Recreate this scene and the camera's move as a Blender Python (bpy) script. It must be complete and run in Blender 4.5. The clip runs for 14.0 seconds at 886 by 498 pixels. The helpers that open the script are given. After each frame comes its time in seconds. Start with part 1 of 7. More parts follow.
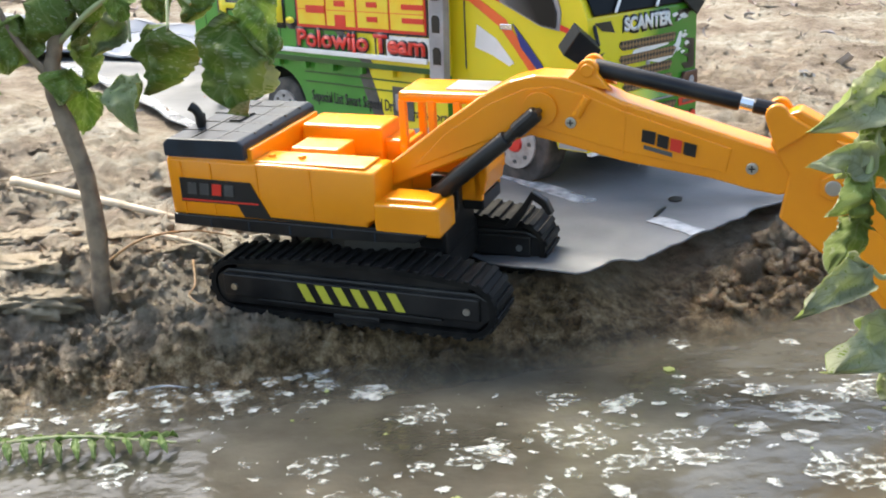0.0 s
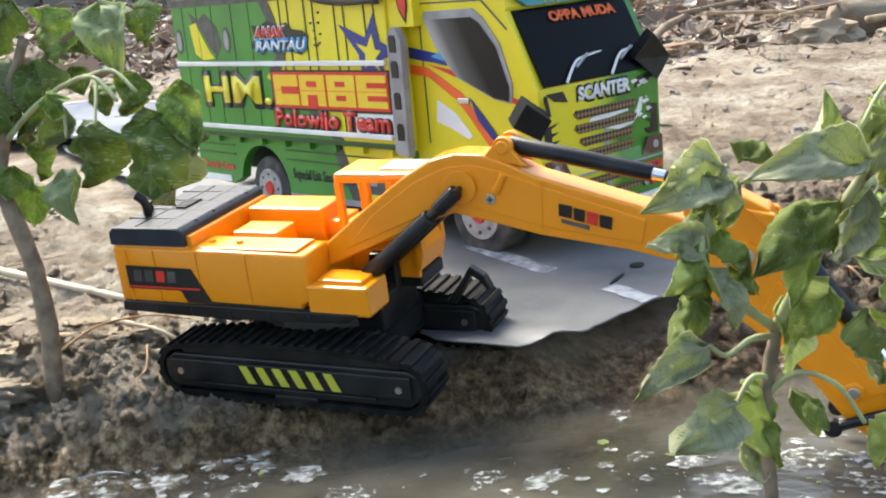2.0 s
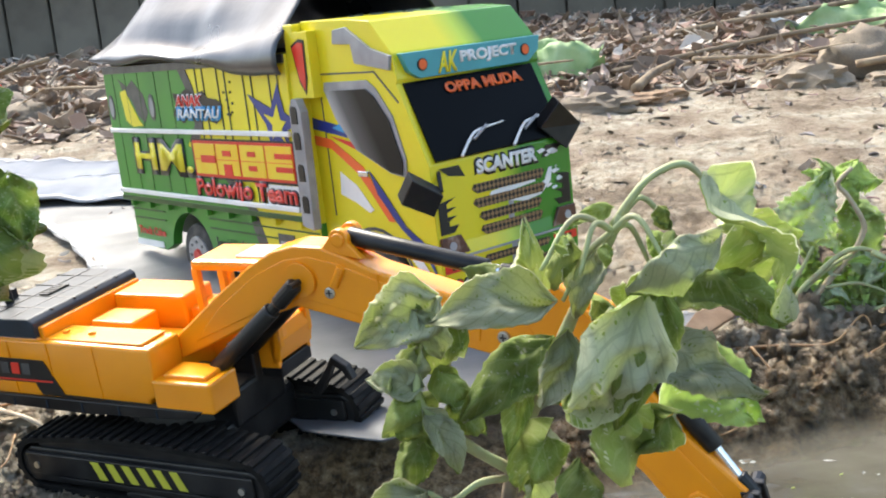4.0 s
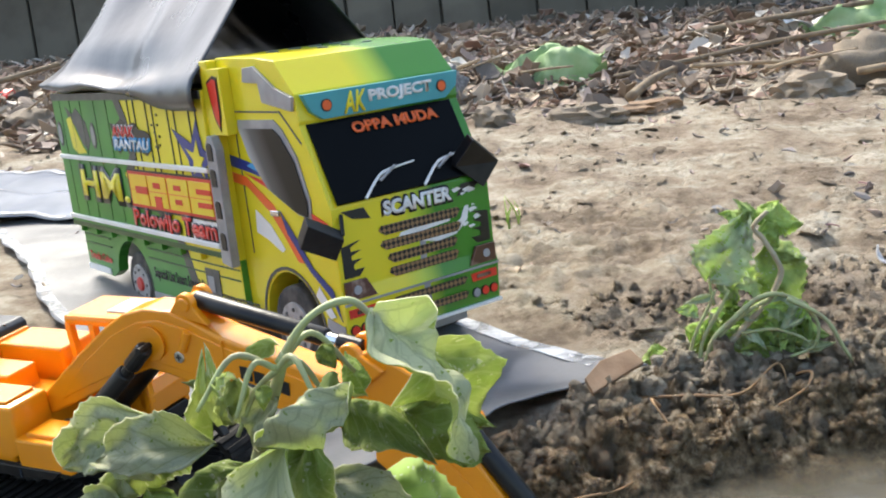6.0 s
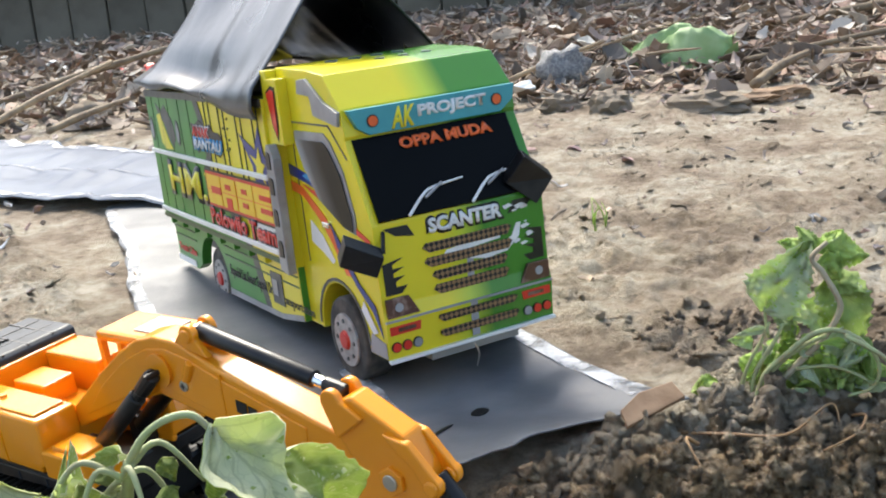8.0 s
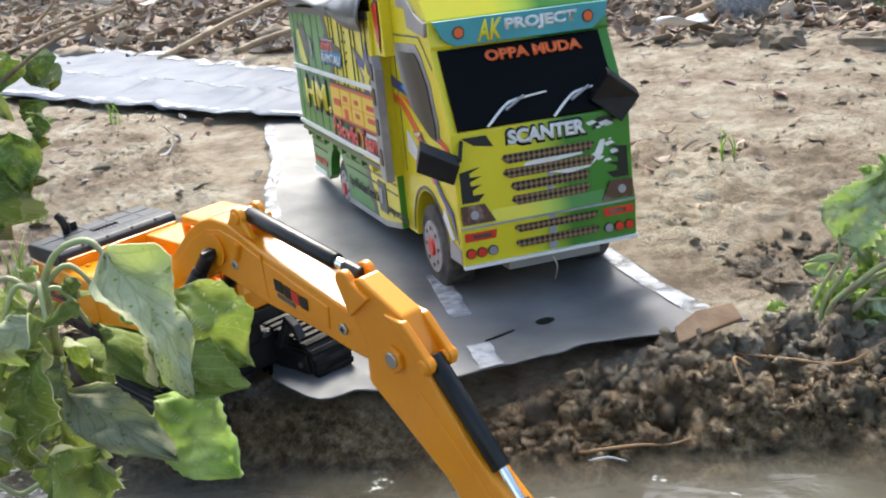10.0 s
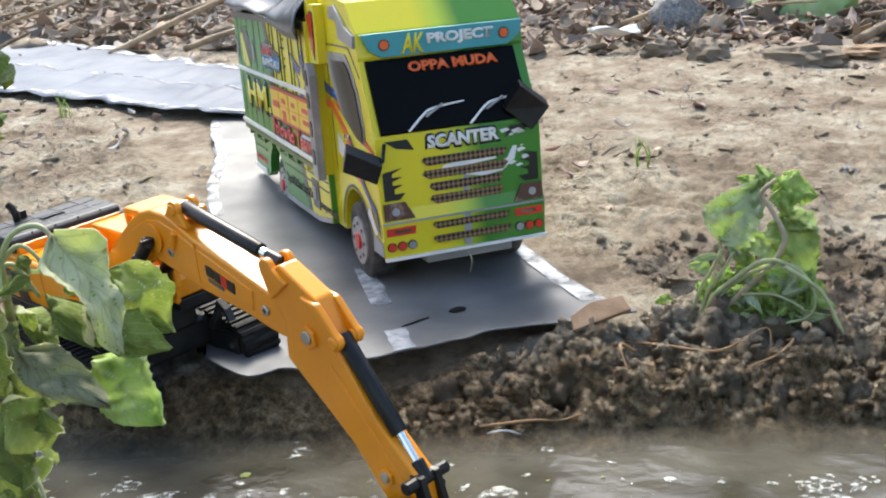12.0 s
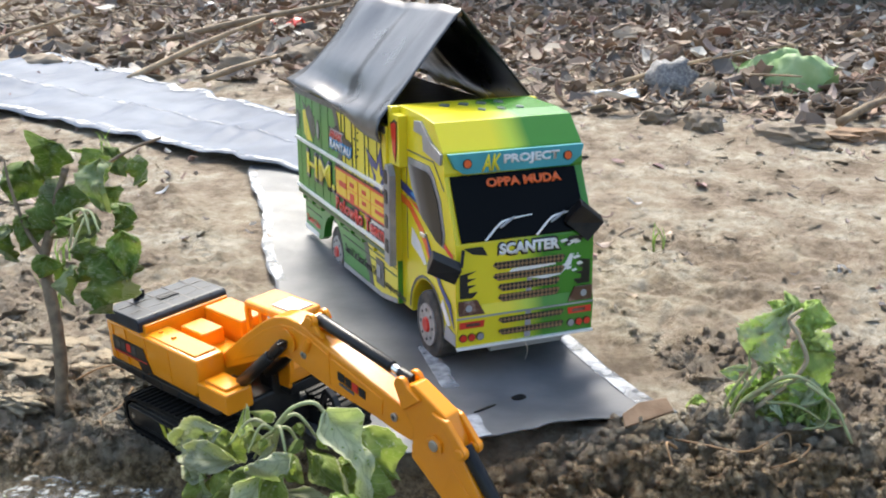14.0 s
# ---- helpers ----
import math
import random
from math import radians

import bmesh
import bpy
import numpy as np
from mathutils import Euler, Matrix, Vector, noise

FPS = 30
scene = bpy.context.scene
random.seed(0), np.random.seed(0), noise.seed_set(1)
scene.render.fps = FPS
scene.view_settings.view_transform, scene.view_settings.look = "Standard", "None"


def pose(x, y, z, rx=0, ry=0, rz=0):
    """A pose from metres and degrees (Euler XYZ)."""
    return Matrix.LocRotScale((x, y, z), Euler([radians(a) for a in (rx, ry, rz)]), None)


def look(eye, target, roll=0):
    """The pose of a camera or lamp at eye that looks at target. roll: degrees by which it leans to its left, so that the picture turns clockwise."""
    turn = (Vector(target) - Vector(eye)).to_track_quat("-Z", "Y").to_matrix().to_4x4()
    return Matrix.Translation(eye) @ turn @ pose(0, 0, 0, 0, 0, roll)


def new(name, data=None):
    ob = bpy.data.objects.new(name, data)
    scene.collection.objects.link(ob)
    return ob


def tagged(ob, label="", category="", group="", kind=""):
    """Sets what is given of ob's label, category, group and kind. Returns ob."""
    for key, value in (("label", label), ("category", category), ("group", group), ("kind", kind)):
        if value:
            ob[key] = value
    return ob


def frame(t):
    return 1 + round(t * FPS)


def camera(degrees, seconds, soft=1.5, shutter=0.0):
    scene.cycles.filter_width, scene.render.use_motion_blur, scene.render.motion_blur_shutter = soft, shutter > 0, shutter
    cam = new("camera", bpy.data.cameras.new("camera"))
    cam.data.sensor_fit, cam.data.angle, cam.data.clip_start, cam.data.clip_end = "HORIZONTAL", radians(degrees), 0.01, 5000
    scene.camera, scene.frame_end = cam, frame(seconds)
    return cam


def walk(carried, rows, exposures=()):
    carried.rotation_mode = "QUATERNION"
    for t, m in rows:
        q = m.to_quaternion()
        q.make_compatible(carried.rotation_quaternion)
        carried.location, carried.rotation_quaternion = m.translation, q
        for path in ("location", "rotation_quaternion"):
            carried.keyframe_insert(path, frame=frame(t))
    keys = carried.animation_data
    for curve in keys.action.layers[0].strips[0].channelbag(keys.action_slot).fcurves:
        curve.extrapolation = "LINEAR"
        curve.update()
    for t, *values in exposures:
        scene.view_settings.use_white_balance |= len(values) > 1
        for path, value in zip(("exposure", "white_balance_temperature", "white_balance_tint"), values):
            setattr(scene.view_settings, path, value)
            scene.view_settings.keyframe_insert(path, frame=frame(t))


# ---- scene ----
cam = camera(43.3, 14.0, 2.0)
METRES, EYE, TILT, LEAN, TURN = 0.65, 0.176, -14.0, 3.0, 0.0
ROWS = [
    (0.0, 0.0, 0.0, 0.0, 0.0, 0.0, 0.0),
    (0.5, -0.0006, 0.0008, -0.0005, -0.13, 0.23, 0.57),
    (1.0, 0.0257, 0.0012, 0.0022, 0.41, 1.4, 1.98),
    (1.5, 0.0596, -0.0036, 0.0019, 2.07, 2.21, 1.99),
    (2.0, 0.0935, -0.0043, 0.011, 3.37, 3.12, 1.99),
    (2.5, 0.1199, -0.0006, 0.0167, 4.61, 3.66, 2.07),
    (3.0, 0.147, 0.0128, 0.0175, 5.9, 4.42, 1.86),
    (3.5, 0.1861, 0.0255, 0.0318, 5.29, 4.97, 2.31),
    (6.0, 0.3452, 0.0626, 0.0908, 8.0, 4.46, 1.89),
    (6.5, 0.3755, 0.0658, 0.1049, 7.88, 3.74, 1.59),
    (7.0, 0.3906, 0.0696, 0.114, 10.78, 3.06, 0.5),
    (7.5, 0.4185, 0.0828, 0.1218, 12.17, 2.87, 0.46),
    (8.0, 0.4371, 0.0922, 0.1381, 15.83, 2.67, -0.34),
    (10.5, 0.5756, 0.1099, 0.0937, 26.99, -1.02, -4.03),
    (11.0, 0.591, 0.1107, 0.0768, 26.46, -0.89, -3.4),
    (11.5, 0.6235, 0.0831, 0.0809, 25.21, -0.55, -3.55),
    (12.0, 0.6242, 0.0342, 0.1135, 24.09, -0.66, -4.95),
    (12.5, 0.6172, -0.0143, 0.1358, 24.69, -0.74, -5.64),
    (13.0, 0.607, -0.0525, 0.1636, 23.51, -0.16, -6.47),
    (13.5, 0.587, -0.116, 0.1887, 20.28, -0.09, -6.65),
    (14.0, 0.5547, -0.1677, 0.207, 21.35, -0.61, -8.23),
]
walk(cam, [(t, pose(0, 0, EYE, TILT, LEAN, TURN) @ pose(METRES * x, METRES * y, METRES * z, 90 + pitch, roll, yaw)) for t, x, y, z, yaw, pitch, roll in ROWS], [(0.0, 1.88, 6950, 6.5), (3.5, 1.90, 6900, 6.5), (6.0, 1.64, 6850, 6.5), (14.0, 1.57, 6750, 6.5)])

# ---- light ----
world = bpy.data.worlds.new("sky")
scene.world = world
world.use_nodes = True
wn = world.node_tree
sky = wn.nodes.new("ShaderNodeTexSky")
sky.sky_type, sky.sun_disc = "NISHITA", False
SUN_EL, SUN_AZ = 53.0, -34.0          # degrees above the ground; from +y towards +x
sky.sun_elevation, sky.sun_rotation = radians(SUN_EL), radians(SUN_AZ)
sky.air_density, sky.dust_density, sky.ozone_density = 1.0, 3.0, 1.0
wn.links.new(sky.outputs[0], wn.nodes["Background"].inputs[0])
wn.nodes["Background"].inputs[1].default_value = 0.135
sun = new("sun", bpy.data.lights.new("sun", "SUN"))
sun.data.energy, sun.data.angle, sun.data.color = 2.0, radians(24), (1.0, 0.97, 0.92)
_az, _el = radians(SUN_AZ), radians(SUN_EL)
sun.matrix_world = look((math.sin(_az) * math.cos(_el) * 5, math.cos(_az) * math.cos(_el) * 5, math.sin(_el) * 5), (0, 0, 0))


# ---- materials ----
def material(name, colour, rough=0.5, metal=0.0, second=None, scale=40.0, detail=5.0, bump=0.0, bump_scale=200.0,
             coat=0.0, spec=0.5, low=0.4, high=0.65, rough_var=0.0, per_object=0.0):
    """A surface of two mixed tones with grain and fine relief at object scale."""
    m = bpy.data.materials.new(name)
    m.use_nodes = True
    nt = m.node_tree
    b = nt.nodes["Principled BSDF"]
    b.inputs["Roughness"].default_value, b.inputs["Metallic"].default_value = rough, metal
    b.inputs["Coat Weight"].default_value, b.inputs["Specular IOR Level"].default_value = coat, spec
    tc = nt.nodes.new("ShaderNodeTexCoord")
    n = nt.nodes.new("ShaderNodeTexNoise")
    n.inputs["Scale"].default_value, n.inputs["Detail"].default_value = scale, detail
    nt.links.new(tc.outputs["Object"], n.inputs["Vector"])
    r = nt.nodes.new("ShaderNodeValToRGB")
    r.color_ramp.elements[0].position, r.color_ramp.elements[1].position = low, high
    r.color_ramp.elements[0].color = (*colour, 1)
    r.color_ramp.elements[1].color = (*(second or [c * 0.86 for c in colour]), 1)
    nt.links.new(n.outputs["Fac"], r.inputs["Fac"])
    out = r.outputs["Color"]
    if per_object:
        oi = nt.nodes.new("ShaderNodeObjectInfo")
        mr = nt.nodes.new("ShaderNodeMapRange")
        mr.inputs["To Min"].default_value, mr.inputs["To Max"].default_value = 1 - per_object, 1 + per_object
        nt.links.new(oi.outputs["Random"], mr.inputs["Value"])
        hs = nt.nodes.new("ShaderNodeHueSaturation")
        nt.links.new(mr.outputs[0], hs.inputs["Value"])
        nt.links.new(out, hs.inputs["Color"])
        out = hs.outputs["Color"]
    nt.links.new(out, b.inputs["Base Color"])
    if rough_var:
        mr2 = nt.nodes.new("ShaderNodeMapRange")
        mr2.inputs["To Min"].default_value, mr2.inputs["To Max"].default_value = max(0.02, rough - rough_var), min(1, rough + rough_var)
        nt.links.new(n.outputs["Fac"], mr2.inputs["Value"])
        nt.links.new(mr2.outputs[0], b.inputs["Roughness"])
    if bump:
        n2 = nt.nodes.new("ShaderNodeTexNoise")
        n2.inputs["Scale"].default_value, n2.inputs["Detail"].default_value = bump_scale, 4
        nt.links.new(tc.outputs["Object"], n2.inputs["Vector"])
        bp = nt.nodes.new("ShaderNodeBump")
        bp.inputs["Strength"].default_value, bp.inputs["Distance"].default_value = bump, 0.001
        nt.links.new(n2.outputs["Fac"], bp.inputs["Height"])
        nt.links.new(bp.outputs["Normal"], b.inputs["Normal"])
    return m


ORANGE = material("orange_plastic", (0.88, 0.305, 0.010), 0.21, second=(0.82, 0.275, 0.010), scale=25, bump=0.06, bump_scale=350, rough_var=0.08)
BLACK = material("black_plastic", (0.007, 0.007, 0.008), 0.34, spec=0.32, second=(0.02, 0.019, 0.018), scale=60, bump=0.1, rough_var=0.1)
RUBBER = material("black_rubber", (0.007, 0.007, 0.007), 0.58, spec=0.13, second=(0.03, 0.027, 0.023), scale=70, bump=0.15, low=0.45, high=0.75)
BUCKET = material("blue_black_plastic", (0.012, 0.016, 0.024), 0.55, spec=0.15, second=(0.03, 0.032, 0.036), scale=90, bump=0.1)
COVER = material("charcoal_plastic", (0.026, 0.036, 0.050), 0.40, spec=0.22, second=(0.022, 0.028, 0.036), scale=80, rough_var=0.1)
CHROME = material("chrome", (0.8, 0.8, 0.8), 0.12, 1.0)
STEEL = material("dull_screw_metal", (0.55, 0.54, 0.5), 0.35, 1.0)
STRIPE = material("yellow_sticker", (0.5, 0.48, 0.05), 0.4)
YELLOW = material("yellow_print", (0.78, 0.68, 0.03), 0.28, second=(0.72, 0.60, 0.03), scale=18)
LETTER = material("orange_yellow_print", (0.80, 0.52, 0.03), 0.28, second=(0.78, 0.62, 0.05), scale=60)
GREEN = material("green_print", (0.055, 0.26, 0.03), 0.3, second=(0.04, 0.21, 0.028), scale=18)
DGREEN = material("dark_green_print", (0.02, 0.08, 0.015), 0.3)
CHARC = material("charcoal_print", (0.05, 0.05, 0.05), 0.35, second=(0.09, 0.09, 0.085), scale=120)
INK = material("black_print", (0.008, 0.008, 0.009), 0.3)
GLASSP = material("black_windscreen_print", (0.0025, 0.003, 0.0035), 0.32, spec=0.08)
RED = material("red_print", (0.68, 0.035, 0.02), 0.3)
ORPRINT = material("orange_print", (0.85, 0.14, 0.03), 0.3)
BLUE = material("navy_print", (0.02, 0.035, 0.22), 0.3)
SKYBLUE = material("sky_blue_print", (0.05, 0.32, 0.62), 0.3)
TEAL = material("teal_print", (0.06, 0.34, 0.38), 0.3)
WHITE = material("white_print", (0.8, 0.8, 0.78), 0.32, second=(0.7, 0.7, 0.68))
GREY = material("grey_print", (0.34, 0.34, 0.35), 0.32, second=(0.24, 0.24, 0.25), scale=60)
BROWN = material("brown_lamp_print", (0.10, 0.045, 0.03), 0.25, second=(0.3, 0.2, 0.16), scale=140, low=0.5, high=0.7)
TYRE = material("grey_foam_tyre", (0.035, 0.034, 0.033), 0.8, second=(0.10, 0.09, 0.08), scale=90, bump=0.2)
RIM = material("pale_rim", (0.42, 0.40, 0.38), 0.5, second=(0.28, 0.26, 0.24), scale=160)
SLATE = material("slate_print", (0.075, 0.10, 0.12), 0.35, second=(0.11, 0.14, 0.15), scale=90)
CARD = material("grey_card_underside", (0.3, 0.3, 0.29), 0.7)


def cab_paint():
    """Printed card: yellow that runs over into green across the truck's width."""
    m = material("yellow_green_print", (0.78, 0.68, 0.03), 0.26)
    nt = m.node_tree
    tc = nt.nodes.new("ShaderNodeTexCoord")
    sp = nt.nodes.new("ShaderNodeSeparateXYZ")
    nt.links.new(tc.outputs["Object"], sp.inputs[0])
    r = nt.nodes.new("ShaderNodeValToRGB")
    r.color_ramp.elements[0].position, r.color_ramp.elements[0].color = 0.37, (0.72, 0.62, 0.026, 1)
    r.color_ramp.elements[1].position, r.color_ramp.elements[1].color = 0.63, (0.05, 0.215, 0.02, 1)
    e = r.color_ramp.elements.new(0.50)
    e.color = (0.45, 0.55, 0.04, 1)
    mr = nt.nodes.new("ShaderNodeMapRange")
    mr.inputs["From Max"].default_value = 0.112
    nt.links.new(sp.outputs["Y"], mr.inputs["Value"])
    nt.links.new(mr.outputs[0], r.inputs["Fac"])
    nt.links.new(r.outputs["Color"], nt.nodes["Principled BSDF"].inputs["Base Color"])
    return m


CABPAINT = cab_paint()


def mesh_print():
    """Brown and black chequered grille print."""
    m = material("grille_print", (0.2, 0.1, 0.05), 0.35)
    nt = m.node_tree
    tc = nt.nodes.new("ShaderNodeTexCoord")
    ck = nt.nodes.new("ShaderNodeTexChecker")
    ck.inputs["Scale"].default_value = 430
    ck.inputs["Color1"].default_value, ck.inputs["Color2"].default_value = (0.25, 0.145, 0.07, 1), (0.010, 0.007, 0.006, 1)
    mp = nt.nodes.new("ShaderNodeMapping")
    mp.inputs["Rotation"].default_value = (radians(45), 0, 0)
    mp.inputs["Location"].default_value = (0.0007, 0, 0)
    nt.links.new(tc.outputs["Object"], mp.inputs[0])
    nt.links.new(mp.outputs[0], ck.inputs["Vector"])
    nt.links.new(ck.outputs["Color"], nt.nodes["Principled BSDF"].inputs["Base Color"])
    return m


GRILLE = mesh_print()


def side_pane_print():
    """Printed window: pale grey along its rear edge, running over into black."""
    m = material("side_window_print", (0.3, 0.3, 0.3), 0.3, spec=0.3)
    nt = m.node_tree
    tc, sp, ad = nt.nodes.new("ShaderNodeTexCoord"), nt.nodes.new("ShaderNodeSeparateXYZ"), nt.nodes.new("ShaderNodeMath")
    ad.operation = "MULTIPLY_ADD"
    ad.inputs[1].default_value = 0.55
    nt.links.new(tc.outputs["Object"], sp.inputs[0])
    nt.links.new(sp.outputs["Z"], ad.inputs[0])
    nt.links.new(sp.outputs["X"], ad.inputs[2])
    mr = nt.nodes.new("ShaderNodeMapRange")
    mr.inputs["From Min"].default_value, mr.inputs["From Max"].default_value = -0.028, 0.006
    nt.links.new(ad.outputs[0], mr.inputs["Value"])
    r = nt.nodes.new("ShaderNodeValToRGB")
    r.color_ramp.elements[0].color, r.color_ramp.elements[1].color = (0.50, 0.50, 0.49, 1), (0.006, 0.006, 0.007, 1)
    r.color_ramp.elements.new(0.45).color = (0.10, 0.10, 0.10, 1)
    nt.links.new(mr.outputs[0], r.inputs["Fac"])
    nt.links.new(r.outputs["Color"], nt.nodes["Principled BSDF"].inputs["Base Color"])
    return m


SIDEPANE = side_pane_print()
PLASTIC_SHEET = material("grey_plastic_sheet", (0.112, 0.117, 0.125), 0.38, spec=0.28, second=(0.195, 0.197, 0.20), scale=16, bump=0.9, bump_scale=34, rough_var=0.16, detail=9.0)
PALE_SHEET = material("silvery_plastic_sheet", (0.112, 0.134, 0.178), 0.55, spec=0.1, second=(0.19, 0.215, 0.26), scale=10, bump=0.8, bump_scale=30, rough_var=0.1)
TARP = material("black_tarp", (0.014, 0.017, 0.023), 0.30, second=(0.024, 0.028, 0.036), scale=20, bump=0.4, bump_scale=50, rough_var=0.1, spec=0.9)
# Pale scum that also stands in for bright sky reflections on the water.
SCUM_GLINTS = material("thin_scum_and_glints", (0.62, 0.64, 0.6), 0.3, second=(0.4, 0.42, 0.38), scale=120)
_nt = SCUM_GLINTS.node_tree
_tc, _nz, _rp = _nt.nodes.new("ShaderNodeTexCoord"), _nt.nodes.new("ShaderNodeTexNoise"), _nt.nodes.new("ShaderNodeValToRGB")
_nz.inputs["Scale"].default_value, _nz.inputs["Detail"].default_value = 260, 6
_rp.color_ramp.elements[0].position, _rp.color_ramp.elements[1].position = 0.46, 0.70
_rp.color_ramp.elements[1].color = (0.8, 0.8, 0.8, 1)
_nt.links.new(_tc.outputs["Object"], _nz.inputs["Vector"])
_nt.links.new(_nz.outputs["Fac"], _rp.inputs["Fac"])
_nt.links.new(_rp.outputs["Color"], _nt.nodes["Principled BSDF"].inputs["Alpha"])
def ragged(m, scale, lo, hi, top):
    """Tears a thin layer into soft-edged flakes."""
    nt = m.node_tree
    tc, nz, rp = nt.nodes.new("ShaderNodeTexCoord"), nt.nodes.new("ShaderNodeTexNoise"), nt.nodes.new("ShaderNodeValToRGB")
    nz.inputs["Scale"].default_value, nz.inputs["Detail"].default_value = scale, 6
    rp.color_ramp.elements[0].position, rp.color_ramp.elements[1].position = lo, hi
    rp.color_ramp.elements[1].color = (top, top, top, 1)
    nt.links.new(tc.outputs["Object"], nz.inputs["Vector"])
    nt.links.new(nz.outputs["Fac"], rp.inputs["Fac"])
    nt.links.new(rp.outputs["Color"], nt.nodes["Principled BSDF"].inputs["Alpha"])
    return m


# White foam, doubling as glints painted onto the water.
FOAM_GLINTS = ragged(material("white_foam_and_glints", (0.8, 0.81, 0.78), 0.3, second=(0.62, 0.66, 0.58), scale=90), 190, 0.34, 0.78, 0.8)
# Worn white paint, also used to paint glare on the sheets' edges and creases.
WORN_GLARE = material("worn_white_paint_and_glare", (0.66, 0.68, 0.70), 0.3, second=(0.4, 0.42, 0.45), scale=150)
_nt = WORN_GLARE.node_tree
_tc, _nz, _rp = _nt.nodes.new("ShaderNodeTexCoord"), _nt.nodes.new("ShaderNodeTexNoise"), _nt.nodes.new("ShaderNodeValToRGB")
_nz.inputs["Scale"].default_value, _nz.inputs["Detail"].default_value = 46, 4
_rp.color_ramp.elements[0].position, _rp.color_ramp.elements[1].position = 0.34, 0.60
_rp.color_ramp.elements[1].color = (0.85, 0.85, 0.85, 1)
_nt.links.new(_tc.outputs["Object"], _nz.inputs["Vector"])
_nt.links.new(_nz.outputs["Fac"], _rp.inputs["Fac"])
_nt.links.new(_rp.outputs["Color"], _nt.nodes["Principled BSDF"].inputs["Alpha"])
TWIG = material("dry_twig", (0.32, 0.24, 0.15), 0.8, second=(0.2, 0.14, 0.09), scale=60, bump=0.5, per_object=0.35)
ROOT = material("tan_root", (0.34, 0.2, 0.09), 0.7, second=(0.24, 0.14, 0.07), scale=80)
PALEWOOD = material("pale_split_wood", (0.52, 0.44, 0.33), 0.7, second=(0.36, 0.29, 0.2), scale=50, bump=0.5)
CRUST = material("dried_earth_crust", (0.56, 0.47, 0.34), 0.9, second=(0.33, 0.25, 0.16), scale=55, detail=9.0, bump=1.0, bump_scale=130, low=0.36, high=0.66)
STONE = material("grey_brown_stone", (0.36, 0.29, 0.21), 0.85, second=(0.22, 0.17, 0.125), scale=40, bump=0.9, bump_scale=120, per_object=0.3)
BOARD = material("weathered_board", (0.17, 0.148, 0.115), 0.85, spec=0.2, second=(0.10, 0.087, 0.068), scale=7, bump=0.4, bump_scale=30, per_object=0.2)
BARK = material("young_stem_bark", (0.25, 0.185, 0.12), 0.75, second=(0.14, 0.10, 0.065), scale=130, bump=0.6, bump_scale=300)
WEEDSTEM = material("pale_brown_stem", (0.42, 0.36, 0.24), 0.65, second=(0.32, 0.25, 0.16), scale=120, bump=0.4)
STEM = material("green_stem", (0.36, 0.41, 0.19), 0.55, second=(0.30, 0.28, 0.15), scale=120)
WOODCHIP = material("brown_wood_chip", (0.30, 0.19, 0.11), 0.75, second=(0.22, 0.13, 0.07), scale=60, bump=0.5)
SCRAP = material("white_plastic_scrap", (0.75, 0.75, 0.75), 0.35)


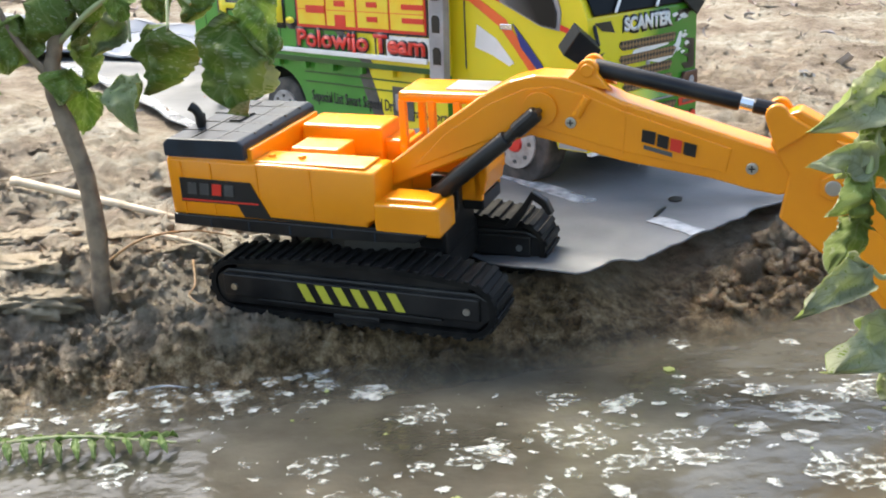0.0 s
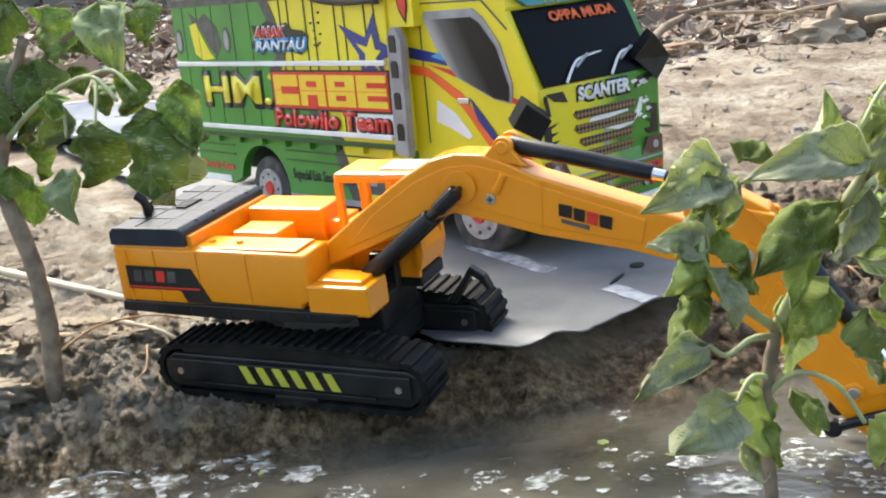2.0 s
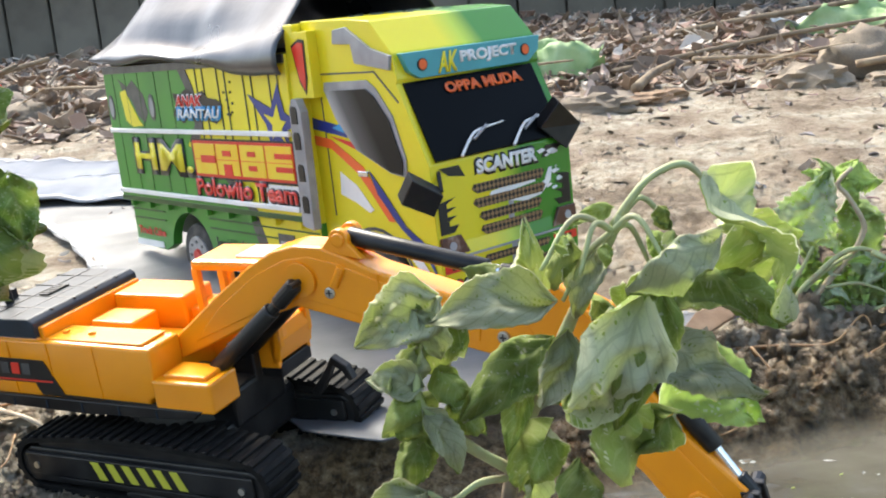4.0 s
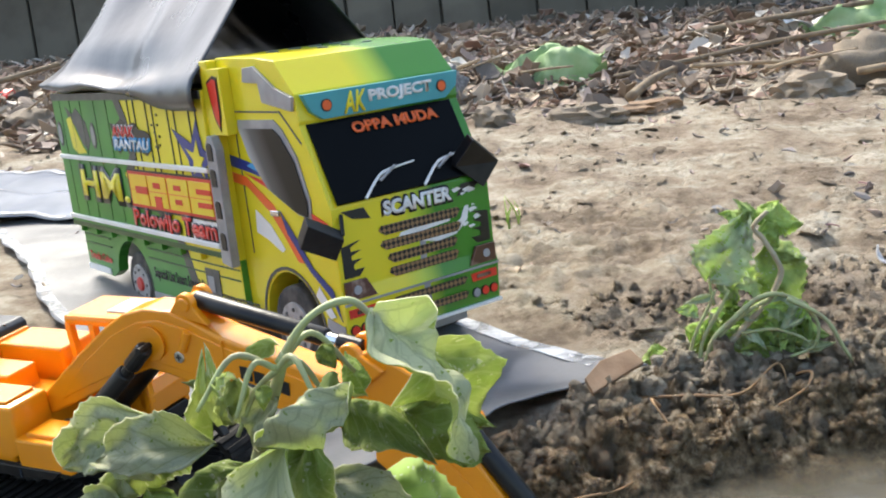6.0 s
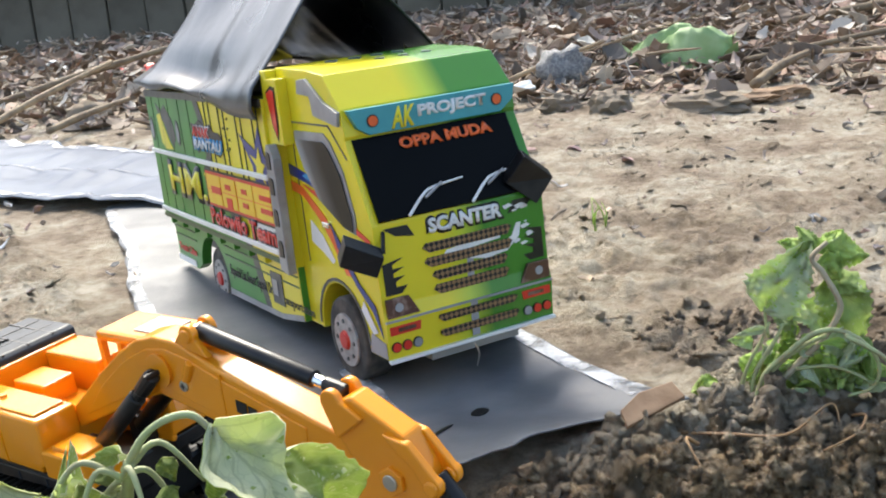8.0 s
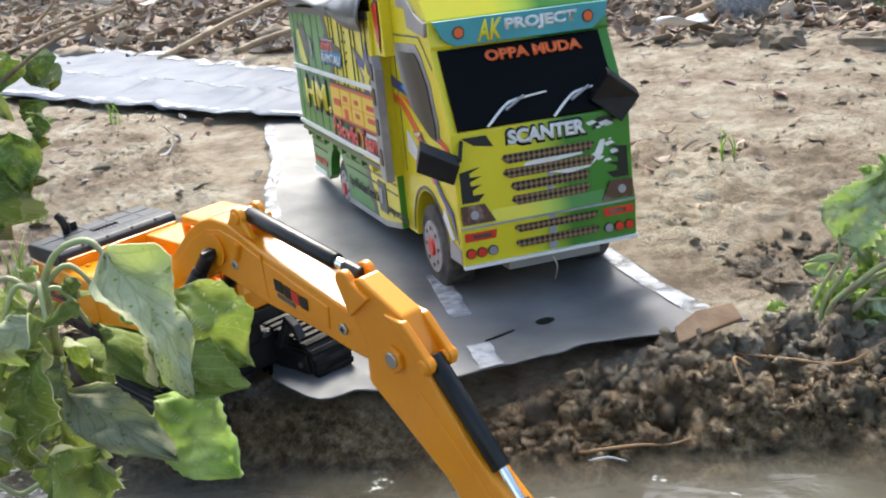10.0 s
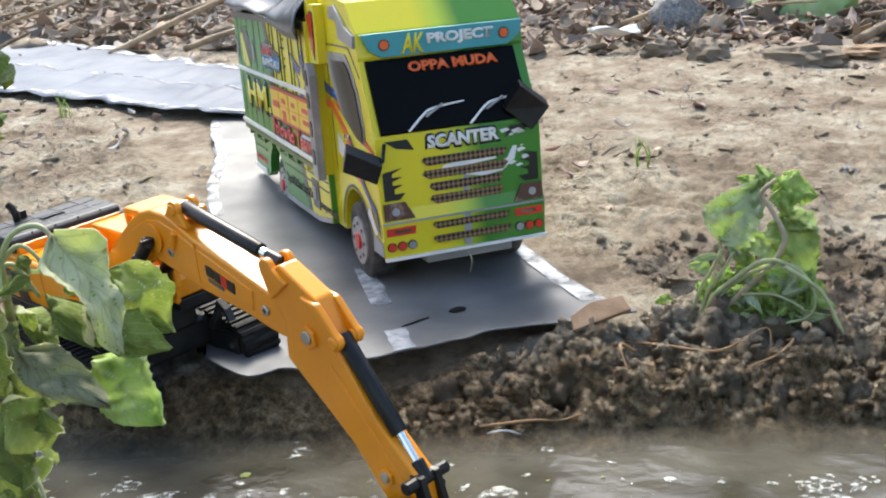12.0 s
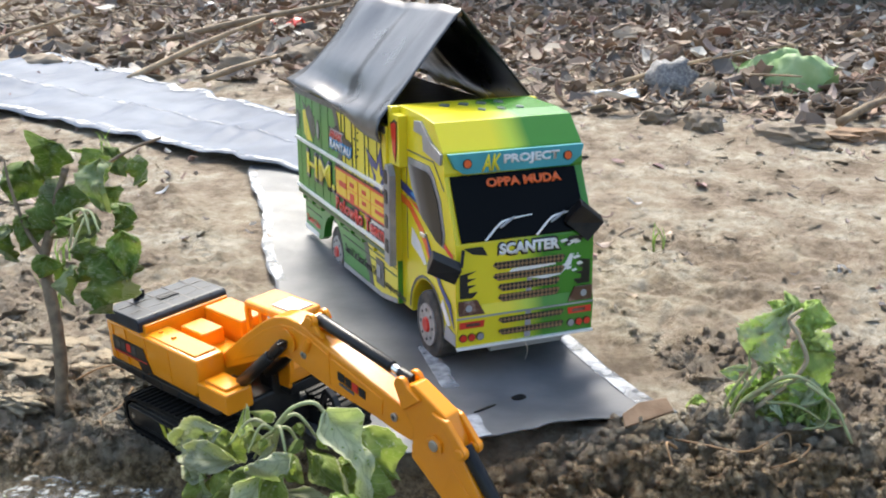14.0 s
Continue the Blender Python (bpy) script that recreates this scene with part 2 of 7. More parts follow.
def leaf_material(name, a, b, vein, rough):
    """A leaf's skin: blotched green, paler ribs along its own length and width."""
    m = bpy.data.materials.new(name)
    m.use_nodes = True
    nt = m.node_tree
    L = nt.links.new
    bs = nt.nodes["Principled BSDF"]
    bs.inputs["Roughness"].default_value = rough
    bs.inputs["Specular IOR Level"].default_value = 0.25
    uv = nt.nodes.new("ShaderNodeUVMap")
    sp = nt.nodes.new("ShaderNodeSeparateXYZ")
    L(uv.outputs[0], sp.inputs[0])

    def op(kind, x, y):
        k = nt.nodes.new("ShaderNodeMath")
        k.operation = kind
        for i, v in enumerate((x, y)):
            if isinstance(v, (int, float)):
                k.inputs[i].default_value = v
            elif v is not None:
                L(v, k.inputs[i])
        return k.outputs[0]
    across = op("ABSOLUTE", op("SUBTRACT", sp.outputs["Y"], 0.5), None)
    side = op("FRACT", op("SUBTRACT", op("MULTIPLY", sp.outputs["X"], 6.0), op("MULTIPLY", across, 5.0)), None)
    side = op("LESS_THAN", op("ABSOLUTE", op("SUBTRACT", side, 0.5), None), 0.07)
    mid = op("LESS_THAN", across, 0.025)
    rib = op("MAXIMUM", side, mid)
    vo = nt.nodes.new("ShaderNodeTexVoronoi")
    vo.feature = "DISTANCE_TO_EDGE"
    vo.inputs["Scale"].default_value = 13.0
    L(uv.outputs[0], vo.inputs["Vector"])
    net = op("MULTIPLY", op("LESS_THAN", vo.outputs["Distance"], 0.045), 0.5)
    rib = op("MAXIMUM", rib, net)
    tc = nt.nodes.new("ShaderNodeTexCoord")
    n = nt.nodes.new("ShaderNodeTexNoise")
    n.inputs["Scale"].default_value, n.inputs["Detail"].default_value = 70, 6
    L(tc.outputs["Object"], n.inputs["Vector"])
    r = nt.nodes.new("ShaderNodeValToRGB")
    r.color_ramp.elements[0].position, r.color_ramp.elements[1].position = 0.38, 0.66
    r.color_ramp.elements[0].color, r.color_ramp.elements[1].color = (*a, 1), (*b, 1)
    L(n.outputs["Fac"], r.inputs["Fac"])
    mx = nt.nodes.new("ShaderNodeMix")
    mx.data_type = "RGBA"
    mx.inputs[7].default_value = (*vein, 1)
    L(op("MULTIPLY", rib, 0.62), mx.inputs[0])
    L(r.outputs["Color"], mx.inputs[6])
    oi = nt.nodes.new("ShaderNodeObjectInfo")
    mr = nt.nodes.new("ShaderNodeMapRange")
    mr.inputs["To Min"].default_value, mr.inputs["To Max"].default_value = 0.75, 1.25
    L(oi.outputs["Random"], mr.inputs["Value"])
    hs = nt.nodes.new("ShaderNodeHueSaturation")
    L(mr.outputs[0], hs.inputs["Value"])
    L(mx.outputs[2], hs.inputs["Color"])
    L(hs.outputs["Color"], bs.inputs["Base Color"])
    bp = nt.nodes.new("ShaderNodeBump")
    bp.inputs["Strength"].default_value, bp.inputs["Distance"].default_value = 0.5, 0.0006
    L(op("ADD", op("MULTIPLY", rib, 1.2), n.outputs["Fac"]), bp.inputs["Height"])
    L(bp.outputs["Normal"], bs.inputs["Normal"])
    tr = nt.nodes.new("ShaderNodeBsdfTranslucent")
    L(hs.outputs["Color"], tr.inputs["Color"])
    ms = nt.nodes.new("ShaderNodeMixShader")
    ms.inputs[0].default_value = 0.54
    L(bs.outputs[0], ms.inputs[1])
    L(tr.outputs[0], ms.inputs[2])
    L(ms.outputs[0], nt.nodes["Material Output"].inputs["Surface"])
    return m


LEAF_TOP = leaf_material("leaf_upper_side", (0.25, 0.34, 0.075), (0.38, 0.44, 0.15), (0.42, 0.48, 0.2), 0.7)
LEAF_UNDER = leaf_material("leaf_underside", (0.56, 0.58, 0.385), (0.69, 0.69, 0.50), (0.42, 0.44, 0.27), 0.8)
SEED_TOP = leaf_material("seedling_leaf_upper_side", (0.14, 0.23, 0.045), (0.27, 0.35, 0.10), (0.31, 0.38, 0.15), 0.6)
SEED_UNDER = leaf_material("seedling_leaf_underside", (0.36, 0.42, 0.23), (0.49, 0.53, 0.33), (0.34, 0.40, 0.22), 0.7)
WEED_TOP = leaf_material("weed_leaf_upper_side", (0.42, 0.60, 0.15), (0.60, 0.73, 0.28), (0.44, 0.58, 0.2), 0.65)
WEED_UNDER = leaf_material("weed_leaf_underside", (0.62, 0.70, 0.48), (0.74, 0.78, 0.60), (0.56, 0.64, 0.42), 0.7)


def litter_material(name, bright):
    m = material(name, (0.3, 0.2, 0.12), 0.75)
    nt = m.node_tree
    g = nt.nodes.new("ShaderNodeNewGeometry")
    r = nt.nodes.new("ShaderNodeValToRGB")
    cols = [(0.0, (0.06, 0.04, 0.03)), (0.2, (0.19, 0.13, 0.085)), (0.4, (0.13, 0.095, 0.072)), (0.55, (0.26, 0.205, 0.15)),
            (0.66, (0.20, 0.115, 0.085)), (0.78, (0.31, 0.26, 0.20)), (0.88, (0.24, 0.175, 0.145)), (0.96, (0.50, 0.46, 0.39)), (1.0, (0.20, 0.17, 0.15))]
    r.color_ramp.elements[0].color, r.color_ramp.elements[1].color = (*cols[0][1], 1), (*cols[-1][1], 1)
    for p, c in cols[1:-1]:
        r.color_ramp.elements.new(p).color = (*c, 1)
    for e in r.color_ramp.elements:
        e.color = (*[min(0.7, max(0.1 * bright ** 1.6 - 0.06, bright * k)) for k in list(e.color)[:3]], 1)
    nt.links.new(g.outputs["Random Per Island"], r.inputs["Fac"])
    nt.links.new(r.outputs["Color"], nt.nodes["Principled BSDF"].inputs["Base Color"])
    return m


LITTER = litter_material("dead_leaves", 1.3)
CHAFF = litter_material("pale_chaff", 1.9)


def soil_material():
    """Yard earth: pale dry crust with dark crumbs, dark and damp low down by the water."""
    m = bpy.data.materials.new("yard_soil")
    m.use_nodes = True
    nt = m.node_tree
    L = nt.links.new
    b = nt.nodes["Principled BSDF"]
    tc = nt.nodes.new("ShaderNodeTexCoord")

    def nz(scale, detail, rough=0.6):
        n = nt.nodes.new("ShaderNodeTexNoise")
        n.inputs["Scale"].default_value, n.inputs["Detail"].default_value, n.inputs["Roughness"].default_value = scale, detail, rough
        L(tc.outputs["Object"], n.inputs["Vector"])
        return n.outputs["Fac"]

    def ramp(fac, stops):
        r = nt.nodes.new("ShaderNodeValToRGB")
        r.color_ramp.elements[0].position, r.color_ramp.elements[0].color = stops[0][0], (*stops[0][1], 1)
        r.color_ramp.elements[1].position, r.color_ramp.elements[1].color = stops[-1][0], (*stops[-1][1], 1)
        for p, c in stops[1:-1]:
            r.color_ramp.elements.new(p).color = (*c, 1)
        L(fac, r.inputs["Fac"])
        return r.outputs["Color"]

    def mix(fac, x, y, kind="MIX"):
        k = nt.nodes.new("ShaderNodeMix")
        k.data_type, k.blend_type = "RGBA", kind
        if isinstance(fac, (int, float)):
            k.inputs[0].default_value = fac
        else:
            L(fac, k.inputs[0])
        L(x, k.inputs[6])
        L(y, k.inputs[7])
        return k.outputs[2]
    big = ramp(nz(11, 9, 0.68), [(0.38, (0.22, 0.165, 0.11)), (0.45, (0.345, 0.275, 0.205)), (0.525, (0.425, 0.362, 0.275)), (0.62, (0.53, 0.485, 0.40))])
    fine = ramp(nz(90, 6, 0.7), [(0.33, (0.50, 0.45, 0.39)), (0.46, (0.87, 0.85, 0.81)), (0.6, (1.0, 1.0, 1.0))])
    mid = ramp(nz(24, 8, 0.74), [(0.37, (0.52, 0.46, 0.39)), (0.46, (0.77, 0.73, 0.68)), (0.55, (1.0, 1.0, 1.0))])
    dry = mix(0.7, mix(0.9, big, fine, "MULTIPLY"), mid, "MULTIPLY")
    lumps = ramp(nz(60, 5, 0.6), [(0.35, (0.58, 0.55, 0.52)), (0.56, (1.0, 1.0, 1.0))])
    # Mud mottle; pale stops paint in wet glints, dark stops the shaded gaps.
    grit_and_glints = ramp(nz(170, 7, 0.75), [(0.34, (0.035, 0.021, 0.010)), (0.45, (0.19, 0.124, 0.060)), (0.55, (0.38, 0.272, 0.152)), (0.67, (0.60, 0.48, 0.32))])
    wet = mix(0.9, grit_and_glints, lumps, "MULTIPLY")
    at = nt.nodes.new("ShaderNodeAttribute")
    at.attribute_name = "damp"
    mr = nt.nodes.new("ShaderNodeMapRange")
    mr.inputs["From Min"].default_value, mr.inputs["From Max"].default_value = 0.3, 0.75
    ad = nt.nodes.new("ShaderNodeMath")
    ad.operation = "MULTIPLY_ADD"
    ad.inputs[1].default_value, ad.inputs[2].default_value = 0.7, -0.35
    L(nz(22, 5), ad.inputs[0])
    su = nt.nodes.new("ShaderNodeMath")
    su.operation = "ADD"
    L(ad.outputs[0], su.inputs[0])
    L(at.outputs["Fac"], su.inputs[1])
    L(su.outputs[0], mr.inputs["Value"])
    L(mix(mr.outputs[0], dry, wet), b.inputs["Base Color"])
    rr = nt.nodes.new("ShaderNodeMapRange")
    rr.inputs["To Min"].default_value, rr.inputs["To Max"].default_value = 0.85, 0.30
    L(mr.outputs[0], rr.inputs["Value"])
    L(rr.outputs[0], b.inputs["Roughness"])
    bp = nt.nodes.new("ShaderNodeBump")
    bp.inputs["Strength"].default_value, bp.inputs["Distance"].default_value = 1.0, 0.007
    mh = nt.nodes.new("ShaderNodeMath")
    mh.operation = "MULTIPLY_ADD"
    mh.inputs[1].default_value = 1.3
    L(nz(34, 8, 0.72), mh.inputs[0])
    mg = nt.nodes.new("ShaderNodeMath")
    mg.operation = "MULTIPLY_ADD"
    mg.inputs[1].default_value = 0.45
    L(nz(420, 4, 0.7), mg.inputs[0])
    L(nz(150, 8, 0.75), mg.inputs[2])
    L(mg.outputs[0], mh.inputs[2])
    L(mh.outputs[0], bp.inputs["Height"])
    L(bp.outputs["Normal"], b.inputs["Normal"])
    return m


SOIL = soil_material()


def water_material():
    m = material("muddy_water", (0.042, 0.038, 0.028), 0.08, second=(0.105, 0.098, 0.078), scale=14, detail=8.0, low=0.36, high=0.68)
    nt = m.node_tree
    b = nt.nodes["Principled BSDF"]
    b.inputs["IOR"].default_value = 1.33
    tc = nt.nodes.new("ShaderNodeTexCoord")
    n = nt.nodes.new("ShaderNodeTexNoise")
    n.inputs["Scale"].default_value, n.inputs["Detail"].default_value = 48, 6
    nt.links.new(tc.outputs["Object"], n.inputs["Vector"])
    bp = nt.nodes.new("ShaderNodeBump")
    bp.inputs["Strength"].default_value, bp.inputs["Distance"].default_value = 0.35, 0.003
    nt.links.new(n.outputs["Fac"], bp.inputs["Height"])
    nt.links.new(bp.outputs["Normal"], b.inputs["Normal"])
    at = nt.nodes.new("ShaderNodeAttribute")
    at.attribute_name = "murk"
    nt.links.new(at.outputs["Fac"], b.inputs["Alpha"])
    return m


WATER = water_material()


# ---- mesh helpers ----
def finish(bm, name, mat, smooth=False):
    me = bpy.data.meshes.new(name)
    bm.to_mesh(me)
    bm.free()
    for k in (mat if isinstance(mat, (list, tuple)) else [mat]):
        me.materials.append(k)
    if smooth:
        for p in me.polygons:
            p.use_smooth = True
    return me


def part(name, bm, mat, parent, label="", smooth=False):
    """One mesh object under a thing or under a part."""
    ob = new(name, finish(bm, name, mat, smooth))
    ob.parent = parent
    return tagged(ob, label)


def thing(name, m, label, category, group="", kind=""):
    ob = new(name)
    ob.matrix_world = m
    ob.empty_display_size = 0.02
    return tagged(ob, label, category, group, kind)


def bevelled(bm, width, seg=2):
    if width:
        bmesh.ops.bevel(bm, geom=bm.edges[:] + bm.verts[:], offset=width, segments=seg, affect="EDGES", profile=0.5, clamp_overlap=True)
    return bm


def block(x0, x1, y0, y1, z0, z1, bevel=0.001, bm=None):
    own = bmesh.new()
    r = bmesh.ops.create_cube(own, size=1.0)
    for v in r["verts"]:
        v.co = Vector((x0 + (v.co.x + 0.5) * (x1 - x0), y0 + (v.co.y + 0.5) * (y1 - y0), z0 + (v.co.z + 0.5) * (z1 - z0)))
    bevelled(own, bevel)
    if bm is None:
        return own
    join(bm, own)
    return bm


def join(bm, other):
    me = bpy.data.meshes.new("tmp")
    other.to_mesh(me)
    other.free()
    bm.from_mesh(me)
    bpy.data.meshes.remove(me)
    return bm


def prism(pts, a, b, axis="y", bevel=0.0008):
    """A profile of (u, v) pairs pushed from a to b: along y it lies in x, z; along x in y, z; along z in x, y."""
    bm = bmesh.new()

    def put(u, v, w):
        return {"y": (u, w, v), "x": (w, u, v), "z": (u, v, w)}[axis]
    lo = [bm.verts.new(put(u, v, a)) for u, v in pts]
    hi = [bm.verts.new(put(u, v, b)) for u, v in pts]
    bm.faces.new(lo)
    bm.faces.new(hi[::-1])
    for i in range(len(pts)):
        j = (i + 1) % len(pts)
        bm.faces.new((lo[j], lo[i], hi[i], hi[j]))
    bmesh.ops.recalc_face_normals(bm, faces=bm.faces[:])
    return bevelled(bm, bevel, 2)


def rod(p, q, r0, r1=None, seg=14, bm=None, bevel=0.0):
    """A straight round bar from p to q."""
    own = bmesh.new()
    p, q = Vector(p), Vector(q)
    r1 = r0 if r1 is None else r1
    d = q - p
    bmesh.ops.create_cone(own, cap_ends=True, segments=seg, radius1=r0, radius2=r1, depth=d.length)
    if bevel:
        rim = [e for e in own.edges if abs(e.verts[0].co.z - e.verts[1].co.z) < 1e-6]
        bmesh.ops.bevel(own, geom=rim, offset=bevel, segments=2, affect="EDGES", profile=0.5)
    own.transform(Matrix.Translation((p + q) / 2) @ d.to_track_quat("Z", "Y").to_matrix().to_4x4())
    if bm is None:
        return own
    return join(bm, own)


def smooth_line(pts, n):
    """A Catmull-Rom line through the points."""
    P = [Vector(p) for p in pts]
    P = [2 * P[0] - P[1]] + P + [2 * P[-1] - P[-2]]
    out = []
    for i in range(1, len(P) - 2):
        for k in range(n):
            t = k / n
            a, b, c, d = P[i - 1:i + 3]
            out.append(0.5 * (2 * b + (c - a) * t + (2 * a - 5 * b + 4 * c - d) * t * t + (3 * b - a - 3 * c + d) * t ** 3))
    return out + [P[-2]]


def sweep(pts, radii, seg=8, n=5, bm=None, wob=0.0):
    """A bent tapering stalk through the points."""
    bm = bm or bmesh.new()
    line = smooth_line(pts, n)
    rings = []
    for i, p in enumerate(line):
        f = i / (len(line) - 1)
        x = f * (len(radii) - 1)
        k = min(int(x), len(radii) - 2)
        r = radii[k] + (radii[k + 1] - radii[k]) * (x - k)
        t = (line[min(i + 1, len(line) - 1)] - line[max(i - 1, 0)]).normalized()
        u = t.cross(Vector((0.31, 0.2, 0.93))).normalized()
        v = t.cross(u)
        rr = r * (1 + wob * noise.noise(p * 160))
        rings.append([bm.verts.new(p + rr * (math.cos(a) * u + math.sin(a) * v)) for a in (2 * math.pi * j / seg for j in range(seg))])
    for a, b in zip(rings, rings[1:]):
        for j in range(seg):
            bm.faces.new((a[j], a[(j + 1) % seg], b[(j + 1) % seg], b[j]))
    bm.faces.new(rings[0][::-1])
    bm.faces.new(rings[-1])
    return bm


def strip_plane(name, pts, mat, parent, axis, level, label=""):
    """A thin printed patch: axis y lies on a flank in x, z; axis x on a front in y, z."""
    th = -0.0003 if axis == "y" else 0.0003
    return part(name, prism(pts, level, level + th, axis, 0), mat, parent, label)


def lettering(name, text, mat, parent, u0, u1, v0, v1, axis, level, fat=0.0, slant=0.0, label=""):
    """Raised letters filling a box: on a flank (axis y) along x, on a front (axis x) along y."""
    cu = bpy.data.curves.new(name, "FONT")
    cu.body, cu.offset, cu.extrude, cu.resolution_u = text, fat, 0.0, 3
    ob = bpy.data.objects.new(name, cu)
    me = bpy.data.meshes.new_from_object(ob)
    co = np.empty(len(me.vertices) * 3)
    me.vertices.foreach_get("co", co)
    co = co.reshape(-1, 3)
    lo, hi = co.min(0), co.max(0)
    bm = bmesh.new()
    bm.from_mesh(me)
    for v in bm.verts:
        fu, fv = (v.co.x - lo[0]) / (hi[0] - lo[0]), (v.co.y - lo[1]) / (hi[1] - lo[1])
        u, w = u0 + fu * (u1 - u0) + slant * (fv - 0.5), v0 + fv * (v1 - v0)
        v.co = (u, level, w) if axis == "y" else (level, u, w)
    bpy.data.objects.remove(ob)
    bpy.data.curves.remove(cu)
    bpy.data.meshes.remove(me)
    g = bmesh.ops.extrude_face_region(bm, geom=bm.faces[:])
    d = Vector((0, -0.0003, 0)) if axis == "y" else Vector((0.0003, 0, 0))
    for v in g["geom"]:
        if isinstance(v, bmesh.types.BMVert):
            v.co += d
    return part(name, bm, mat, parent, label)


# ---- ground and water ----
SHORE_X = np.array([-300, -1.0, -0.45, -0.206, -0.148, -0.109, -0.06, -0.01, 0.05, 0.113, 0.17, 0.194, 0.235, 0.29, 0.331, 0.38, 0.6, 1.2, 300])
SHORE_Y = np.array([0.30, 0.34, 0.42, 0.462, 0.472, 0.480, 0.490, 0.503, 0.520, 0.538, 0.548, 0.554, 0.578, 0.600, 0.612, 0.622, 0.66, 0.74, 1.2])


def slope_z(x, y):
    """The yard's even slope, which rises away from the water."""
    x, y = max(-2.5, min(0.8, x)), min(3.3, y)
    return 0.04 + 0.1 * (y - 0.65) - 0.045 * x


TX, TY = 0.7071, -0.7071           # the toy truck's heading


def on_road(x, y):
    """1 under the plastic road, 0 away from it."""
    u, v = (x - 0.0795) * TX + (y - 0.6477) * TY, (x - 0.0795) * 0.7071 + (y - 0.6477) * 0.7071
    a = max(0.0, min(1.0, (0.14 - abs(v - 0.035)) / 0.03)) * max(0.0, min(1.0, (0.108 - u) / 0.03)) * (1 if u > -0.9 else 0)
    b = max(0.0, min(1.0, (0.16 - abs((y - 1.25) + (x + 0.4) * 0.48)) / 0.04)) * (1 if x < -0.2 else 0)
    return max(a, b)


def ground_z(x, y):
    ys = float(np.interp(x, SHORE_X, SHORE_Y)) + 0.010 * noise.noise((x * 22, 3.1, 0)) + 0.005 * noise.noise((x * 70, 1.1, 0))
    d = y - ys
    top = slope_z(x, y)
    p = Vector((x, y, 0))
    if d < 0:
        return -0.032 * min(1.0, -d / 0.06) + 0.003 * noise.noise(p * 60) + 0.0035 * noise.noise(p * 130) + 0.002 * noise.noise(p * 260), 1.0
    west = min(1.0, max(0.0, (-0.13 - x) / 0.04))
    gentle = max(0.0, min(1.0, (x - 0.05) / 0.07), west)
    f = min(1.0, d / (0.045 + 0.035 * gentle))
    base = top * (1 - (1 - f) ** (2.2 - 0.6 * gentle))
    bank = max(0.0, 1 - max(0.0, d - 0.05) / (0.09 + 0.14 * gentle - 0.17 * west))
    damp = max(0.0, min(1.0, 1.12 - d / (0.020 if x < -0.13 else 0.020 + 0.022 * min(1.0, (x + 0.13) / 0.1) + 0.030 * max(0.0, min(1.0, (x - 0.08) / 0.06)))))
    if y > 3.4 or abs(x) > 3:
        return base, 0.0
    soft = 1 - on_road(x, y)
    cl = 0.8 - 1.5 * abs(noise.noise(p * 42)) + 0.5 - 1.0 * abs(noise.noise(p * 95 + Vector((3, 1, 0)))) + 0.45 * noise.noise(p * 190)
    wp = p + 0.006 * Vector((noise.noise(p * 70), noise.noise(p * 70 + Vector((9, 4, 0))), 0))
    cl += 0.9 * (0.42 - abs(noise.noise(wp * 30))) + 0.7 * (noise.noise(wp * 21 + Vector((4, 4, 4)))) + 0.35 * noise.noise(wp * 260)
    h = base + bank * soft * (0.0085 + (0.004 if x > 0.1 else 0)) * (cl - 0.9) * min(1, 0.35 + d / 0.012) * (1 + 0.5 * noise.noise(p * 12))
    h += soft * (0.006 * noise.noise(p * 9) + 0.004 * (0.4 - abs(noise.noise(Vector((x * 14, y * 26, 4))))) + 0.004 * noise.noise(p * 28) + 0.0028 * abs(noise.noise(wp * 46 + Vector((1, 5, 2)))) + (0.0042 * noise.noise(p * 58 + Vector((2, 9, 0))) + 0.0034 * noise.noise(p * 115) + 0.0018 * noise.noise(p * 200) if y < 1.1 else 0) + 0.0045 * max(0, noise.noise(p * 75)) - 0.004 * max(0, noise.noise(p * 50 + Vector((7, 2, 0))) - 0.1))
    # pressed down under the toy excavator's tracks
    ex, ey = x + 0.0435, y - 0.4925
    f, l = ex * 0.9304 - ey * 0.3665, ex * 0.3665 + ey * 0.9304
    if -0.12 < f < 0.09 and -0.04 < l < 0.12:
        away = max(0.0, -l, l - 0.1, -0.083 - f, f - 0.064)
        h = min(h, 0.031 - 0.045 * f + 0.135 * l - 0.0150 + 0.55 * away + 0.0015 * noise.noise(p * 120))
    return h - 0.003 * (1 - soft), damp


def steps(*runs):
    out = []
    for a, b, s in runs:
        out += list(np.arange(a, b - 1e-9, s))
    return out


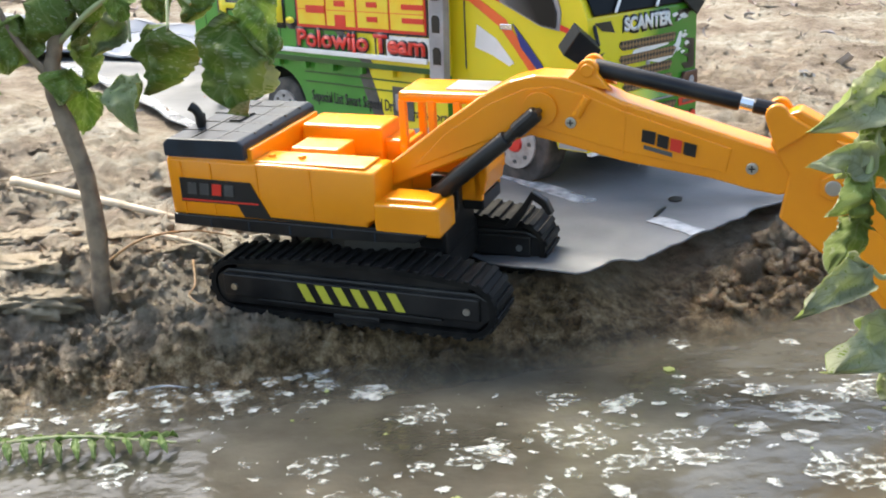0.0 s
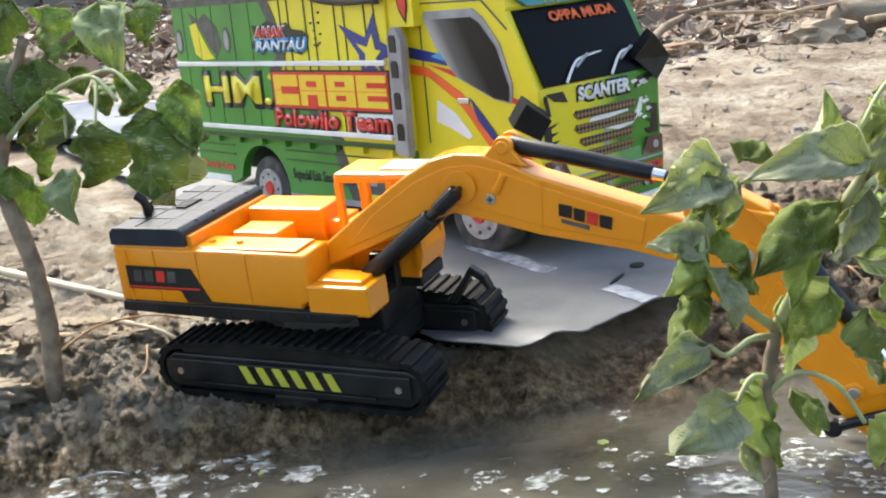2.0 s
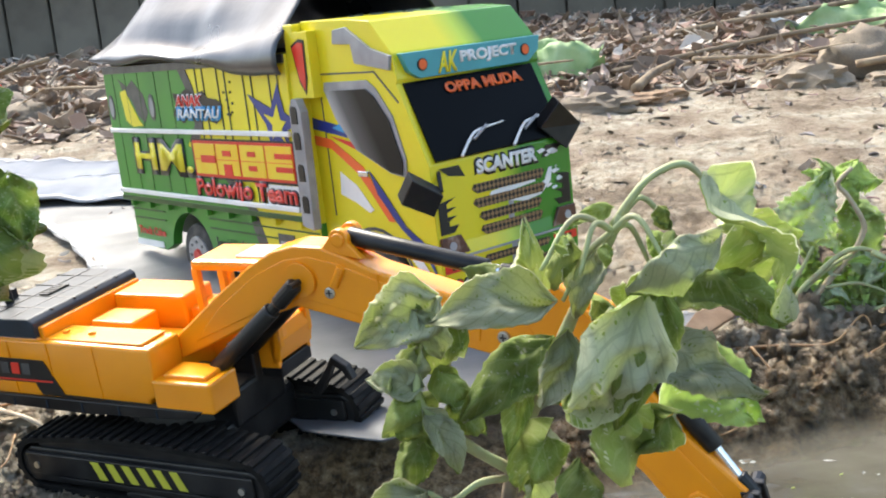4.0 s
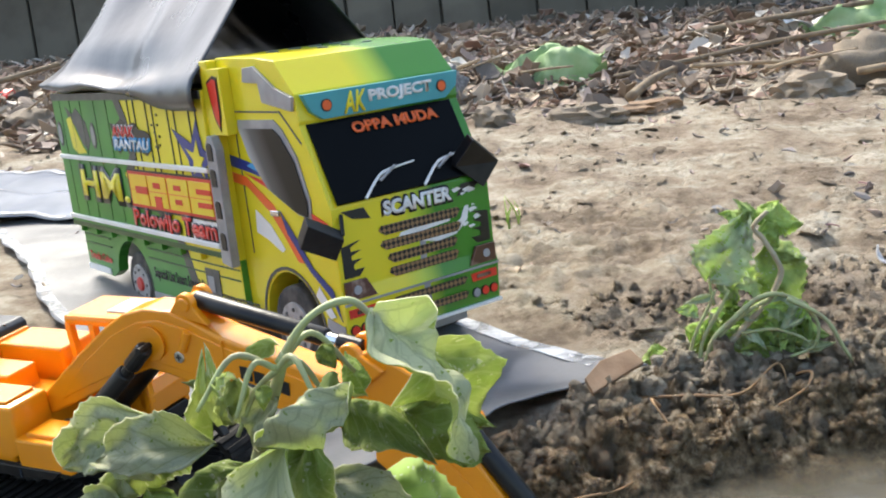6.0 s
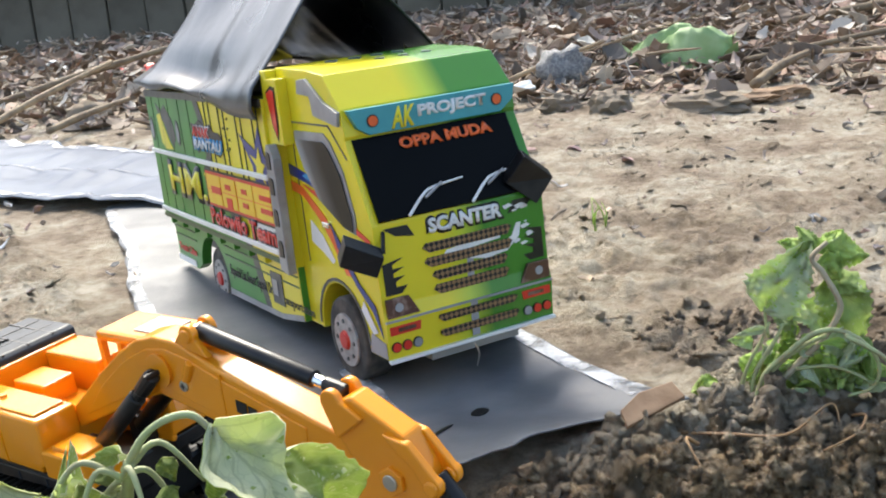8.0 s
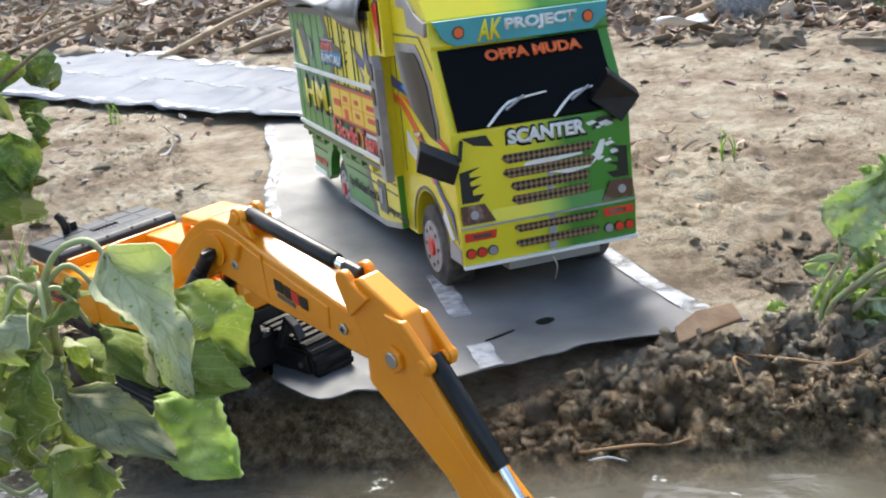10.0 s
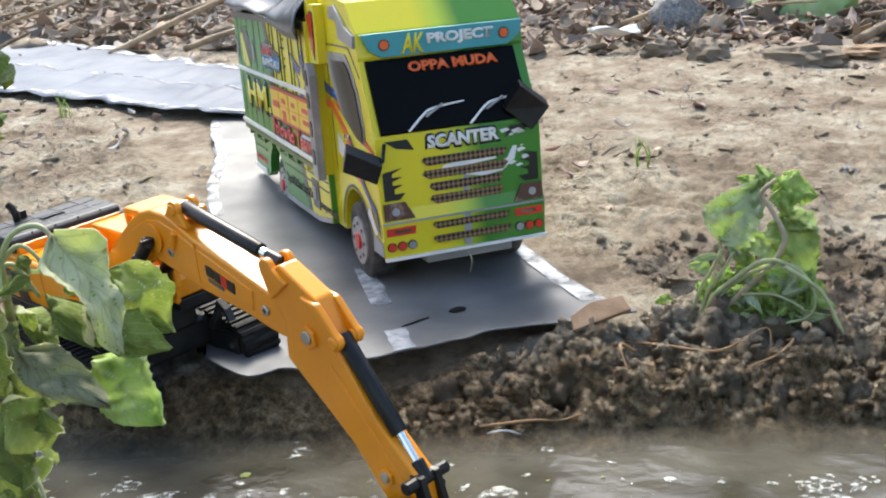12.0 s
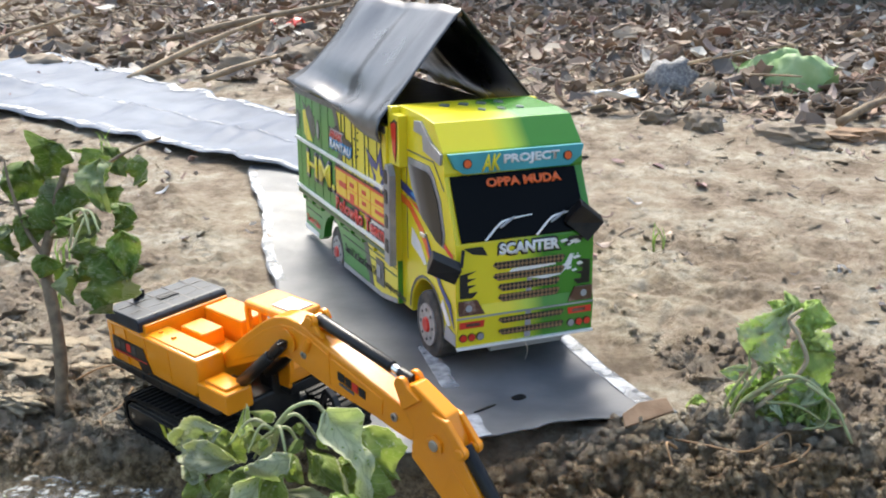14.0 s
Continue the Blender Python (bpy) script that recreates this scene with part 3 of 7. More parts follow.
def build_ground():
    """The yard and the pond's bed in one sheet."""
    xs = [-300, -80, -20, -8, -4] + steps((-3, -1.2, 0.1), (-1.2, -0.5, 0.014), (-0.5, 0.62, 0.0028), (0.62, 1.2, 0.02), (1.2, 3.01, 0.1)) + [4, 8, 20, 80, 300]
    ys = [-300, -80, -20, -5, -1, 0.1, 0.3] + steps((0.38, 0.45, 0.01), (0.45, 0.80, 0.0026), (0.80, 1.0, 0.0045), (1.0, 1.3, 0.007), (1.3, 1.9, 0.014), (1.9, 3.4, 0.05)) + [4, 8, 20, 80, 300]
    verts, damp = [], []
    for y in ys:
        for x in xs:
            z, w = ground_z(x, y)
            verts.append((x, y, z))
            damp.append(w)
    nx = len(xs)
    faces = [(j * nx + i, j * nx + i + 1, (j + 1) * nx + i + 1, (j + 1) * nx + i) for j in range(len(ys) - 1) for i in range(nx - 1)]
    me = bpy.data.meshes.new("ground")
    me.from_pydata(verts, [], faces)
    me.attributes.new("damp", "FLOAT", "POINT").data.foreach_set("value", damp)
    me.materials.append(SOIL)
    me.polygons.foreach_set("use_smooth", [True] * len(faces))
    return tagged(new("ground", me), "pale dry yard earth turning to dark damp mud by the water", "ground", kind="structure")


ground = build_ground()


def build_water():
    """A level sheet, clear over the shallows and murky further out."""
    xs = [-300, -20, -1] + steps((-0.5, 0.7, 0.008)) + [1.2, 20, 300]
    ys = [-300, -20, -1, 0.2, 0.3] + steps((0.36, 0.70, 0.005)) + [0.8, 20, 300]
    verts = [(x, y, 0.0) for y in ys for x in xs]
    murk = [max(0.10, min(1.0, 0.12 - ground_z(x, y)[0] / 0.030)) if abs(x) < 0.75 and 0.3 < y < 0.75 else 1.0 for x, y, z in verts]
    nx = len(xs)
    faces = [(j * nx + i, j * nx + i + 1, (j + 1) * nx + i + 1, (j + 1) * nx + i) for j in range(len(ys) - 1) for i in range(nx - 1)]
    me = bpy.data.meshes.new("water")
    me.from_pydata(verts, [], faces)
    me.attributes.new("murk", "FLOAT", "POINT").data.foreach_set("value", murk)
    me.materials.append(WATER)
    return new("water", me)


water = build_water()
tagged(water, "shallow murky brown water along the mud bank", "water", kind="structure")


# ---- the toy truck ----
def frame_pose(o, f, l):
    f = Vector(f).normalized()
    l = Vector(l)
    l = (l - f * l.dot(f)).normalized()
    u = f.cross(l)
    m = Matrix((f, l, u)).transposed().to_4x4()
    return Matrix.Translation(o) @ m


MM = 0.001


def mm(pts):
    return [(a * MM, b * MM) for a, b in pts]


def arc(cx, cz, r, a0, a1, n):
    return [(cx + r * math.cos(radians(a0 + (a1 - a0) * i / n)), cz + r * math.sin(radians(a0 + (a1 - a0) * i / n))) for i in range(n + 1)]


def toy_wheel(parent, x, y, z, r, w, out):
    """Foam tyre, pale printed rim and red hub; out: -1 towards the near flank, 1 to the far one."""
    t = part("wheel", rod((x, y, z), (x, y + w, z), r, seg=36, bevel=0.002), TYRE, parent, "worn grey toy tyre")
    face = y if out < 0 else y + w
    rim = part("rim", rod((x, face - 0.0002 * out, z), (x, face + 0.0016 * out, z), r * 0.62, seg=30, bevel=0.0004), RIM, t, "pale printed rim")
    part("hub", rod((x, face + 0.0014 * out, z), (x, face + 0.0032 * out, z), r * 0.24, r * 0.2, seg=12), RED, t, "red hub")
    for k in range(8):
        a = 2 * math.pi * k / 8
        part("rim_hole", rod((x + r * 0.45 * math.cos(a), face + 0.0012 * out, z + r * 0.45 * math.sin(a)),
                             (x + r * 0.45 * math.cos(a), face + 0.0022 * out, z + r * 0.45 * math.sin(a)), r * 0.05, seg=8), CHARC, t)
    return t


def toy_truck():
    m = frame_pose((0.0795, 0.6477, 0.0687), (0.7071, -0.7071, -0.048), (0.707, 0.707, 0.033))
    t = thing("toy_truck", m, "yellow and green printed card toy truck with a tarpaulin roof", "toy truck")
    Y = -0.009                     # the load box's near flank
    box = part("load_box", block(-0.388, -0.119, Y, 0.121, 0.040, 0.144, 0.0006), YELLOW, t, "yellow and green printed load box")
    # print on the near flank
    strip_plane("green_panel", mm([(-388, 40.3), (-186, 40.3), (-200, 52), (-222, 66), (-262, 84), (-246, 100), (-256, 112), (-252, 124), (-264, 143.7), (-388, 143.7)]), GREEN, box, "y", Y - 0.0001)
    strip_plane("dark_splash", mm([(-264, 143.5), (-252, 124), (-256, 112), (-246, 100), (-258, 87), (-246, 84), (-234, 101), (-238, 112), (-242, 126), (-252, 143.5)]), CHARC, box, "y", Y - 0.0002)
    strip_plane("dark_splash", mm([(-186, 40.4), (-201, 52), (-214, 61), (-204, 61), (-190, 52), (-174, 40.4)]), CHARC, box, "y", Y - 0.0002)
    strip_plane("dark_splash", mm([(-362, 134), (-348, 128), (-338, 133), (-322, 122), (-318, 108), (-326, 100), (-336, 106), (-344, 118), (-356, 124)]), CHARC, box, "y", Y - 0.0003)
    strip_plane("yellow_splash", mm([(-362, 124), (-352, 126), (-346, 116), (-336, 103), (-330, 98), (-348, 97), (-358, 102)]), YELLOW, box, "y", Y - 0.0004)
    for cx in (-381, -310):
        strip_plane("grey_disc", [(cx * MM + 0.0055 * math.cos(a), 0.112 + 0.010 * math.sin(a)) for a in (k * math.pi / 10 for k in range(20))], CHARC, box, "y", Y - 0.0004)
        strip_plane("grey_disc", [(cx * MM + 0.0035 * math.cos(a), 0.112 + 0.0075 * math.sin(a)) for a in (k * math.pi / 10 for k in range(20))], GREY, box, "y", Y - 0.0007)
    # plank seams of the load box
    for k, x in enumerate((-372, -350, -328, -300, -276, -236, -226, -206, -196, -172, -162, -140, -130)):
        part("seam", block(x * MM, (x + 0.8) * MM, Y - 0.0007, Y, 0.044, 0.140, 0), DGREEN if x < -258 else CHARC, box)
    part("top_rail", block(-0.388, -0.119, Y - 0.0012, Y, 0.1385, 0.144, 0.0003), CHARC, box)
    part("bottom_rail", block(-0.389, -0.119, Y - 0.0008, Y + 0.004, 0.0375, 0.0412, 0.0003), DGREEN, box)
    for k in range(9):
        x = -0.378 + 0.031 * k
        part("rail_bracket", block(x, x + 0.004, Y + 0.0005, Y + 0.0045, 0.0325, 0.0380, 0.0003), YELLOW if x > -0.19 else GREEN, box)
    for z0 in (0.0925, 0.0440):
        part("white_strip", block(-0.387, -0.121, Y - 0.0028, Y - 0.0006, z0, z0 + 0.0034, 0.0006), WHITE, box, "white rail along the load box")
    # lettering
    lettering("letter_shadow", "HM.", INK, box, -0.353, -0.254, 0.0600, 0.0890, "y", Y - 0.0009, 0.06)
    lettering("letters", "HM.", YELLOW, box, -0.350, -0.257, 0.0640, 0.0850, "y", Y - 0.0013, 0.028)
    part("letter_ground", block(-0.2555, -0.1195, Y - 0.0011, Y - 0.0004, 0.0610, 0.0895, 0), INK, box)
    # CABE in block letters: x range, then gaps as shares of the letter's width and height
    part("letter_shadow", block(-0.2535, -0.1210, Y - 0.0014, Y - 0.0010, 0.0625, 0.0882, 0), RED, box)
    for x0, x1, gaps in ((-0.2515, -0.2215, ((0.32, 1.0, 0.38, 0.62),)),
                         (-0.2195, -0.1895, ((0.3, 0.68, 0.62, 0.8), (0.3, 0.68, 0.0, 0.36))),
                         (-0.1870, -0.1560, ((0.32, 0.66, 0.64, 0.8), (0.32, 0.66, 0.2, 0.36))),
                         (-0.1540, -0.1225, ((0.36, 1.0, 0.62, 0.78), (0.36, 1.0, 0.22, 0.38)))):
        le = part("letter", block(x0, x1, Y - 0.0019, Y - 0.0012, 0.0645, 0.0862, 0.0003), LETTER, box, "orange-yellow block letter")
        for a0, a1, b0, b1 in gaps:
            part("letter_gap", block(x0 + a0 * (x1 - x0), x0 + a1 * (x1 - x0), Y - 0.0022, Y - 0.0017, 0.0645 + 0.0217 * b0, 0.0645 + 0.0217 * b1, 0), RED, le)
        part("letter_line", block(x0, x1, Y - 0.0021, Y - 0.0018, 0.0750, 0.0755, 0), ORPRINT, le)
    part("letter_ground", block(-0.160, -0.1195, Y - 0.0009, Y - 0.0003, 0.046, 0.0605, 0), WHITE, box)
    lettering("letter_shadow", "Polowijo Team", INK, box, -0.2565, -0.1205, 0.0430, 0.0625, "y", Y - 0.0012, 0.07)
    lettering("letters", "Polowijo Team", RED, box, -0.2545, -0.1225, 0.0450, 0.0610, "y", Y - 0.0016, 0.035)
    strip_plane("name_plate", mm([(-276, 106), (-268, 103), (-262, 100), (-254, 104), (-240, 101), (-228, 103), (-214, 100), (-207, 104), (-203, 113), (-210, 117), (-222, 118), (-228, 123), (-240, 121), (-252, 125), (-262, 121), (-273, 122), (-270, 114)]), INK, box, "y", Y - 0.0006)
    lettering("letter_shadow", "ANAK", WHITE, box, -0.2705, -0.2285, 0.1115, 0.1212, "y", Y - 0.0009, 0.06, 0.002)
    lettering("letters", "ANAK", RED, box, -0.269, -0.230, 0.1125, 0.1202, "y", Y - 0.0013, 0.03, 0.002)
    lettering("letter_shadow", "RANTAU", SKYBLUE, box, -0.2705, -0.2055, 0.1020, 0.1125, "y", Y - 0.0010, 0.07, 0.002)
    lettering("letters", "RANTAU", WHITE, box, -0.268, -0.208, 0.1040, 0.1105, "y", Y - 0.0014, 0.02, 0.002)
    for k in range(9):
        x, z = -0.205 + 0.016 * random.random(), 0.098 + 0.03 * random.random()
        part("ink_fleck", block(x, x + 0.002, Y - 0.0006, Y, z, z + 0.0016, 0), INK, box)
    star = [(-168, 120), (-141, 110.5), (-130, 126), (-126, 108), (-119.3, 105), (-119.3, 98), (-126, 96), (-124, 88), (-147, 88), (-149, 100)]
    strip_plane("blue_star", mm(star), BLUE, box, "y", Y - 0.0006)
    strip_plane("star_heart", mm([(-150, 107), (-139, 104.5), (-133, 113), (-131, 103), (-125, 102), (-131, 97), (-128, 89), (-136, 95), (-143, 91), (-141, 100)]), YELLOW, box, "y", Y - 0.0010)
    part("load_cover", block(-0.384, -0.123, -0.004, 0.116, 0.1445, 0.1475, 0.0005), BLACK, box, "dark cover over the load")
    # skirts and chassis
    rear = mm([(-385, 0), (-335, -2)]) + [(a * MM, b * MM) for a, b in arc(-290, -2, 33, 170, 10, 14)] + mm([(-257, -8), (-150, -6), (-110, 0), (-110, 38), (-385, 38)])
    for y0, y1 in ((-0.004, 0.004), (0.106, 0.114)):
        sk = part("skirt", prism(rear, y0, y1, "y", 0.0004), GREEN, t, "green printed side skirt")
        if y0 < 0:
            ys = y0 - 0.0001
            strip_plane("yellow_panel", mm([(-168, -5), (-150, -5.6), (-110.3, 0.3), (-110.3, 37.7), (-186, 37.7), (-178, 20)]), YELLOW, sk, "y", ys)
            strip_plane("dark_splash", mm([(-186, 37.6), (-178, 20), (-168, -5), (-178, -5), (-190, 18), (-198, 37.6)]), CHARC, sk, "y", ys - 0.0001)
            for z in (29, 22):
                part("skirt_line", block(-0.384, -0.328, ys - 0.0008, ys, z * MM, (z + 1) * MM, 0), DGREEN, sk)
                part("skirt_line", block(-0.256, -0.112, ys - 0.0008, ys, z * MM, (z + 1) * MM, 0), DGREEN, sk)
            part("pale_edge", block(-0.385, -0.338, ys - 0.0008, ys, -0.0005, 0.0045, 0), WHITE, sk)
            lettering("letters", "Truck Cabe", RED, sk, -0.379, -0.332, 0.009, 0.0155, "y", ys - 0.0004, 0.03)
            lettering("letters", "Sepecial List Smart Sepeed Driver", INK, sk, -0.250, -0.152, 0.006, 0.0165, "y", ys - 0.0004, 0.008)
            lettering("letters", "Transportation", INK, sk, -0.150, -0.0915, 0.0045, 0.0125, "y", ys - 0.0004, 0.008)
            part("tool_box_print", block(-0.162, -0.142, ys - 0.0009, ys, 0.004, 0.026, 0), CHARC, sk)
            part("tool_box_print", block(-0.159, -0.150, ys - 0.0014, ys, 0.010, 0.021, 0), GREY, sk)
            strip_plane("grey_edge", mm([(-256, -8), (-150, -6), (-111, 0), (-111, 4), (-150, -2), (-256, -3)]), GREY, sk, "y", ys - 0.0003)
    part("chassis", block(-0.380, -0.030, 0.020, 0.092, 0.006, 0.038, 0.001), BLACK, t, "dark chassis")
    part("front_board", block(-0.02, -0.006, 0.030, 0.090, -0.010, 0.002, 0.0006), CARD, t)
    part("wire", sweep([(-0.008, 0.058, -0.004), (-0.004, 0.060, -0.012), (-0.006, 0.059, -0.021)], [0.0006, 0.0004], 6, 4), STEEL, t)
    # cab
    cab_profile = mm([(-110, 0), (-89, 0)]) + [(a * MM, b * MM) for a, b in arc(-57, 1, 33, 176, 4, 14)] + mm(
        [(-23, -1), (0, -1), (2, 22), (0, 30), (0, 76), (-21, 122), (-20, 124), (-22, 139), (-40, 158), (-62, 160.5), (-110, 162)])
    cab = part("cab", prism(cab_profile, 0.0, 0.112, "y", 0.0006), CABPAINT, t, "yellow cab running over into green")
    part("wheel_well", block(-0.086, -0.028, 0.024, 0.088, 0.002, 0.036, 0), BLACK, t)
    part("cab_rear_wall", block(-0.119, -0.1095, -0.007, 0.119, 0.036, 0.161, 0.0008), YELLOW, t, "yellow bulkhead behind the cab")
    # near side of the cab
    c = -0.0001
    st = part("exhaust_strip", prism(mm([(-117, 36), (-104, 34), (-102, 108), (-106, 116), (-111, 116.5), (-115, 110)]), -0.0130, -0.0072, "y", 0.0005), GREY, t, "grey strip with dark slots")
    for z in (50, 70, 90, 106):
        part("slot", prism(mm([(-112.6, z - 5), (-106.4, z - 5), (-106.2, z + 3), (-107.4, z + 5.5), (-111, z + 6), (-112.8, z + 4)]), -0.0136, -0.0128, "y", 0), INK, st)
    win = part("side_window", prism(mm([(-92, 120), (-91, 124.5), (-48, 125), (-40, 120), (-27, 104), (-19, 80), (-20, 69), (-34, 71), (-65.6, 84), (-83, 102.6)]), c, c - 0.0008, "y", 0), GREY, cab, "dark side window print with a grey rim")
    strip_plane("pane", mm([(-90, 119.5), (-49, 120), (-42, 116), (-30, 102), (-21.5, 79), (-22.5, 70.5), (-34, 72), (-65, 85), (-82, 103)]), SIDEPANE, win, "y", c - 0.0013)
    strip_plane("door_line", mm([(-97, 130), (-40, 130), (-20, 112), (-21, 111.4), (-40.5, 129), (-96, 129), (-96, 42), (-97, 42)]), CHARC, cab, "y", c)
    strip_plane("red_swoosh", mm([(-109, 92), (-92, 90), (-62, 74), (-50, 60), (-36, 42), (-42, 42), (-56, 58), (-68, 70), (-92, 84), (-109, 86)]), ORPRINT, cab, "y", c - 0.0001)
    strip_plane("red_swoosh", mm([(-92, 92), (-66, 88), (-40, 79), (-4, 68), (-4, 65), (-40, 75), (-66, 84)]), RED, cab, "y", c - 0.0003)
    strip_plane("blue_swoosh", mm([(-109, 103), (-84, 99), (-74, 96), (-74, 91), (-86, 93), (-109, 96)]), BLUE, cab, "y", c - 0.0002)
    strip_plane("blue_swoosh", mm([(-56, 72), (-44, 60), (-26, 40), (-8, 30), (-2, 12), (-12, 26), (-30, 38), (-50, 58)]), BLUE, cab, "y", c - 0.0004)
    strip_plane("pale_swoosh", mm([(-86, 70), (-70, 62), (-56, 48), (-60, 46), (-74, 52), (-88, 56)]), WHITE, cab, "y", c - 0.0001)
    strip_plane("sky_mark", mm([(-88, 97), (-76, 94), (-78, 100)]), SKYBLUE, cab, "y", c - 0.0006)
    part("door_handle", block(-0.066, -0.056, c - 0.0018, c, 0.068, 0.0715, 0.0005), CHROME, cab, "chrome-look handle")
    strip_plane("badge", mm([(-27, 24), (-14, 12), (-8, 14), (-22, 30)]), WHITE, cab, "y", c - 0.0006)
    strip_plane("bumper_side", mm([(-22, 0), (-0.5, 0), (-0.5, 9), (-18, 12)]), GREY, cab, "y", c - 0.0002)
    strip_plane("arch_line", [(a * MM, b * MM) for a, b in arc(-57, 1, 36.5, 176, 4, 14)] + [(a * MM, b * MM) for a, b in arc(-57, 1, 34.5, 4, 176, 14)], CHARC, cab, "y", c - 0.0001)
    strip_plane("red_shield", mm([(-112, 148), (-103, 152), (-97, 151), (-98, 128), (-101, 118), (-107, 126)]), INK, t, "y", -0.0072)
    strip_plane("red_shield", mm([(-110.5, 147), (-103, 150), (-98.6, 149), (-99.5, 129), (-101.2, 121), (-106, 128)]), RED, t, "y", -0.0076)
    part("shield_backing", block(-0.112, -0.094, -0.0071, 0.0, 0.116, 0.156, 0.0004), YELLOW, t)
    part("visor_end", prism(mm([(-76, 147), (-58, 146), (-56, 135), (-24, 130), (-22, 138), (-40, 143), (-62, 156), (-74, 155)]), -0.0020, 0.0, "y", 0.0003), GREY, cab, "silvery visor end")
    # front of the cab
    f = 0.0002
    ws = part("windscreen", prism([(0.0015, 0.0785), (0.0010, 0.0775), (-0.0205, 0.1215), (-0.0198, 0.1220)], 0.004, 0.105, "y", 0), GLASSP, cab, "glossy black windscreen print")

    def screen(u, v):              # a place on the sloping windscreen
        return (0.0010 - 0.0212 * (v - 0.0775) / 0.044 + 0.0012, u, v)
    wt = lettering("letters", "OPPA MUDA", ORPRINT, ws, 0.031, 0.092, 0.1128, 0.1192, "x", 0.0, 0.05)
    for v in wt.data.vertices:
        v.co.x += screen(0, v.co.z)[0] + 0.0002
    for u in (0.022, 0.063):
        arm = [screen(u, 0.0785), screen(u + 0.012, 0.0875), screen(u + 0.020, 0.0905), screen(u + 0.040, 0.0925)]
        arm = [(p[0] + 0.0015, p[1], p[2]) for p in arm]
        w = part("wiper", sweep(arm, [0.0009, 0.0009, 0.0005], 6, 4), WHITE, ws, "white wiper")
        part("wiper_blade", rod((arm[1][0] + 0.001, u + 0.013, 0.0860), (arm[2][0] + 0.001, u + 0.025, 0.0925), 0.0009, seg=8), GREY, w)
    sign = part("visor_sign", prism(mm([(2, 138.5), (111, 138.5), (109, 130), (100, 123.5), (14, 123.5), (7, 128)]), -0.0205, -0.0165, "x", 0.0003), TEAL, t, "teal sign board above the windscreen")
    s = -0.0165
    lettering("letters", "AK", YELLOW, sign, 0.0285, 0.0430, 0.1245, 0.1368, "x", s + 0.0002, 0.03, 0.002)
    lettering("letters", "PROJECT", WHITE, sign, 0.0450, 0.0905, 0.1272, 0.1358, "x", s + 0.0002, 0.05)
    for u in (0.0165, 0.0975):
        part("sign_lamp", rod((s, u, 0.131), (s + 0.0006, u, 0.131), 0.0036, seg=20), INK, sign)
        part("sign_lamp", rod((s + 0.0002, u, 0.131), (s + 0.0009, u, 0.131), 0.0029, seg=20), ORPRINT, sign)
    for k, u in enumerate((0.031, 0.047, 0.062, 0.077, 0.051, 0.067, 0.083)):
        x, q = (-0.094, 0.0060) if k < 4 else (-0.068, 0.0046)
        part("roof_patch", prism([(x + q * 1.3 * math.cos(a), u + q * 0.75 * math.sin(a)) for a in (j * math.pi / 2 for j in range(4))], 0.1590, 0.1622 if k < 4 else 0.1614, "z", 0), SLATE, cab, "slate grey diamond print")
    lettering("letter_shadow", "SCANTER", INK, cab, 0.0325, 0.0845, 0.0640, 0.0755, "x", f, 0.10)
    lettering("letters", "SCANTER", WHITE, cab, 0.0340, 0.0830, 0.0655, 0.0742, "x", f + 0.0004, 0.05)
    for z in (58.0, 49.5, 41.2, 33.2):
        w = 0.0031
        a0, a1 = (29 if z > 45 else 33) * MM, (88 if z > 45 else 84) * MM
        part("grille_bar", prism([(a0, z * MM), (a0 + 0.004, z * MM - w), (a1 - 0.003, z * MM - w), (a1, z * MM + 0.001), (a1 - 0.002, z * MM + w - 0.0006), (a0 + 0.002, z * MM + w - 0.0006)], f, f + 0.0006, "x", 0), GRILLE, cab, "chequered grille print")
    strip_plane("white_flash", mm([(44, 54), (58, 55.5), (80, 56), (80, 53.5), (60, 52), (42, 51.5)]), WHITE, cab, "x", f)
    strip_plane("white_flash", mm([(58, 46), (74, 47.5), (88, 53), (92, 60), (95, 60), (93, 52), (84, 45), (70, 43.5)]), WHITE, cab, "x", f)
    for k in range(12):
        u, v = 0.080 + 0.022 * random.random(), 0.046 + 0.024 * random.random()
        q = 0.001 + 0.0025 * random.random()
        strip_plane("white_fleck", [(u, v), (u + q * 1.8, v + q * 0.5), (u + q, v + q), (u - q * 0.6, v + q * 0.7)], WHITE, cab, "x", f + 0.0001)
    strip_plane("grey_band", mm([(54, 0.5), (59, 0.5), (59.5, 20.8), (55, 20.8)]), GREY, cab, "x", 0.0016)
    strip_plane("grey_band", mm([(55.4, 31), (60, 31), (61, 47), (57, 47)]), GREY, cab, "x", 0.0001)
    for u0, sgn in ((0.003, 1), (0.109, -1)):
        comb = [(u0, 0.054), (u0 + sgn * 0.013, 0.056), (u0 + sgn * 0.006, 0.053), (u0 + sgn * 0.006, 0.0505), (u0 + sgn * 0.013, 0.0505), (u0 + sgn * 0.006, 0.048), (u0 + sgn * 0.006, 0.0455),
                (u0 + sgn * 0.013, 0.0455), (u0 + sgn * 0.007, 0.043), (u0 + sgn * 0.007, 0.040), (u0 + sgn * 0.014, 0.040), (u0 + sgn * 0.010, 0.036), (u0, 0.036)]
        strip_plane("vent_comb", comb, INK, cab, "x", f)
        strip_plane("air_inlet", [(u0 + sgn * 0.003, 0.0735), (u0 + sgn * 0.018, 0.0735), (u0 + sgn * 0.022, 0.0665), (u0 + sgn * 0.010, 0.0685)], INK, cab, "x", f)
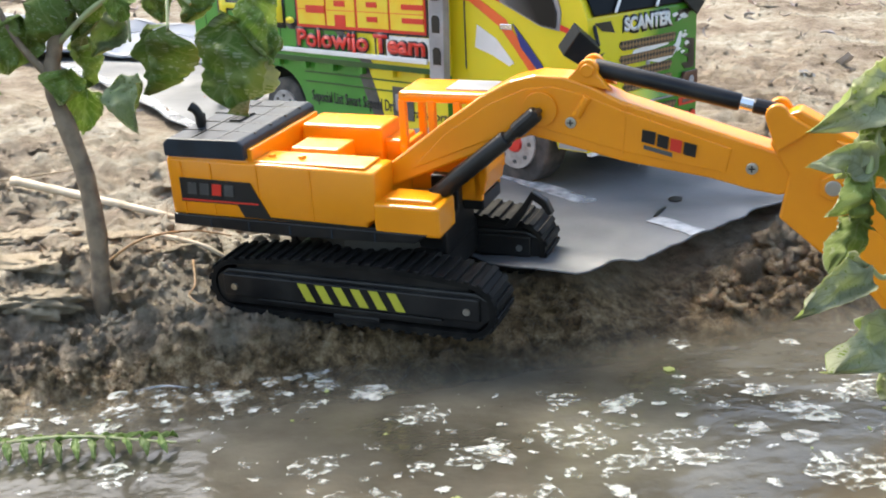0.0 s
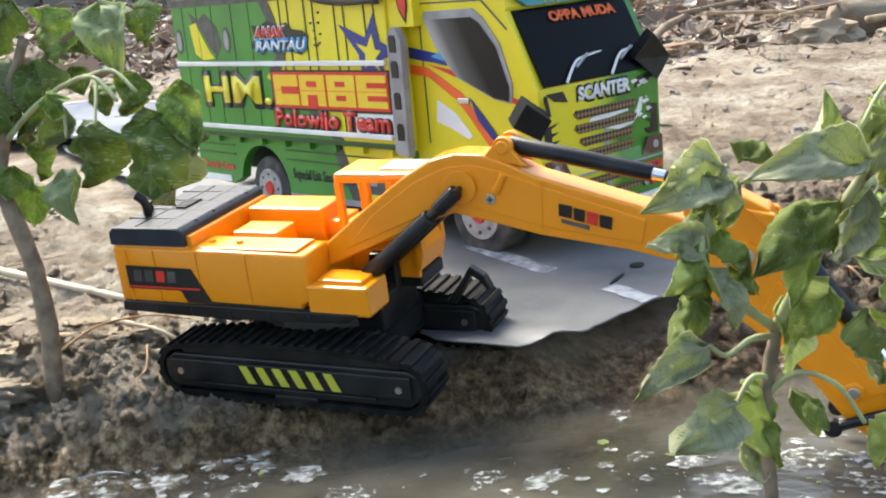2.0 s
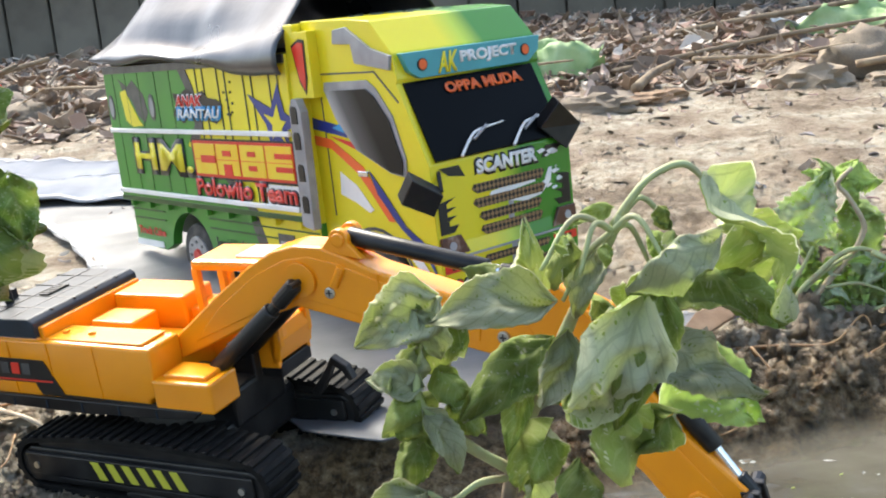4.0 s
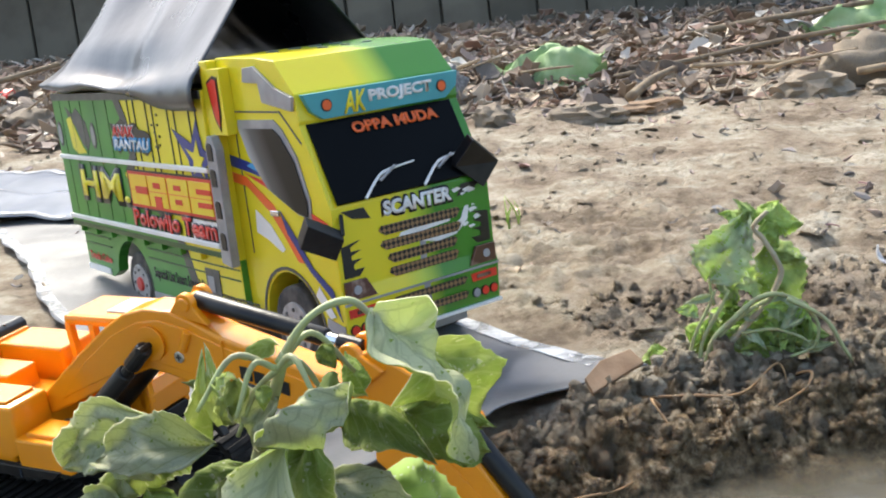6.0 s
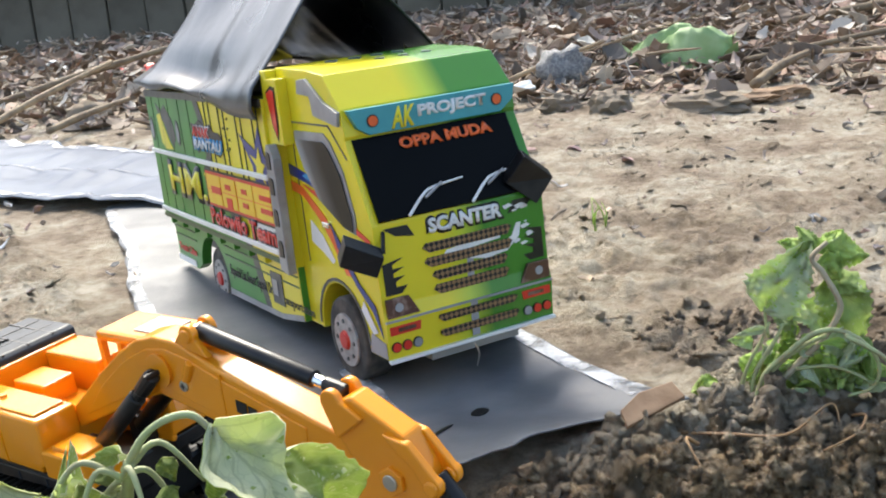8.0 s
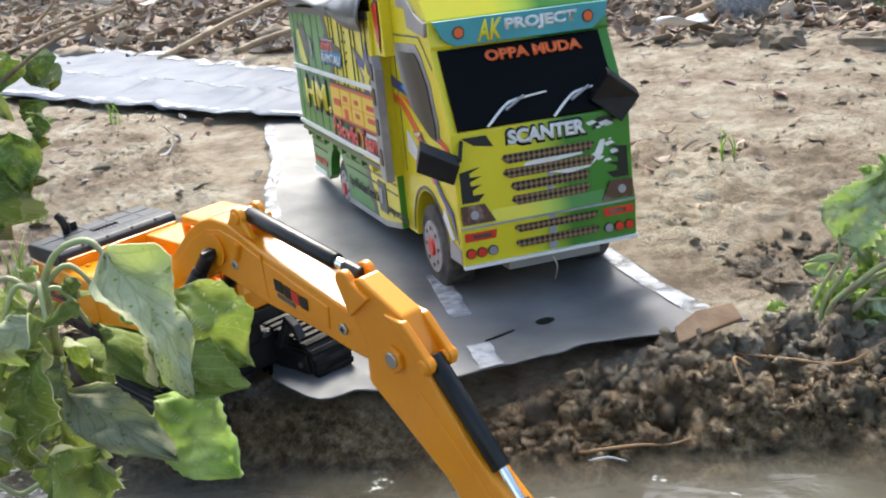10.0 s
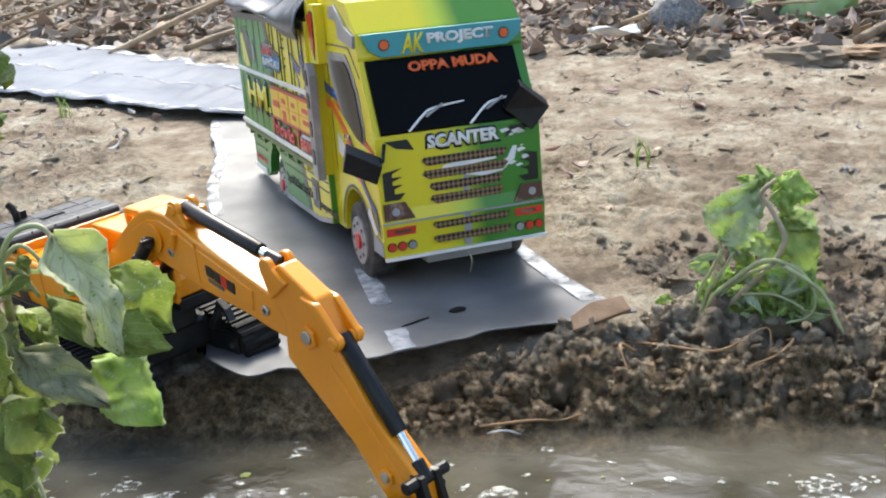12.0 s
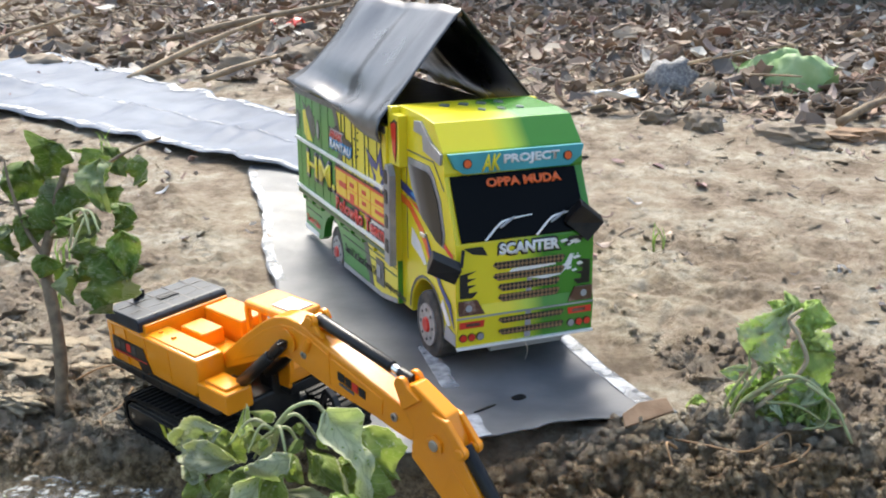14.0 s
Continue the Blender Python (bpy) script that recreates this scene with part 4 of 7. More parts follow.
        hl = part("headlight", prism([(u0 - sgn * 0.0015, 0.0345), (u0 + sgn * 0.013, 0.0345), (u0 + sgn * 0.019, 0.0235), (u0 - sgn * 0.0015, 0.0235)], 0.0004, 0.0026, "x", 0.0004), BROWN, cab, "brown headlight print")
        part("lens", rod((0.0024, u0 + sgn * 0.006, 0.029), (0.0030, u0 + sgn * 0.006, 0.029), 0.0026, seg=14), GREY, hl)
        strip_plane("indicator", [(u0 - sgn * 0.001, 0.0185), (u0 + sgn * 0.019, 0.0185), (u0 + sgn * 0.018, 0.0135), (u0 - sgn * 0.001, 0.0135)], RED, cab, "x", 0.0016)
        strip_plane("indicator_mark", [(u0 + sgn * 0.004, 0.0172), (u0 + sgn * 0.015, 0.0172), (u0 + sgn * 0.015, 0.0150), (u0 + sgn * 0.004, 0.0150)], BROWN, cab, "x", 0.0021)
        for k in range(3):
            u = u0 + sgn * (0.002 + 0.0068 * k)
            part("round_lamp", rod((0.0006, u, 0.0062), (0.0016, u, 0.0062), 0.0031, seg=16), INK, cab)
            part("round_lamp", rod((0.0012, u, 0.0062), (0.0020, u, 0.0062), 0.0026, seg=16), RED if k < 2 else GREY, cab)
    for z in (16.5, 7.5):
        part("bumper_grille", prism(mm([(33, z), (36, z - 2.4), (84, z - 2.4), (87, z + 1), (85, z + 2), (34, z + 2)]), 0.0018, 0.0026, "x", 0), GRILLE, cab)
    part("bumper_line", block(0.0012, 0.0026, 0.0, 0.112, 0.0210, 0.0222, 0), GREY, cab)
    part("bumper_lip", block(-0.001, 0.0024, 0.0, 0.112, -0.0028, -0.0008, 0.0003), WHITE, cab)
    # mirrors
    for name, a, b, d, e in (("mirror", (9, -21, 75), (6, 2, 62), (-2, 0, 50), (-3, -21, 61)), ("mirror", (8, 96, 101), (4, 117, 85), (2, 105, 71), (-2, 88, 86))):
        bm = bmesh.new()
        q = [Vector(p) * MM for p in (a, b, d, e)]
        nn = (q[1] - q[0]).cross(q[3] - q[0]).normalized() * 0.004
        lo, hi = [bm.verts.new(p - nn) for p in q], [bm.verts.new(p + nn) for p in q]
        bm.faces.new(lo[::-1]), bm.faces.new(hi)
        for i in range(4):
            bm.faces.new((lo[i], lo[(i + 1) % 4], hi[(i + 1) % 4], hi[i]))
        bmesh.ops.recalc_face_normals(bm, faces=bm.faces[:])
        mi = part("mirror", bevelled(bm, 0.0006), BLACK, t, "black block mirror")
        part("mirror_arm", rod(q[1] if a[1] < 0 else q[3], (0.0, 0.006 if a[1] < 0 else 0.106, 0.072), 0.0012, seg=8), BLACK, mi)
    # wheels
    for x, r in ((-0.290, 0.0245), (-0.057, 0.0265)):
        z = -0.0275 + r
        toy_wheel(t, x, 0.001, z, r, 0.018, -1)
        toy_wheel(t, x, 0.093, z, r, 0.018, 1)
    # tarpaulin roof
    bm = bmesh.new()
    nu, nv = 44, 36
    grid = []
    for i in range(nu + 1):
        fx = i / nu
        x = -0.396 + fx * 0.279
        hip = min(1.0, (fx + 0.05) / 0.20) ** 0.5
        row = []
        for j in range(nv + 1):
            v = -1 + 2 * j / nv
            s = abs(v)
            ridge = 0.160 + 0.073 * hip
            eave = 0.1545 - 0.004 * fx
            if s < 0.84:
                k = s / 0.84
                sag = 0.012 * math.sin(math.pi * k) * (1 - fx) ** 0.7
                z = ridge + (eave - ridge) * k - sag * 0.4 + 0.010 * math.sin(math.pi * k) * (1 - hip)
                y = 0.056 + math.copysign(0.070 * k, v)
            else:
                k = (s - 0.84) / 0.16
                z = eave - k * (0.004 + 0.014 * fx ** 1.5 + 0.003 * math.sin(fx * 9))
                y = 0.056 + math.copysign(0.070 + 0.0025 * math.sin(k * 3.1), v)
            p = Vector((x, y, z))
            fold = 0.0060 * noise.noise((x * 13, y * 9, z * 9)) + 0.0022 * noise.noise((x * 34, y * 16, z * 20)) 
            dent = -0.010 * math.exp(-((fx - 0.45) / 0.28) ** 2 - ((s - 0.72) / 0.10) ** 2) if v < 0 else 0.0
            calm = min(1.0, (1 - fx) / 0.06)
            p += Vector((0, math.copysign(0.5, v), 0.8)) * ((fold + dent) * (0.25 + 0.75 * calm))
            row.append(bm.verts.new(p))
        grid.append(row)
    for i in range(nu):
        for j in range(nv):
            bm.faces.new((grid[i][j], grid[i + 1][j], grid[i + 1][j + 1], grid[i][j + 1]))
    bm.faces.new([grid[0][j] for j in range(nv + 1)])
    bmesh.ops.recalc_face_normals(bm, faces=bm.faces[:])
    bmesh.ops.solidify(bm, geom=bm.faces[:], thickness=0.0006)
    tarp = part("tarpaulin", bm, TARP, t, "black plastic tarpaulin tented over the load", smooth=True)
    part("ridge_pole", rod((-0.37, 0.056, 0.2255), (-0.121, 0.056, 0.2285), 0.0022, seg=8), WOODCHIP, tarp, "pale bamboo ridge pole")
    return t


toy_truck()


# ---- the toy excavator ----
def track_loop(parent, y0, y1, outer):
    """A rubber track round two wheels, with its cleats, side frame and bolts."""
    xa, xb, r = -0.069, 0.050, 0.0135
    path = []
    n = 16
    for k in range(n + 1):
        a = math.pi / 2 + math.pi * k / n
        path.append((xa + r * math.cos(a), r * math.sin(a)))
    for k in range(n + 1):
        a = -math.pi / 2 + math.pi * k / n
        path.append((xb + r * math.cos(a), r * math.sin(a)))
    path += [(xb + (xa - xb) * k / 10, r + 0.0036 * math.sin(math.pi * k / 10) ** 0.8) for k in range(1, 10)]
    inner = [((x - (xa if x < xa else xb if x > xb else x)) * 0.8 + (xa if x < xa else xb if x > xb else x), z * 0.82 if abs(z) < r * 1.001 else z - 0.0024) for x, z in path]
    bm = bmesh.new()
    rings = [[bm.verts.new((p[0], y, p[1])) for p in prof] for prof, y in ((path, y0), (path, y1), (inner, y1), (inner, y0))]
    m = len(path)
    for a in range(4):
        A, B = rings[a], rings[(a + 1) % 4]
        for i in range(m):
            bm.faces.new((A[i], A[(i + 1) % m], B[(i + 1) % m], B[i]))
    bmesh.ops.recalc_face_normals(bm, faces=bm.faces[:])
    tr = part("track", bm, RUBBER, parent, "black rubber crawler track")
    # cleats spaced along the loop
    dense = []
    for i in range(m):
        a, b = Vector((*path[i], 0)), Vector((*path[(i + 1) % m], 0))
        dense.append((a, b, (b - a).length))
    total = sum(d[2] for d in dense)
    count = 54
    proto = block(-0.0016, 0.0016, y0 - 0.0003, y1 + 0.0003, -0.0002, 0.0013, 0.0005)
    me = finish(proto, "cleat", RUBBER)
    for k in range(count):
        s = total * k / count
        for a, b, l in dense:
            if s <= l:
                break
            s -= l
        p, d = a + (b - a) * (s / l), (b - a).normalized()
        ang = math.atan2(d.y, d.x)
        ob = new("cleat", me)
        ob.parent = tr
        ob.matrix_local = Matrix.Translation((p.x, 0, p.y)) @ Matrix.Rotation(math.pi - ang, 4, "Y")
    yo = y0 if outer < 0 else y1
    fr = part("track_frame", prism([(xa - 0.011, -0.006), (xa - 0.006, -0.0098), (xb + 0.004, -0.0098), (xb + 0.011, -0.004), (xb + 0.011, 0.005), (xb + 0.004, 0.0085), (xa - 0.004, 0.0085), (xa - 0.011, 0.004)],
                                y0 + 0.0012, y1 - 0.0012, "y", 0.001), BLACK, parent, "black side frame with yellow hazard bars")
    # Added black filler that stops light showing through under the arched belt.
    part("track_gap_filler", prism([(xa, 0.004), (xb, 0.004), (xb, 0.0105), (xb - 0.03, 0.0140), (xa + 0.03, 0.0140), (xa, 0.0105)], y0 + 0.003, y1 - 0.003, "y", 0.0004), BLACK, fr)
    ledge = yo + 0.0006 * outer
    part("frame_rib", block(xa + 0.012, xb - 0.012, min(ledge, ledge - 0.002 * outer), max(ledge, ledge - 0.002 * outer), -0.0068, -0.0052, 0.0003), BLACK, fr)
    part("frame_plate", block(xa - 0.006, xb + 0.006, min(ledge, ledge - 0.0018 * outer), max(ledge, ledge - 0.0018 * outer), -0.0048, 0.0062, 0.0006), BLACK, fr)
    part("frame_foot", block(-0.018, 0.006, y0 + 0.0006, y1 - 0.0006, -0.0135, -0.009, 0.0006), BLACK, fr)
    for x in (xa, xb):
        part("bolt", rod((x, ledge - 0.0004 * outer, 0), (x, ledge + 0.0007 * outer, 0), 0.0017, seg=12), STEEL, fr, "pale bolt")
    for k in range(6):
        x = -0.0335 + 0.0092 * k
        part("hazard_bar", prism([(x - 0.001, 0.0052), (x + 0.0035, 0.0052), (x + 0.0078, -0.0036), (x + 0.0032, -0.0036)], ledge - 0.0002 * outer, ledge + 0.0003 * outer, "y", 0), STRIPE, fr, "yellow hazard bar")


def toy_excavator():
    a = radians(-21.5)
    m = frame_pose((-0.0435, 0.4925, 0.031), (math.cos(a), math.sin(a), -0.045), (-math.sin(a), math.cos(a), 0.135))
    t = thing("toy_excavator", m, "orange plastic toy excavator with black tracks standing on the mud bank", "toy excavator")
    track_loop(t, 0.0, 0.023, -1)
    track_loop(t, 0.077, 0.100, -1)
    part("undercarriage", block(-0.045, 0.028, 0.020, 0.080, -0.004, 0.016, 0.003), BLACK, t)
    part("turntable", rod((-0.010, 0.050, 0.014), (-0.010, 0.050, 0.028), 0.034, 0.031, seg=28, bevel=0.001), BLACK, t)
    part("fender_hook", prism([(0.046, 0.0150), (0.0555, 0.0265), (0.0605, 0.0345), (0.068, 0.0300), (0.071, 0.0235), (0.0685, 0.0225), (0.065, 0.0272), (0.0608, 0.0298), (0.057, 0.0225), (0.051, 0.0140)], 0.066, 0.0705, "y", 0.0006), BLACK, t, "thin black bent bracket over the track")
    part("swing_frame", block(0.004, 0.030, 0.030, 0.070, 0.012, 0.0305, 0.002), BLACK, t)
    # house
    h = part("house", prism([(-0.1045, 0.031), (0.0, 0.031), (0.0, 0.034), (0.005, 0.036), (0.0055, 0.0585), (-0.1045, 0.060)], 0.009, 0.031, "y", 0.0014), ORANGE, t, "orange plastic superstructure", True)
    part("house_floor", block(-0.104, 0.004, 0.020, 0.081, 0.031, 0.040, 0.001), ORANGE, t)
    part("house_far_side", block(-0.104, -0.004, 0.062, 0.0815, 0.031, 0.058, 0.0014), ORANGE, t)
    part("house_rear", block(-0.1045, -0.060, 0.010, 0.081, 0.031, 0.061, 0.0014), ORANGE, t)
    part("inner_wall", block(-0.063, -0.058, 0.012, 0.080, 0.040, 0.0655, 0.0008), ORANGE, t)
    part("middle_block", block(-0.050, -0.024, 0.034, 0.052, 0.040, 0.0605, 0.0012), ORANGE, t)
    part("far_block", block(-0.056, -0.012, 0.058, 0.0805, 0.040, 0.0650, 0.0014), ORANGE, t)
    part("deck", block(-0.056, 0.004, 0.029, 0.055, 0.038, 0.050, 0.001), ORANGE, t)
    part("step_box", block(0.004, 0.036, 0.0082, 0.0285, 0.0300, 0.0445, 0.0013), ORANGE, t, "orange step box")
    part("step_lid", block(0.009, 0.032, 0.0115, 0.0260, 0.0440, 0.0465, 0.0007), ORANGE, t)
    for x in (-0.052, -0.036):
        part("lid_stud", rod((x, 0.020, 0.0585), (x, 0.020, 0.0612), 0.0022, 0.0016, seg=12), ORANGE, h)
    part("lid_panel", block(-0.058, 0.000, 0.012, 0.029, 0.0588, 0.0600, 0.0006), ORANGE, h)
    for x in (-0.097, -0.0805, -0.0555, -0.0275):
        part("seam", block(x, x + 0.0007, 0.0085, 0.0100, 0.032, 0.0585, 0), ORANGE, h)
    # black skirt under the house
    part("skirt", prism([(-0.104, 0.0265), (-0.040, 0.0250), (0.024, 0.0270), (0.030, 0.0315), (-0.1035, 0.0320)], 0.0075, 0.083, "y", 0.0006), BLACK, t, "black plastic skirt")
    for x in (-0.083, -0.062, -0.040, -0.018, 0.004):
        part("skirt_seam", block(x, x + 0.0006, 0.0070, 0.008, 0.0262, 0.0305, 0), COVER, t)
    part("sticker", prism([(-0.098, 0.0505), (-0.0590, 0.0500), (-0.0500, 0.0335), (0.030, 0.0322), (0.030, 0.0312), (-0.0640, 0.0325), (-0.0670, 0.0385), (-0.098, 0.0385)], 0.0087, 0.0084, "y", 0), INK, h, "black sticker with a red flash")
    part("sticker_line", block(-0.0975, -0.0555, 0.0081, 0.0085, 0.0392, 0.0400, 0), RED, h)
    for k in range(4):
        x = -0.094 + 0.0068 * k
        part("logo_bar", prism([(x, 0.0425), (x + 0.0050, 0.0425), (x + 0.0056, 0.0482), (x + 0.0006, 0.0482)], 0.0085, 0.0081, "y", 0), CHARC if k != 2 else RED, h)
    # engine cover
    cv = part("engine_cover", prism([(-0.105, 0.0605), (-0.0605, 0.0605), (-0.0605, 0.0680), (-0.0635, 0.0700), (-0.102, 0.0695), (-0.105, 0.0670)], 0.0090, 0.0815, "y", 0.0008), COVER, t, "charcoal engine cover")
    for y in (0.024, 0.039, 0.054, 0.069):
        part("cover_line", block(-0.103, -0.062, y, y + 0.0009, 0.0692, 0.0700, 0), INK, cv)
    for x in (-0.090, -0.076):
        part("cover_line", block(x, x + 0.0009, 0.012, 0.079, 0.0692, 0.0700, 0), INK, cv)
    for k in range(7):
        part("vent_slit", block(-0.086, -0.080, 0.040 + 0.0022 * k, 0.0412 + 0.0022 * k, 0.0696, 0.0708, 0), INK, cv)
    part("exhaust_pipe", sweep([(-0.096, 0.030, 0.068), (-0.096, 0.030, 0.074), (-0.0975, 0.0295, 0.078), (-0.100, 0.029, 0.080)], [0.0022, 0.0022, 0.0026], 10, 4), BLACK, cv, "short black exhaust pipe")
    part("exhaust_base", block(-0.102, -0.098, 0.034, 0.038, 0.069, 0.0745, 0.0004), BLACK, cv)
    # cab
    cb = part("cab", block(-0.001, 0.047, 0.054, 0.0815, 0.0790, 0.0845, 0.0022), ORANGE, t, "orange open cab with clear windows")
    part("roof_hatch", block(0.022, 0.044, 0.060, 0.077, 0.0842, 0.0852, 0.0003), GREY, cb)
    for x, y in ((0.001, 0.056), (0.016, 0.056), (0.029, 0.056), (0.041, 0.056), (0.001, 0.0795), (0.028, 0.0795), (0.041, 0.0795)):
        part("cab_post", block(x - 0.0018, x + 0.0018, y - 0.0018, y + 0.0018, 0.042, 0.0805, 0.0006), ORANGE, cb)
    part("cab_wall", block(-0.001, 0.040, 0.054, 0.057, 0.032, 0.052, 0.0008), ORANGE, cb)
    part("cab_wall", block(-0.001, 0.040, 0.0785, 0.0815, 0.032, 0.052, 0.0008), ORANGE, cb)
    part("cab_wall", block(-0.001, 0.002, 0.054, 0.0815, 0.032, 0.058, 0.0008), ORANGE, cb)
    part("cab_front", prism([(0.036, 0.033), (0.041, 0.036), (0.043, 0.046), (0.041, 0.052), (0.036, 0.052)], 0.054, 0.0815, "y", 0.0006), ORANGE, cb)
    part("cab_floor", block(0.0, 0.040, 0.055, 0.081, 0.027, 0.034, 0.0008), BLACK, cb)
    # boom
    prof = [(2, 46), (5, 45.5), (40, 60.5), (57, 67.5), (72, 73), (90, 69), (112, 63.7), (150, 58.3), (166, 54.5), (178, 52.8), (184, 56), (185, 62), (178, 71), (112, 90), (100, 95.5), (88, 99.5), (75, 100), (63, 97), (50, 90), (30, 76.2), (3, 56)]
    BN, BF = 0.0312, 0.0462
    bo = part("boom", prism([(x * MM, z * MM) for x, z in prof], BN, BF, "y", 0.0011), ORANGE, t, "bent orange boom")
    inset = [(14, 54), (40, 65), (60, 73), (74, 77.5), (90, 74), (114, 68), (156, 61.5), (158, 72), (112, 86.5), (96, 92.5), (82, 95.5), (70, 94), (54, 87), (32, 72)]
    part("boom_panel", prism([(x * MM, z * MM) for x, z in inset], BN - 0.0006, BN + 0.0005, "y", 0.0004), ORANGE, bo)
    part("boom_seam", prism([(0.1125, 0.0675), (0.1133, 0.0675), (0.1145, 0.0885), (0.1137, 0.0885)], BN - 0.0010, BN - 0.0002, "y", 0), ORANGE, bo)
    part("boom_flange", rod((0.0770, BN - 0.0022, 0.0855), (0.0770, BN, 0.0855), 0.0078, 0.0070, seg=24, bevel=0.0004), ORANGE, bo)
    part("boom_rib", rod((0.0930, BN - 0.0010, 0.0830), (0.0980, BN - 0.0010, 0.0915), 0.0019, seg=10, bevel=0.0004), ORANGE, bo)
    for x, z in ((0.0905, 0.0800), (0.1665, 0.0640)):
        sc = part("screw", rod((x, BN - 0.0014, z), (x, BN + 0.0002, z), 0.0025, seg=12, bevel=0.0004), STEEL, bo, "cross-head screw")
        part("screw_slot", block(x - 0.0014, x + 0.0014, BN - 0.0016, BN - 0.0013, z - 0.0003, z + 0.0003, 0), INK, sc)
        part("screw_slot", block(x - 0.0003, x + 0.0003, BN - 0.0016, BN - 0.0013, z - 0.0014, z + 0.0014, 0), INK, sc)
    for k, (x0, x1) in enumerate(((121, 126.5), (127.5, 132), (133, 137.5), (138.5, 143.5))):
        zz = 78.5 - 0.26 * (x0 - 121)
        part("logo_bar", prism([(x0 * MM, (zz - 5.2) * MM), (x1 * MM, (zz - 6.4) * MM), ((x1 + 0.6) * MM, (zz - 1.0) * MM), ((x0 + 0.4) * MM, zz * MM)], BN - 0.0008, BN - 0.0012, "y", 0), INK if k != 2 else RED, bo)
    part("logo_bar", prism([(0.122, 0.0702), (0.134, 0.0672), (0.134, 0.0690), (0.122, 0.0718)], BN - 0.0008, BN - 0.0012, "y", 0), CHARC, bo)
    for y in (0.0335, 0.0435):
        part("boom_lug", prism([(0.088, 0.098), (0.108, 0.094)] + [(x * MM, z * MM) for x, z in arc(97.5, 102.5, 4.6, -20, 170, 8)], y - 0.0017, y + 0.0017, "y", 0.0006), ORANGE, bo)
    part("lug_pin", rod((0.0975, 0.0308, 0.1025), (0.0975, 0.0462, 0.1025), 0.0030, seg=14, bevel=0.0006), ORANGE, bo)
    # top cylinder
    C = 0.0385
    cy = part("cylinder", rod((0.0990, C, 0.1025), (0.1600, C, 0.0895), 0.0038, 0.0036, seg=20, bevel=0.0006), BLACK, t, "black stick cylinder along the boom", True)
    part("rod", rod((0.1590, C, 0.0897), (0.1660, C, 0.0882), 0.0024, seg=14), CHROME, cy, "chrome piston rod")
    part("rod_end", rod((0.1650, C, 0.0885), (0.1760, C, 0.0865), 0.0032, seg=14, bevel=0.0008), BLACK, cy)
    # lift cylinders
    for y in (0.0262, 0.0512):
        lc = part("cylinder", rod((0.023, y, 0.0400), (0.0630, y, 0.0730), 0.0042, 0.0039, seg=18, bevel=0.0008), BLACK, t, "black lift cylinder", True)
        part("rod", rod((0.0625, y, 0.0725), (0.0675, y, 0.0768), 0.0026, seg=12), BLACK, lc)
        part("rod_end", rod((0.0665, y, 0.0758), (0.0770, y, 0.0850), 0.0036, seg=14, bevel=0.0012), BLACK, lc)
        part("pin", rod((0.0770, y - 0.0042, 0.0850), (0.0770, y + 0.0042, 0.0850), 0.0014, seg=12), BLACK, lc)
        part("foot", block(0.016, 0.030, y - 0.003, y + 0.003, 0.026, 0.046, 0.001), BLACK, lc)
    # stick
    sp = [(178, 43.5), (217, 11.5), (236, -12.5), (243, -18), (255, -18), (260, -11), (259, 5), (235, 28), (217, 55), (213.5, 66), (207, 77.5), (184, 89.5), (178, 87), (173, 75), (181, 62)]
    SN, SF = 0.0302, 0.0408
    sk = part("stick", prism([(x * MM, z * MM) for x, z in sp], SN, SF, "y", 0.0011), ORANGE, t, "orange dipper stick")
    part("stick_panel", prism([(x * MM, z * MM) for x, z in [(203, 33), (234, -4), (250, 2), (229, 26), (210, 48)]], SN - 0.0005, SN + 0.0008, "y", 0.0004), ORANGE, sk)
    for y in (0.0300, 0.0410):
        part("stick_ear", prism([(x * MM, z * MM) for x, z in [(198, 78), (210, 66)]] + [(x * MM, z * MM) for x, z in arc(217.5, 60, 4.0, -120, 60, 8)] + [(0.209, 0.076)], y - 0.0018, y + 0.0018, "y", 0.0008), ORANGE, sk)
        part("ear_pin", rod((0.2175, y - 0.0030, 0.060), (0.2175, y + 0.0030, 0.060), 0.0031, seg=14, bevel=0.0008), ORANGE, sk)
        part("stick_clevis", prism([(x * MM, z * MM) for x, z in [(176, 72), (190, 82)]] + [(x * MM, z * MM) for x, z in arc(175.5, 87, 4.8, 10, 200, 8)], y - 0.0018, y + 0.0018, "y", 0.0008), ORANGE, sk)
    for x, z, q in ((0.1985, 0.0585, 6.0), (0.2386, 0.0018, 4.6)):
        part("bolt_seat", prism([(u * MM, w * MM) for u, w in arc(x * 1000, z * 1000, q, 30, 390, 6)[:-1]], SN - 0.0017, SN + 0.0005, "y", 0.0005), ORANGE, sk)
        bt = part("bolt", rod((x, SN - 0.0027, z), (x, SN - 0.0015, z), q * 0.54 * MM, seg=14, bevel=0.0004), STEEL, sk, "bright cross-head bolt")
    bc = part("cylinder", rod((0.2150, 0.0355, 0.0610), (0.2445, 0.0355, 0.0220), 0.0040, 0.0038, seg=20, bevel=0.0006), BLACK, t, "black bucket cylinder along the stick", True)
    part("rod", rod((0.2440, 0.0355, 0.0226), (0.2535, 0.0355, 0.0090), 0.0020, seg=12), CHROME, bc, "chrome piston rod")
    part("rod_end", rod((0.2520, 0.0355, 0.0110), (0.2575, 0.0355, 0.0035), 0.0034, seg=12, bevel=0.0008), BLACK, bc)
